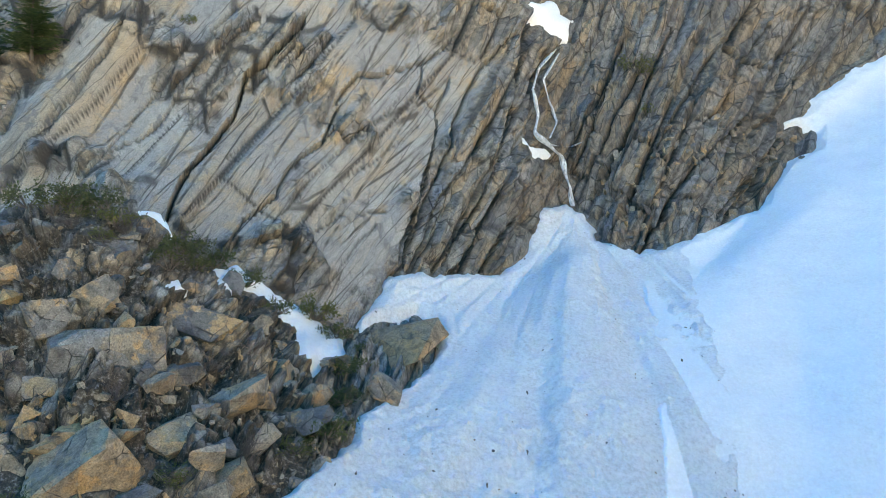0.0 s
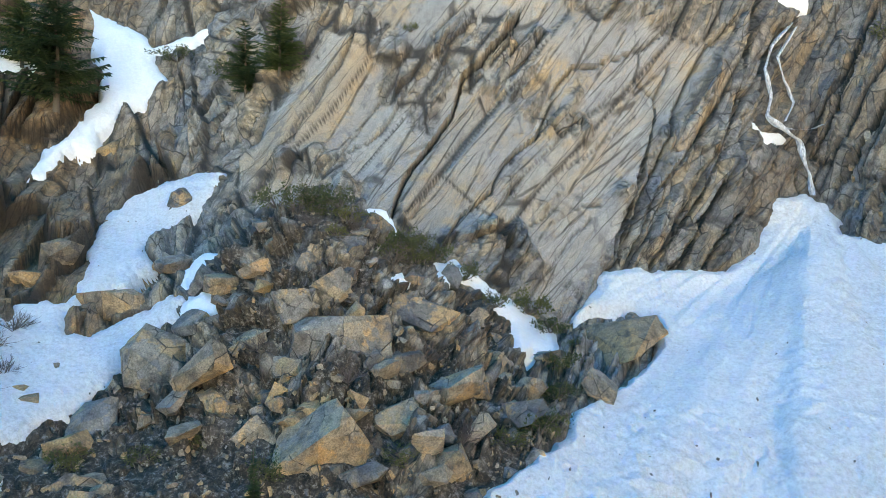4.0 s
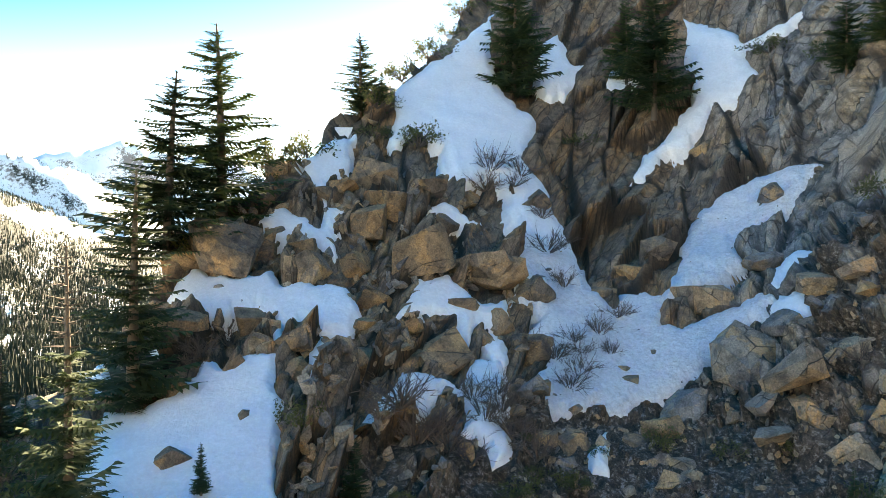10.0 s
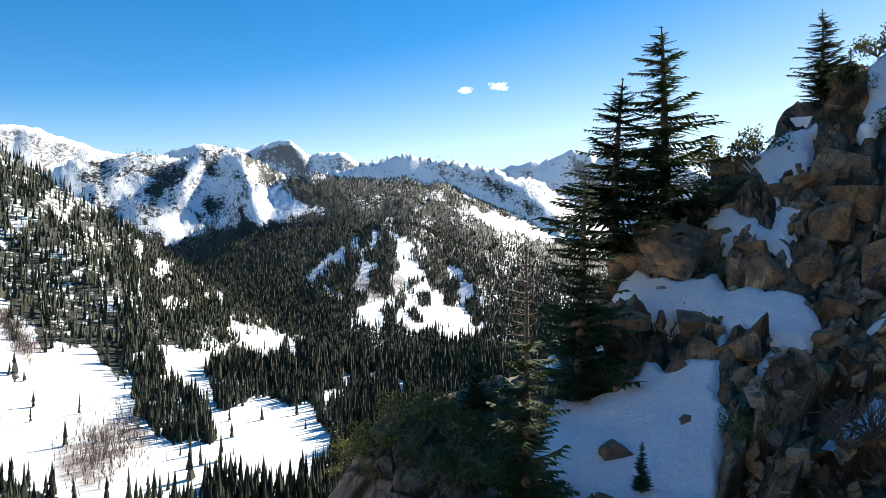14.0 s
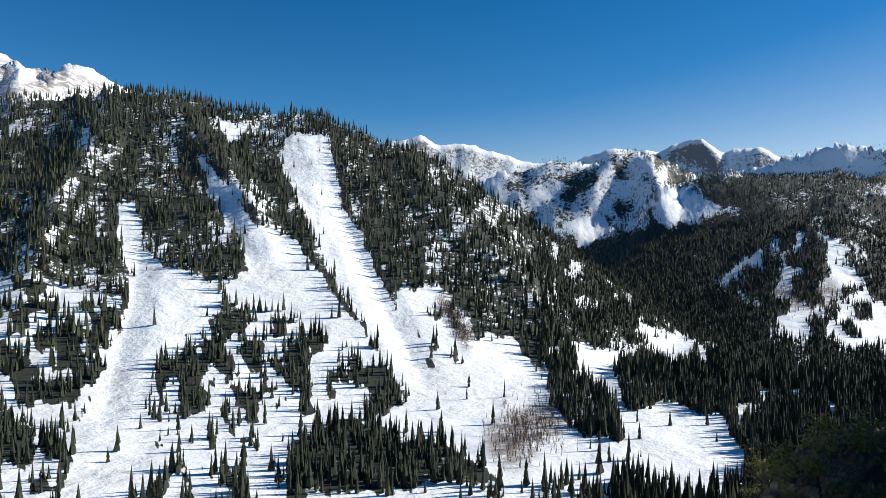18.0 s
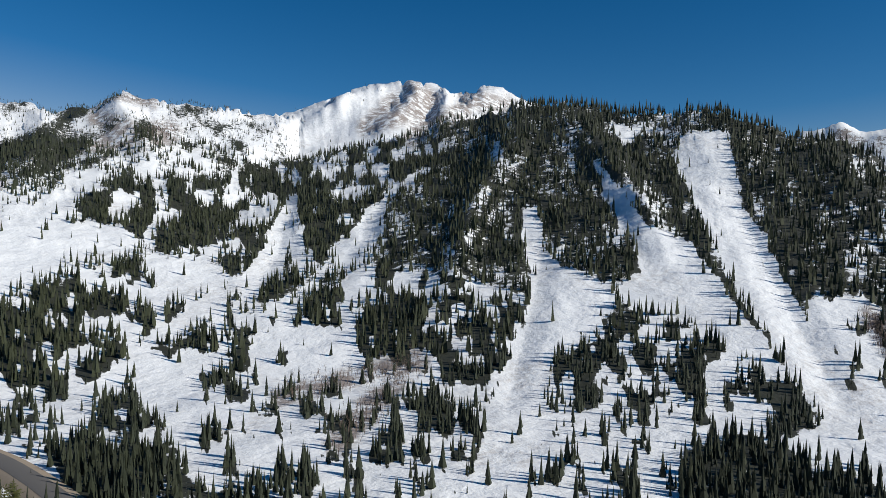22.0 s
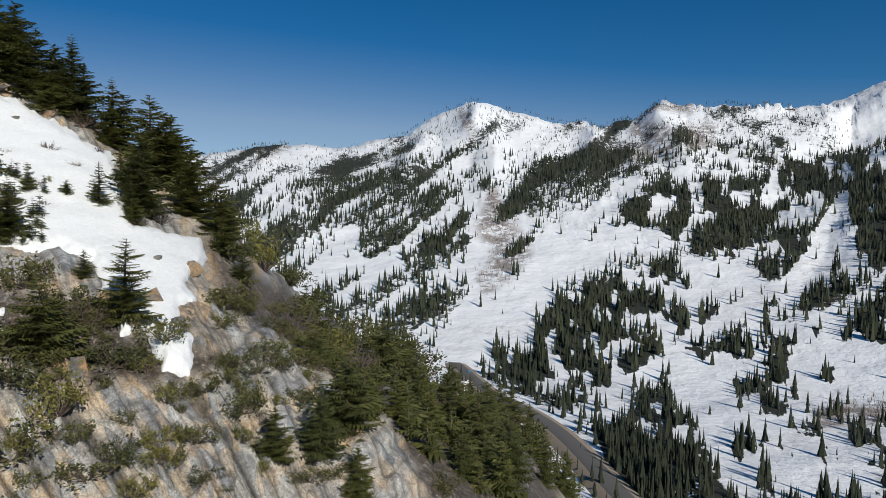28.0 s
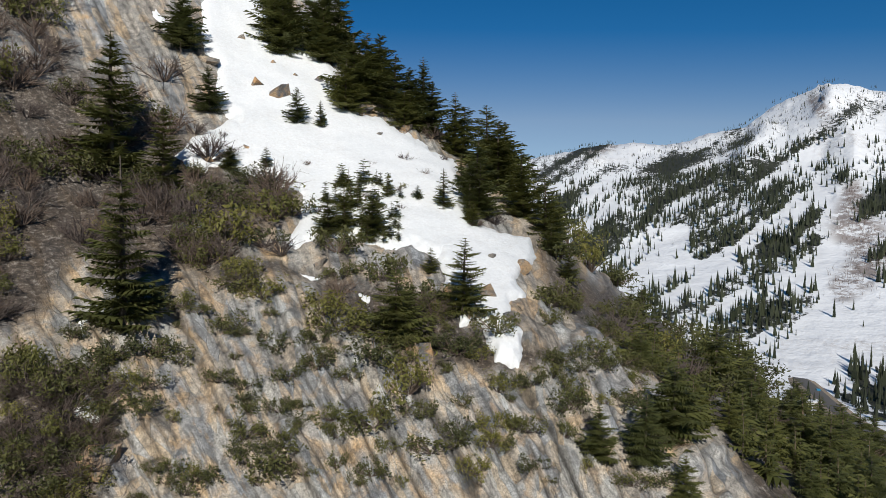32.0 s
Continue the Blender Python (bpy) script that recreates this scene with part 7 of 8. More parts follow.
def fir_meshes(seed, levels=36, spread=0.19, bare=0.0, ragged=0.3, bottom=0.05, taper=0.75, needles=None, twigs=4):
    """A fir one metre tall: trunk and crown. bare: the part of the top that is dead; bottom: where the crown begins."""
    g = np.random.default_rng(seed)
    lean = g.normal(0, 0.012, 2)
    hs = np.linspace(0, 1, 9)
    stem = np.stack([lean[0] * hs ** 2, lean[1] * hs ** 2, hs], 1)
    trunk = [tube(stem, 0.016 * (1 - hs) ** 0.8 + 0.002, 7)]
    V, F, at = [], [], 0
    for z in np.linspace(bottom, 0.985, levels):
        z = z + g.normal(0, 0.006)
        long = spread * (1 - z) ** taper * (0.55 + 0.45 * min(1, (z - bottom) * 8 + 0.45)) + 0.012
        for _ in range(g.integers(6, 9)):
            a, l = g.uniform(0, 6.283), long * g.uniform(1 - ragged * 2, 1 + ragged * 0.6)
            out = np.array([math.cos(a), math.sin(a), 0])
            side = np.array([-math.sin(a), math.cos(a), 0])
            rise = g.uniform(0.05, 0.35) if z > 0.75 else g.uniform(-0.35, 0.1)
            s = np.linspace(0.0, 1.0, twigs + 1)
            axis = np.array([lean[0] * z * z, lean[1] * z * z, z]) + out * (l * s)[:, None] + np.array([0, 0, 1]) * (l * (rise * s + 0.28 * s ** 2 * (1 if rise < 0 else 0)))[:, None]
            if bare and z > 1 - bare:
                trunk.append(tube(axis[[0, twigs // 2, twigs]], (0.003, 0.002, 0.0006), 3))
                continue
            for k in range(twigs):
                wide = l * (2.0 - 1.4 * k / twigs) / twigs * max(1.0, twigs / 4) ** 0.7 * g.uniform(0.7, 1.3)
                mid = axis[k] * 0.4 + axis[k + 1] * 0.6
                for sgn in (-1, 1):
                    tip = mid + side * sgn * wide + out * wide * 0.75 - np.array([0, 0, wide * g.uniform(0.05, 0.5)])
                    V += [axis[k], axis[k + 1], tip]
                    F.append((at, at + 1, at + 2) if sgn > 0 else (at + 1, at, at + 2))
                    at += 3
                hang = mid - np.array([0, 0, wide * g.uniform(0.35, 0.8)]) + out * wide * 0.3
                V += [axis[k], axis[k + 1], hang]
                F.append((at, at + 1, at + 2))
                at += 3
    tv, tf = joined(trunk)
    return quad_mesh("trunk", tv, tf, [BARK]), quad_mesh("crown", np.array(V), np.array(F), [needles or NEEDLES], soft=False)


FIR_KINDS = [fir_meshes(1, 44, twigs=8), fir_meshes(2, 48, 0.16, twigs=8), fir_meshes(3, 40, 0.22, 0, 0.48, twigs=9), fir_meshes(4, 50, 0.14, twigs=7), fir_meshes(5, 38, 0.27, 0, 0.42, 0.1, twigs=10), fir_meshes(6, 46, 0.15, 0.32, 0.4, twigs=7),
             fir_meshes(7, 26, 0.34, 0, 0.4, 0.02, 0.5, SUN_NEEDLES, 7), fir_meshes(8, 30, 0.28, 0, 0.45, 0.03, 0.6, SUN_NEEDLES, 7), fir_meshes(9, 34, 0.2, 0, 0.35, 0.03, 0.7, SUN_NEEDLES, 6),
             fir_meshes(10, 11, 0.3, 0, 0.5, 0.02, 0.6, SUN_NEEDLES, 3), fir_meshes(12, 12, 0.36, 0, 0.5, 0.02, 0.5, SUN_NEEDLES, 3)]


def fir_tree(b, el, tall, kind=None, deeper=0.0, label="dark green fir with drooping branches on granite", group="firs on the mountainside", wide=1.0):
    at, far = spot(b, el)
    g = random.Random(int(b * 90) + int(el * 130))
    h = radians(tall) * far
    if deeper:
        at = at * (1 + deeper / far)
        h *= 1 + deeper / far
    trunk, crown = FIR_KINDS[g.randrange(5) if kind is None else kind]
    ob = new("fir_tree")
    part("trunk", trunk, ob)
    part("crown", crown, ob)
    w = h * wide * g.uniform(0.92, 1.12)
    ob.matrix_world = Matrix.Translation(at - Vector((0, 0, h * 0.03))) @ Matrix.Rotation(g.uniform(0, 6.3), 4, "Z") @ Matrix.Diagonal((w, w, h, 1))
    return tagged(ob, label, "tree", group)


# tall firs of the spur
for row in [(80.3, 2.5, 15.41, 2), (83.1, 1.2, 14.26, 2), (86.3, -12.4, 17.71, 1), (69.6, 10.2, 6.90, 2), (81.4, -19.3, 3.91, 3), (94.9, -13.6, 5.98, 3), (93.4, -13.5, 3.22, 3)]:
    fir_tree(*row, wide=1.6)
fir_tree(*(90.6, -21.8, 21.62), 5, label="thin fir with a dead bare top", wide=1.1)
for row in [(56.8, 10.8, 11.96, 4), (46.0, 9.5, 11.50, 4), (69.5, -20.5, 5.06, 2), (68.0, 10.6, 2.76, 4), (32.2, -19.0, 4.23, 3), (48.3, 12.4, 6.90, 4), (32.6, 11.9, 5.98, 4), (30.3, 13.2, 6.44, 4)]:
    fir_tree(*row, label="backlit dark fir between snow patches", wide=1.1)
BELT = [(-120.9, 1.3), (-122.7, 3.5), (-124.5, 2.7), (-126.7, 3.6), (-128.1, 2.2), (-127.2, -1.0), (-124.5, -1.4), (-122.2, -0.5)]


def B_(g):
    """A direction in the belt of small trees on the snowfield."""
    while True:
        b, e = g.uniform(min(q[0] for q in BELT), max(q[0] for q in BELT)), g.uniform(min(q[1] for q in BELT), max(q[1] for q in BELT))
        if g.random() < 0.25:
            b = b - g.uniform(0, 8)
        if depth_inside(np.array([b]), np.array([e]), BELT)[0] > -1.5 * g.random() ** 2 or g.random() < 0.03:
            return b, e


# firs of the sunny slope
SKYLINE_FIRS = [(-117.6, 14.0, 5.06, 6), (-118.8, 14.7, 4.14, 7), (-121.3, 13.5, 5.98, 6), (-122.6, 13.8, 5.06, 7), (-123.9, 10.0, 5.52, 6), (-124.8, 10.5, 5.06, 7), (-125.9, 11.4, 4.14, 6), (-127.2, 9.1, 4.83, 7), (-128.3, 9.4, 3.68, 6), (-129.5, 8.5, 5.52, 8), (-132.2, 6.1, 5.15, 8), (-134.7, 4.1, 6.21, 7), (-135.9, 4.1, 5.06, 6), (-133.6, 1.8, 5.98, 7), (-137.0, 1.4, 5.06, 6), (-138.9, -0.5, 5.06, 7), (-139.8, -1.4, 2.76, 6), (-132.4, 3.6, 2.30, 8), (-133.1, 0.9, 2.76, 8)]
SLOPE_FIRS = [(-106.6, -7.0, 12.65, 8), (-105.8, 4.1, 10.58, 8), (-109.5, 2.9, 6.44, 8), (-112.7, 8.9, 3.45, 7), (-110.8, 13.5, 4.14, 6), (-119.4, 8.0, 2.85, 7), (-121.1, 7.9, 2.12, 8), (-131.1, 1.5, 3.31, 8), (-128.9, 2.1, 1.20, 6), (-132.7, -7.0, 6.21, 7), (-127.3, -9.1, 5.98, 6), (-130.2, -3.5, 2.07, 7), (-114.2, 4.5, 1.84, 6), (-117.0, 4.6, 1.61, 7), (-121.8, -0.6, 3.22, 6), (-123.1, -0.3, 3.45, 7), (-125.3, -0.5, 3.45, 6)]
LOWER_FIRS = [(-147.3, -17.4, 5.15, 7), (-143.7, -17.6, 4.23, 7), (-149.5, -15.6, 5.75, 6), (-150.4, -21.2, 4.60, 7), (-152.3, -11.8, 5.06, 6), (-154.0, -12.1, 5.06, 7), (-155.0, -13.7, 4.14, 6), (-158.4, -16.2, 5.06, 7), (-157.5, -14.7, 3.68, 6), (-160.0, -18.0, 5.52, 7), (-160.7, -16.7, 4.60, 7), (-153.4, -15.1, 3.68, 7), (-162.7, -19.5, 4.60, 6), (-161.9, -18.1, 3.22, 7), (-144.9, -3.1, 1.84, 6), (-141.2, -4.1, 2.76, 7)]
EDGE_FIRS = [(-160.7, -10.8, 3.1, 6), (-161.9, -12.9, 3.6, 7), (-159.6, -9.9, 2.7, 8), (-162.8, -15.1, 3.8, 6), (-164.2, -17.2, 4.0, 7), (-165.6, -19.6, 4.2, 8), (-157.9, -8.5, 2.7, 6), (-167.2, -20.3, 3.6, 7), (-161.2, -16.0, 3.6, 8), (-162.6, -18.5, 4.0, 6)]
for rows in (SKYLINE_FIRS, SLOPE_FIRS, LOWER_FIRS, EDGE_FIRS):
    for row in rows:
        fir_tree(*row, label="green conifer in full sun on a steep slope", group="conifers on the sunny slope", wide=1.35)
g_ = random.Random(21)
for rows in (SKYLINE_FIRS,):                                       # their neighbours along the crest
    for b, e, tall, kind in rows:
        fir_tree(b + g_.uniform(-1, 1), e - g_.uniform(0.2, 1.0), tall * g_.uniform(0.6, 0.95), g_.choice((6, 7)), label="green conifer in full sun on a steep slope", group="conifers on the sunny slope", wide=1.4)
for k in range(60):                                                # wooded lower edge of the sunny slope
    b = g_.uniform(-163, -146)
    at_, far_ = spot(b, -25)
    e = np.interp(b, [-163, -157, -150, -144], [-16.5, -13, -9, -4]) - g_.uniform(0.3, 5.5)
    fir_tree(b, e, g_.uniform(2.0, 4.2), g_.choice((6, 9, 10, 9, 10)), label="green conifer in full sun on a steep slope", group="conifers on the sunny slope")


def shrub_meshes(seed, leaves, leafy=1.0, mat=None, flat=0.75):
    """A shrub of unit radius: stems that fork, and clumps of small leaves."""
    g = np.random.default_rng(seed)
    stems, V, F, at = [], [], [], 0
    tips = []
    for _ in range(16):
        a, up = g.uniform(0, 6.283), g.uniform(0.25, 1.3)
        d = np.array([math.cos(a) * math.cos(up), math.sin(a) * math.cos(up), math.sin(up) * flat])
        s = np.linspace(0, 1, 4)[:, None]
        axis = d * s * g.uniform(0.65, 1.0) + np.array([0, 0, 0.15]) * s ** 2 + g.normal(0, 0.03, (4, 3)) * s
        stems.append(tube(axis, (0.03, 0.024, 0.016, 0.006), 3))
        for _ in range(5 if leafy < 0.5 else 2):
            k = g.uniform(0.35, 0.95)
            root = axis[0] + (axis[-1] - axis[0]) * k
            tip = root + (d + g.normal(0, 0.55, 3)) * g.uniform(0.18, 0.4)
            stems.append(tube([root, tip], (0.016 if leafy < 0.5 else 0.008, 0.004), 3))
            tips.append(tip)
        tips.append(axis[-1])
    if leafy < 0.5:                                                # a haze of fine twigs
        for root in list(tips) * 3:
            d = root / (np.linalg.norm(root) + 1e-9) + g.normal(0, 0.6, 3)
            w = np.cross(d, g.normal(size=3))
            w *= 0.007 / (np.linalg.norm(w) + 1e-9)
            root = root * g.uniform(0.6, 1.0)
            stems.append((np.array([root - w, root + w, root + d * g.uniform(0.12, 0.28)]), np.array([[0, 1, 2]])))
    sv, sf = joined(stems)
    wood = quad_mesh("branchwork", sv, sf, [TWIGS])
    if leafy < 0.5:
        return wood, None
    tips = np.array(tips)
    for _ in range(leaves):
        c = tips[g.integers(len(tips))] + g.normal(0, 0.1, 3)
        c[2] = max(c[2], 0.02)
        n, l = g.normal(size=3), g.uniform(0.035, 0.085)
        n[2] = abs(n[2])
        n /= np.linalg.norm(n)
        u = np.cross(n, g.normal(size=3))
        u /= np.linalg.norm(u) + 1e-9
        w = np.cross(n, u)
        V += [c - u * l, c + w * l * 0.45, c + u * l * 1.2, c - w * l * 0.45]
        F.append((at, at + 1, at + 2, at + 3))
        at += 4
    return wood, quad_mesh("foliage", np.array(V), np.array(F), [mat or LEAVES], soft=False)


SHRUB_KINDS = [shrub_meshes(s, 720) for s in (1, 2, 3)] + [shrub_meshes(4, 720, 1.0, SUNLIT_LEAVES)]
BARE_KINDS = [shrub_meshes(s, 0, 0.0, flat=0.9) for s in (11, 12, 13)]


def shrub(b, el, wide, kind=0, bare=False, label="", group="shrubs on the mountainside"):
    at, far = spot(b, el)
    g = random.Random(int(b * 77) + int(el * 133))
    r = radians(wide) * far / 2
    ob = new("bare_shrub" if bare else "shrub")
    wood, leaves = g.choice(BARE_KINDS) if bare else SHRUB_KINDS[kind]
    part("branchwork", wood, ob)
    if leaves:
        part("foliage", leaves, ob)
    ob.matrix_world = Matrix.Translation(at - Vector((0, 0, 0.1 * r))) @ Matrix.Rotation(g.uniform(0, 6.3), 4, "Z") @ Matrix.Diagonal((r, r, r * g.uniform(0.75, 1.15), 1))
    words = label or ("leafless brown shrub of thin twigs" if bare else "low olive-green evergreen shrub on rock")
    return tagged(ob, words, "shrub", group)


for row in [(75.5, 7.8, 5.06, 1), (73.8, 8.4, 4.60, 0), (76.8, 8.2, 3.68, 2), (68.2, 10.8, 3.45, 3), (68.2, 8.4, 3.22, 0), (64.8, 7.8, 3.91, 1), (66.0, 14.8, 3.22, 0), (63.9, 15.7, 3.22, 2), (62.3, 16.6, 2.76, 1), (60.8, 17.4, 2.76, 0), (59.6, 18.3, 2.76, 2), (74.1, -14.3, 3.91, 1), (82.9, -0.9, 3.22, 3)]:
    shrub(*row)
for row in [(-15.4, 13.9, 2.99, 1), (-16.3, 11.1, 2.30, 0), (20.0, 17.3, 1.56, 2), (27.7, 3.6, 4.14, 1), (25.9, 3.1, 3.68, 0), (30.2, 3.1, 3.68, 2), (21.2, -0.2, 4.14, 1), (19.2, -1.1, 3.22, 0), (9.7, -13.9, 3.22, 1), (8.3, -11.8, 2.76, 2), (6.6, -7.4, 1.38, 0), (38.0, 13.9, 3.22, 1), (33.9, 13.1, 3.68, 0), (51.8, 7.6, 3.22, 2), (27.5, 3.1, 3.68, 0), (25.2, 2.4, 3.22, 1), (10.5, -5.0, 3.68, 0), (8.9, -6.7, 3.22, 1), (7.6, -9.2, 3.22, 2), (8.0, -11.7, 3.68, 0), (9.7, -14.3, 4.14, 1), (11.8, -15.3, 3.68, 2), (18.3, -1.2, 4.14, 0), (20.6, 0.2, 3.68, 1), (15.7, -2.5, 3.22, 2), (13.5, -4.5, 2.76, 0)]:
    shrub(*row, label="dark green shrub rooted in a granite crack")
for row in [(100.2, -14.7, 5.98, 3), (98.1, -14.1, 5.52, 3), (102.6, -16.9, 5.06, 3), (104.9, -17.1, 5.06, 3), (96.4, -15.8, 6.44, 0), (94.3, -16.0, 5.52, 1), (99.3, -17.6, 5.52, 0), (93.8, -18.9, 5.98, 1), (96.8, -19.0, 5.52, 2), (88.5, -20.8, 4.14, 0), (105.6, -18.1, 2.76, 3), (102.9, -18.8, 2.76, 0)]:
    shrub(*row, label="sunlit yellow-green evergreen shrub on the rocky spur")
for row in [(66.7, -13.8, 7.82), (64.8, -16.0, 6.90), (68.4, -14.6, 5.06), (62.1, -16.5, 5.98), (55.7, -9.4, 3.45), (54.4, -0.8, 5.06), (53.0, -3.9, 3.22), (51.6, -9.3, 3.68), (59.0, 5.6, 4.14), (57.2, 4.3, 2.76), (81.5, -8.9, 5.06), (79.9, -8.1, 3.22), (82.3, -9.7, 2.76), (66.8, 2.8, 4.14), (62.1, -9.5, 2.76), (60.3, -13.0, 4.14), (58.0, -13.9, 4.14)]:
    shrub(*row, bare=True)
for row in [(16.1, -15.6, 4.60), (18.8, -9.3, 4.14), (15.7, -7.4, 3.22), (21.0, -8.9, 3.22), (25.1, -10.7, 2.76), (55.9, -8.9, 3.68), (52.1, -8.3, 3.22), (51.7, -10.8, 3.68), (59.1, 4.3, 3.68), (58.3, -12.5, 4.14), (59.3, -14.7, 4.60), (32.0, -8.1, 2.76), (36.5, -15.0, 3.22), (0.9, -0.6, 2.76), (4.3, -1.5, 1.84)]:
    shrub(*row, bare=True)
NAMED_SHRUBS = [(-114.3, -7.8, 3.91, 0), (-109.0, -9.5, 3.45, 1), (-118.0, -9.5, 3.45, 2), (-122.6, -8.1, 5.52, 3), (-125.7, -10.4, 5.98, 0), (-113.6, -1.4, 6.44, 3), (-111.3, -1.4, 3.68, 0), (-118.8, 1.2, 4.14, 1), (-125.7, -15.6, 5.98, 0), (-130.3, -17.5, 5.06, 1), (-117.1, -18.3, 5.98, 0), (-128.4, -13.1, 5.06, 3), (-136.7, -12.3, 2.76, 2), (-140.8, -10.5, 3.22, 1), (-132.1, -10.1, 4.14, 0), (-134.4, -10.5, 3.22, 3), (-126.6, -4.2, 4.60, 1)]
MORE_SHRUBS = [(-139.9, -6.0, 4.14, 0), (-143.0, -3.2, 4.60, 3), (-144.9, -4.1, 3.68, 0), (-141.2, -0.9, 3.68, 3), (-113.2, -11.9, 2.76, 1), (-115.5, -13.1, 2.30, 2), (-111.6, -18.8, 4.14, 0), (-143.5, -7.7, 2.76, 2), (-148.1, -9.4, 3.22, 1), (-151.6, -8.3, 4.14, 3), (-136.7, -15.6, 2.76, 0), (-146.4, -19.3, 2.76, 2), (-129.3, -6.9, 4.14, 0), (-121.3, -6.8, 4.60, 3), (-108.7, -5.1, 2.30, 1), (-115.6, 3.7, 3.68, 0)]
for rows in (NAMED_SHRUBS, MORE_SHRUBS):
    for row in rows:
        shrub(*row, group="shrubs on the sunny slope")
for k in range(165):                                                # the brushy belts of the sunny slope
    o = BRUSHY[k % 4]
    while True:
        b, e = g_.uniform(min(q[0] for q in o), max(q[0] for q in o)), g_.uniform(max(min(q[1] for q in o), -21), max(q[1] for q in o))
        if depth_inside(np.array([b]), np.array([e]), o)[0] > 0:
            break
    shrub(b, e, g_.uniform(2.2, 5.0), g_.randrange(4), bare=g_.random() < 0.27, group="shrubs on the sunny slope")
for k in range(260):                                               # dense leafless brush at the left edge of the slope
    o = BRUSHY[(0, 2, 3, 3)[k % 4]]
    b, e = max(q[0] for q in o) - g_.uniform(0, 18), g_.uniform(-21, max(q[1] for q in o))
    if depth_inside(np.array([b]), np.array([e]), o)[0] > 0:
        shrub(b, e, g_.uniform(2.5, 5.0), 0, bare=True, group="shrubs on the sunny slope")
for k in range(125):                                               # tufts in the cracks of the sunny slabs
    b, e = g_.uniform(-150, -100), g_.uniform(-20, -6)
    shrub(b, e, g_.uniform(1.2, 3.6), g_.randrange(4), group="shrubs on the sunny slope")
for k in range(30):                                                # brush on dark earth under the mound
    o = EARTH[k % 3]
    while True:
        b, e = g_.uniform(min(q[0] for q in o), max(q[0] for q in o)), g_.uniform(max(min(q[1] for q in o), -21), max(q[1] for q in o))
        if depth_inside(np.array([b]), np.array([e]), o)[0] > 0:
            break
    shrub(b, e, g_.uniform(1.5, 3.6), g_.randrange(3), bare=g_.random() < 0.5)
for row in [(-127.9, 5.3, 1.56), (-130.2, 7.2, 2.53), (-129.5, 4.0, 1.10), (-131.1, 5.4, 1.10), (-135.2, 0.4, 2.30), (-133.8, -0.0, 1.84), (-113.6, 6.5, 1.20), (-120.1, 4.7, 1.01), (-125.2, 4.8, 0.83), (-108.0, 0.2, 6.44), (-109.5, 1.0, 5.52), (-106.7, 6.1, 5.06), (-109.5, 11.0, 4.60), (-111.7, 7.2, 2.76)]:
    shrub(*row, bare=True, label="small leafless shrub poking through sunlit snow", group="shrubs on the sunny slope")


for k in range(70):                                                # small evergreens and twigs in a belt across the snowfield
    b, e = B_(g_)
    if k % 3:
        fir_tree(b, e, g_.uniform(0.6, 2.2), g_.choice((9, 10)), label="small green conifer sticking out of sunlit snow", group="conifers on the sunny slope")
    else:
        shrub(b, e, g_.uniform(0.5, 1.6), g_.randrange(4), bare=k % 2 == 0, group="shrubs on the sunny slope")


for row in [(48.6, -6.0, 3.4), (50.3, -7.6, 3.0), (52.4, -12.0, 4.2), (49.2, -9.0, 2.8), (55.0, -17.0, 5.0), (57.2, -15.5, 4.4), (53.6, -9.6, 3.6), (56.6, 5.2, 4.0), (54.9, 1.8, 3.4), (62.9, -15.2, 5.4), (60.4, -17.4, 5.0)]:
    shrub(*row, bare=True, label="leafless reddish-brown thicket standing in couloir snow")


# ---- the nearest trees of the valley, each by itself ----
def valley_spruce(seed):
    v, f = spruces(np.array([[0.0, 0.0, 0.0]]), 6, 9, seed)
    v = v / v[:, 2].max()
    stem = tube([(0, 0, -0.02), (0, 0, 0.3)], (0.016, 0.012), 5)
    return quad_mesh("trunk", *stem, [BARK]), quad_mesh("crown", v, f, [FAR_NEEDLES], soft=False)


SPRUCE_KINDS = [valley_spruce(s) for s in (101, 102, 103, 104, 105)]
for b, r, z in NEAR_TREES:
    trunk, crown = g_.choice(SPRUCE_KINDS)
    ob = new("spruce")
    part("trunk", trunk, ob)
    part("crown", crown, ob)
    h = g_.uniform(8, 19)
    ob.matrix_world = Matrix.Translation(place(b, r, z)) @ Matrix.Rotation(g_.uniform(0, 6.3), 4, "Z") @ Matrix.Diagonal((h, h, h, 1))
    tagged(ob, "slender dark spruce on the snowy valley floor", "tree", "spruces in the valley")


# ---- by the road end: a blue snow groomer and a low hut ----
def box(bm, x0, x1, y0, y1, z0, z1, bevel=0.05):
    made = bmesh.ops.create_cube(bm, size=1.0)["verts"]
    bmesh.ops.transform(bm, matrix=Matrix.Translation(((x0 + x1) / 2, (y0 + y1) / 2, (z0 + z1) / 2)) @ Matrix.Diagonal((x1 - x0, y1 - y0, z1 - z0, 1)), verts=made)
    edges = list({e for v in made for e in v.link_edges})
    bmesh.ops.bevel(bm, geom=edges, offset=bevel, segments=2, affect="EDGES")


def solid(name, boxes, mat, parent, label=""):
    bm = bmesh.new()
    for q in boxes:
        box(bm, *q)
    me = bpy.data.meshes.new(name)
    bm.to_mesh(me)
    bm.free()
    me.materials.append(mat)
    return part(name, me, parent, label)


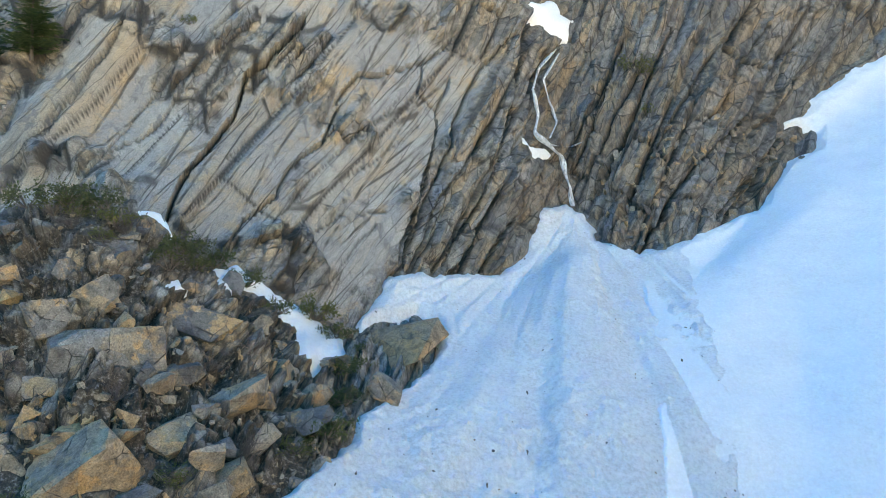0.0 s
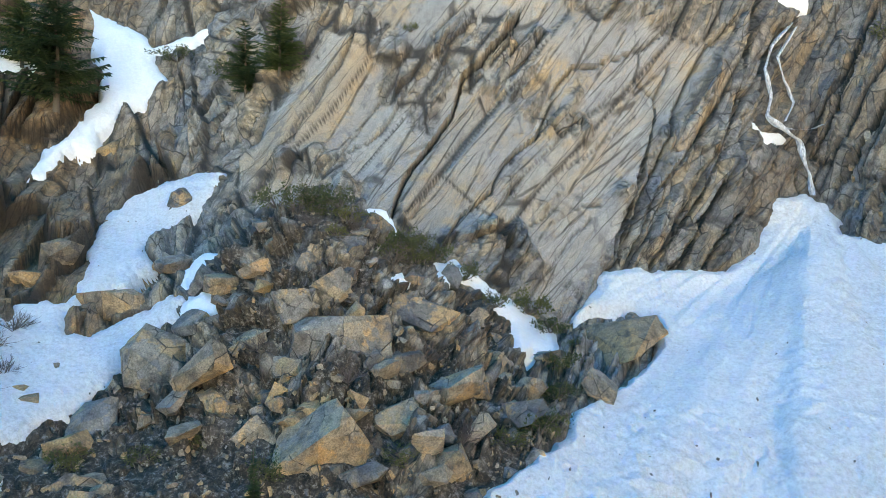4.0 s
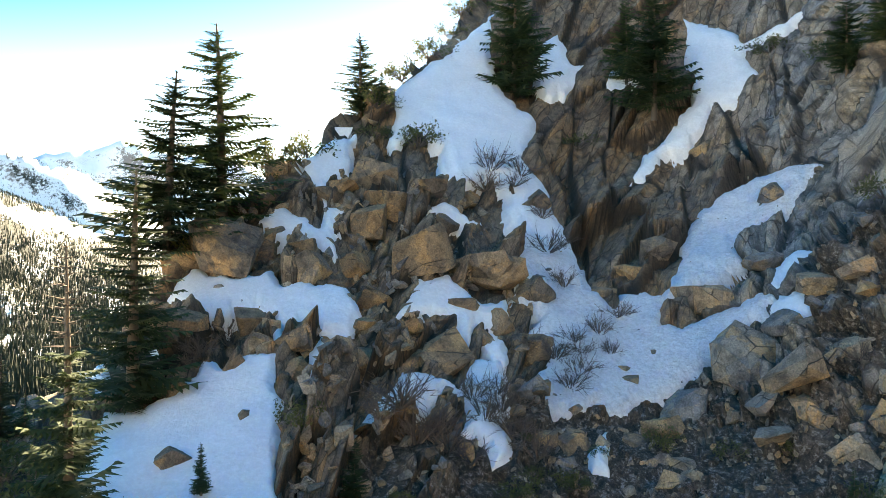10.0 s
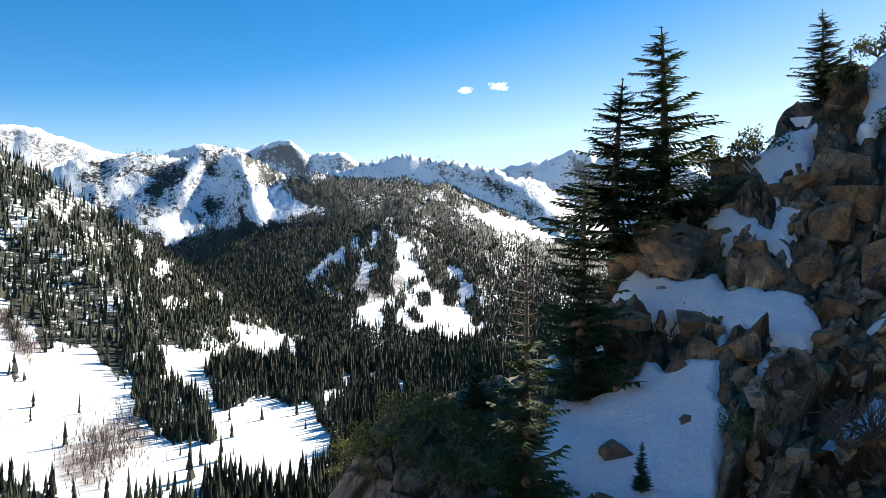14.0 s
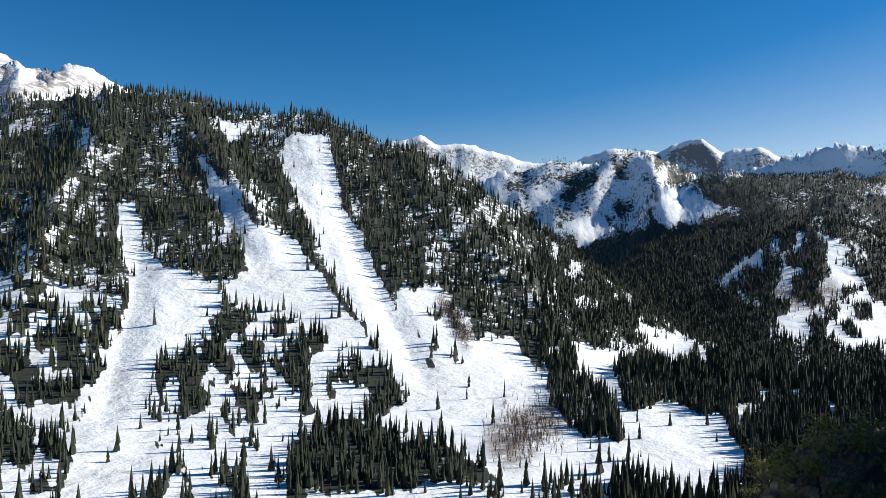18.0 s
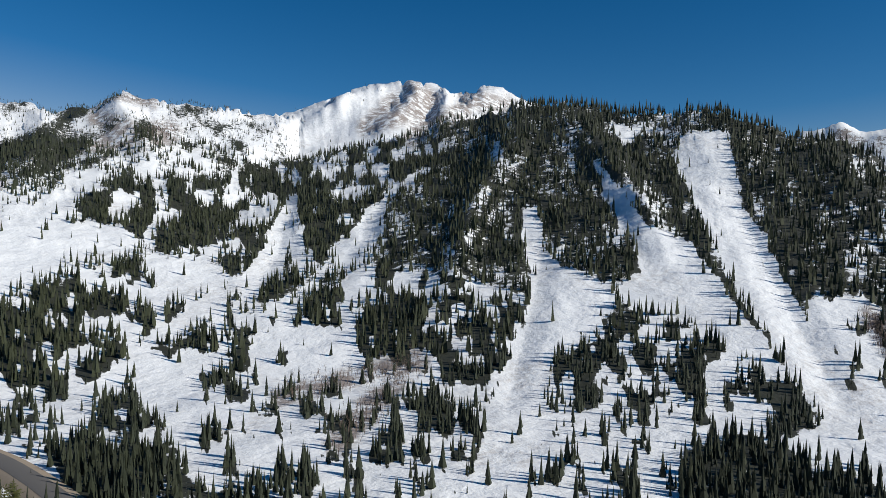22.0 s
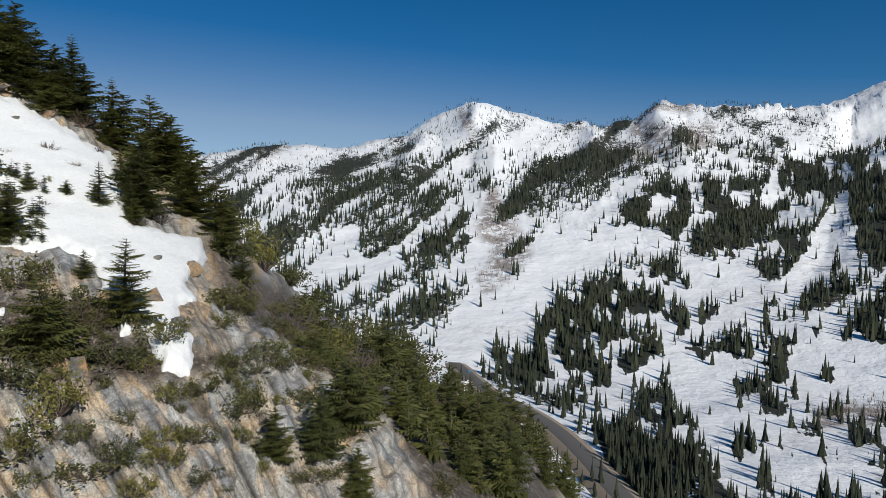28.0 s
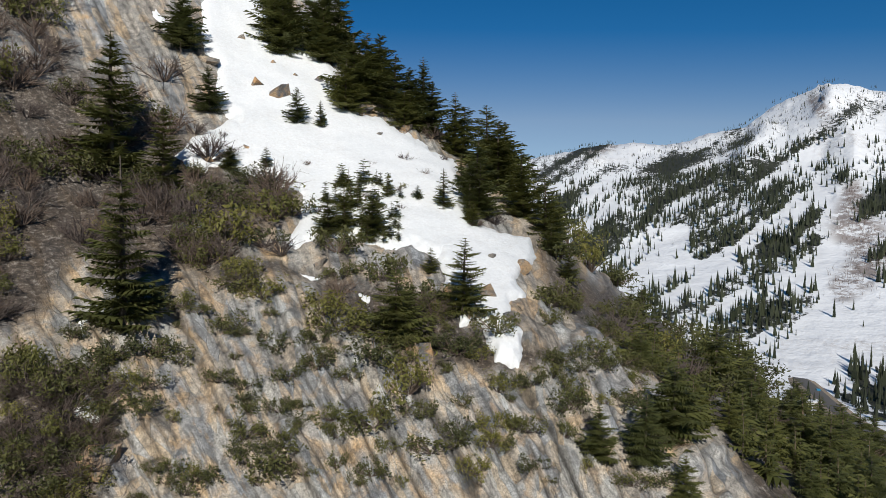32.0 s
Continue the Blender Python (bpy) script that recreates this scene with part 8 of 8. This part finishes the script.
def on_valley(b, el):
    """A place on the far ground in a direction from the eye."""
    b = b + 360 if b < 0 else b
    r = np.linspace(350, 900, 400)
    z, _ = far_level(np.full(400, b), r)
    k = int(np.argmax(np.degrees(np.arctan2(z, r)) >= el))
    return Vector(place(b, r[k], z[k]))


BLUE = flecked("blue machine paint", (0.02, 0.22, 0.42), (0.03, 0.3, 0.52), 1.0, 0.4)
BLACK = flecked("black rubber", (0.015, 0.015, 0.016), (0.035, 0.035, 0.035), 3.0, 0.8)
ORANGE = flecked("orange steel", (0.5, 0.2, 0.04), (0.6, 0.28, 0.06), 2.0, 0.5)
PALE = flecked("pale hut wall", (0.45, 0.42, 0.38), (0.58, 0.55, 0.5), 0.8, 0.8)
groomer = new("snow_groomer")
groomer.matrix_world = Matrix.Translation(on_valley(*(-159.5, -11.4))) @ Matrix.Rotation(0.5, 4, "Z")
solid("body", [(-4.2, 2.0, -1.6, 1.6, 0.9, 2.0, 0.15)], BLUE, groomer)
cab = solid("cab", [(0.2, 3.2, -1.5, 1.5, 1.6, 3.6, 0.3)], BLUE, groomer)
solid("windscreen", [(2.4, 3.26, -1.3, 1.3, 2.4, 3.4, 0.1)], BLACK, cab, "dark glass")
solid("track", [(-4.5, 3.4, -2.4, -1.4, 0.0, 1.1, 0.3)], BLACK, groomer)
solid("track", [(-4.5, 3.4, 1.4, 2.4, 0.0, 1.1, 0.3)], BLACK, groomer)
solid("blade", [(3.8, 4.2, -3.0, 3.0, 0.1, 1.4, 0.08)], ORANGE, groomer, "orange steel blade")
tagged(groomer, "blue tracked snow groomer parked on the snow", "groomer")
hut = new("hut")
hut.matrix_world = Matrix.Translation(on_valley(*(-158.7, -12.3))) @ Matrix.Rotation(0.9, 4, "Z")
hut_wall = solid("wall", [(-8, 8, -3, 3, -1, 3.0, 0.03)], PALE, hut)
solid("roof", [(-8.8, 8.8, -3.8, 3.8, 3.0, 3.5, 0.08)], SNOW, hut, "flat roof under snow")
for x in (-6, -3, 0, 3, 6):
    solid("window", [(x - 0.8, x + 0.8, -3.06, -2.9, 1.0, 2.2, 0.02)], BLACK, hut_wall, "dark window")
tagged(hut, "low pale flat-roofed hut beside the road", "hut")
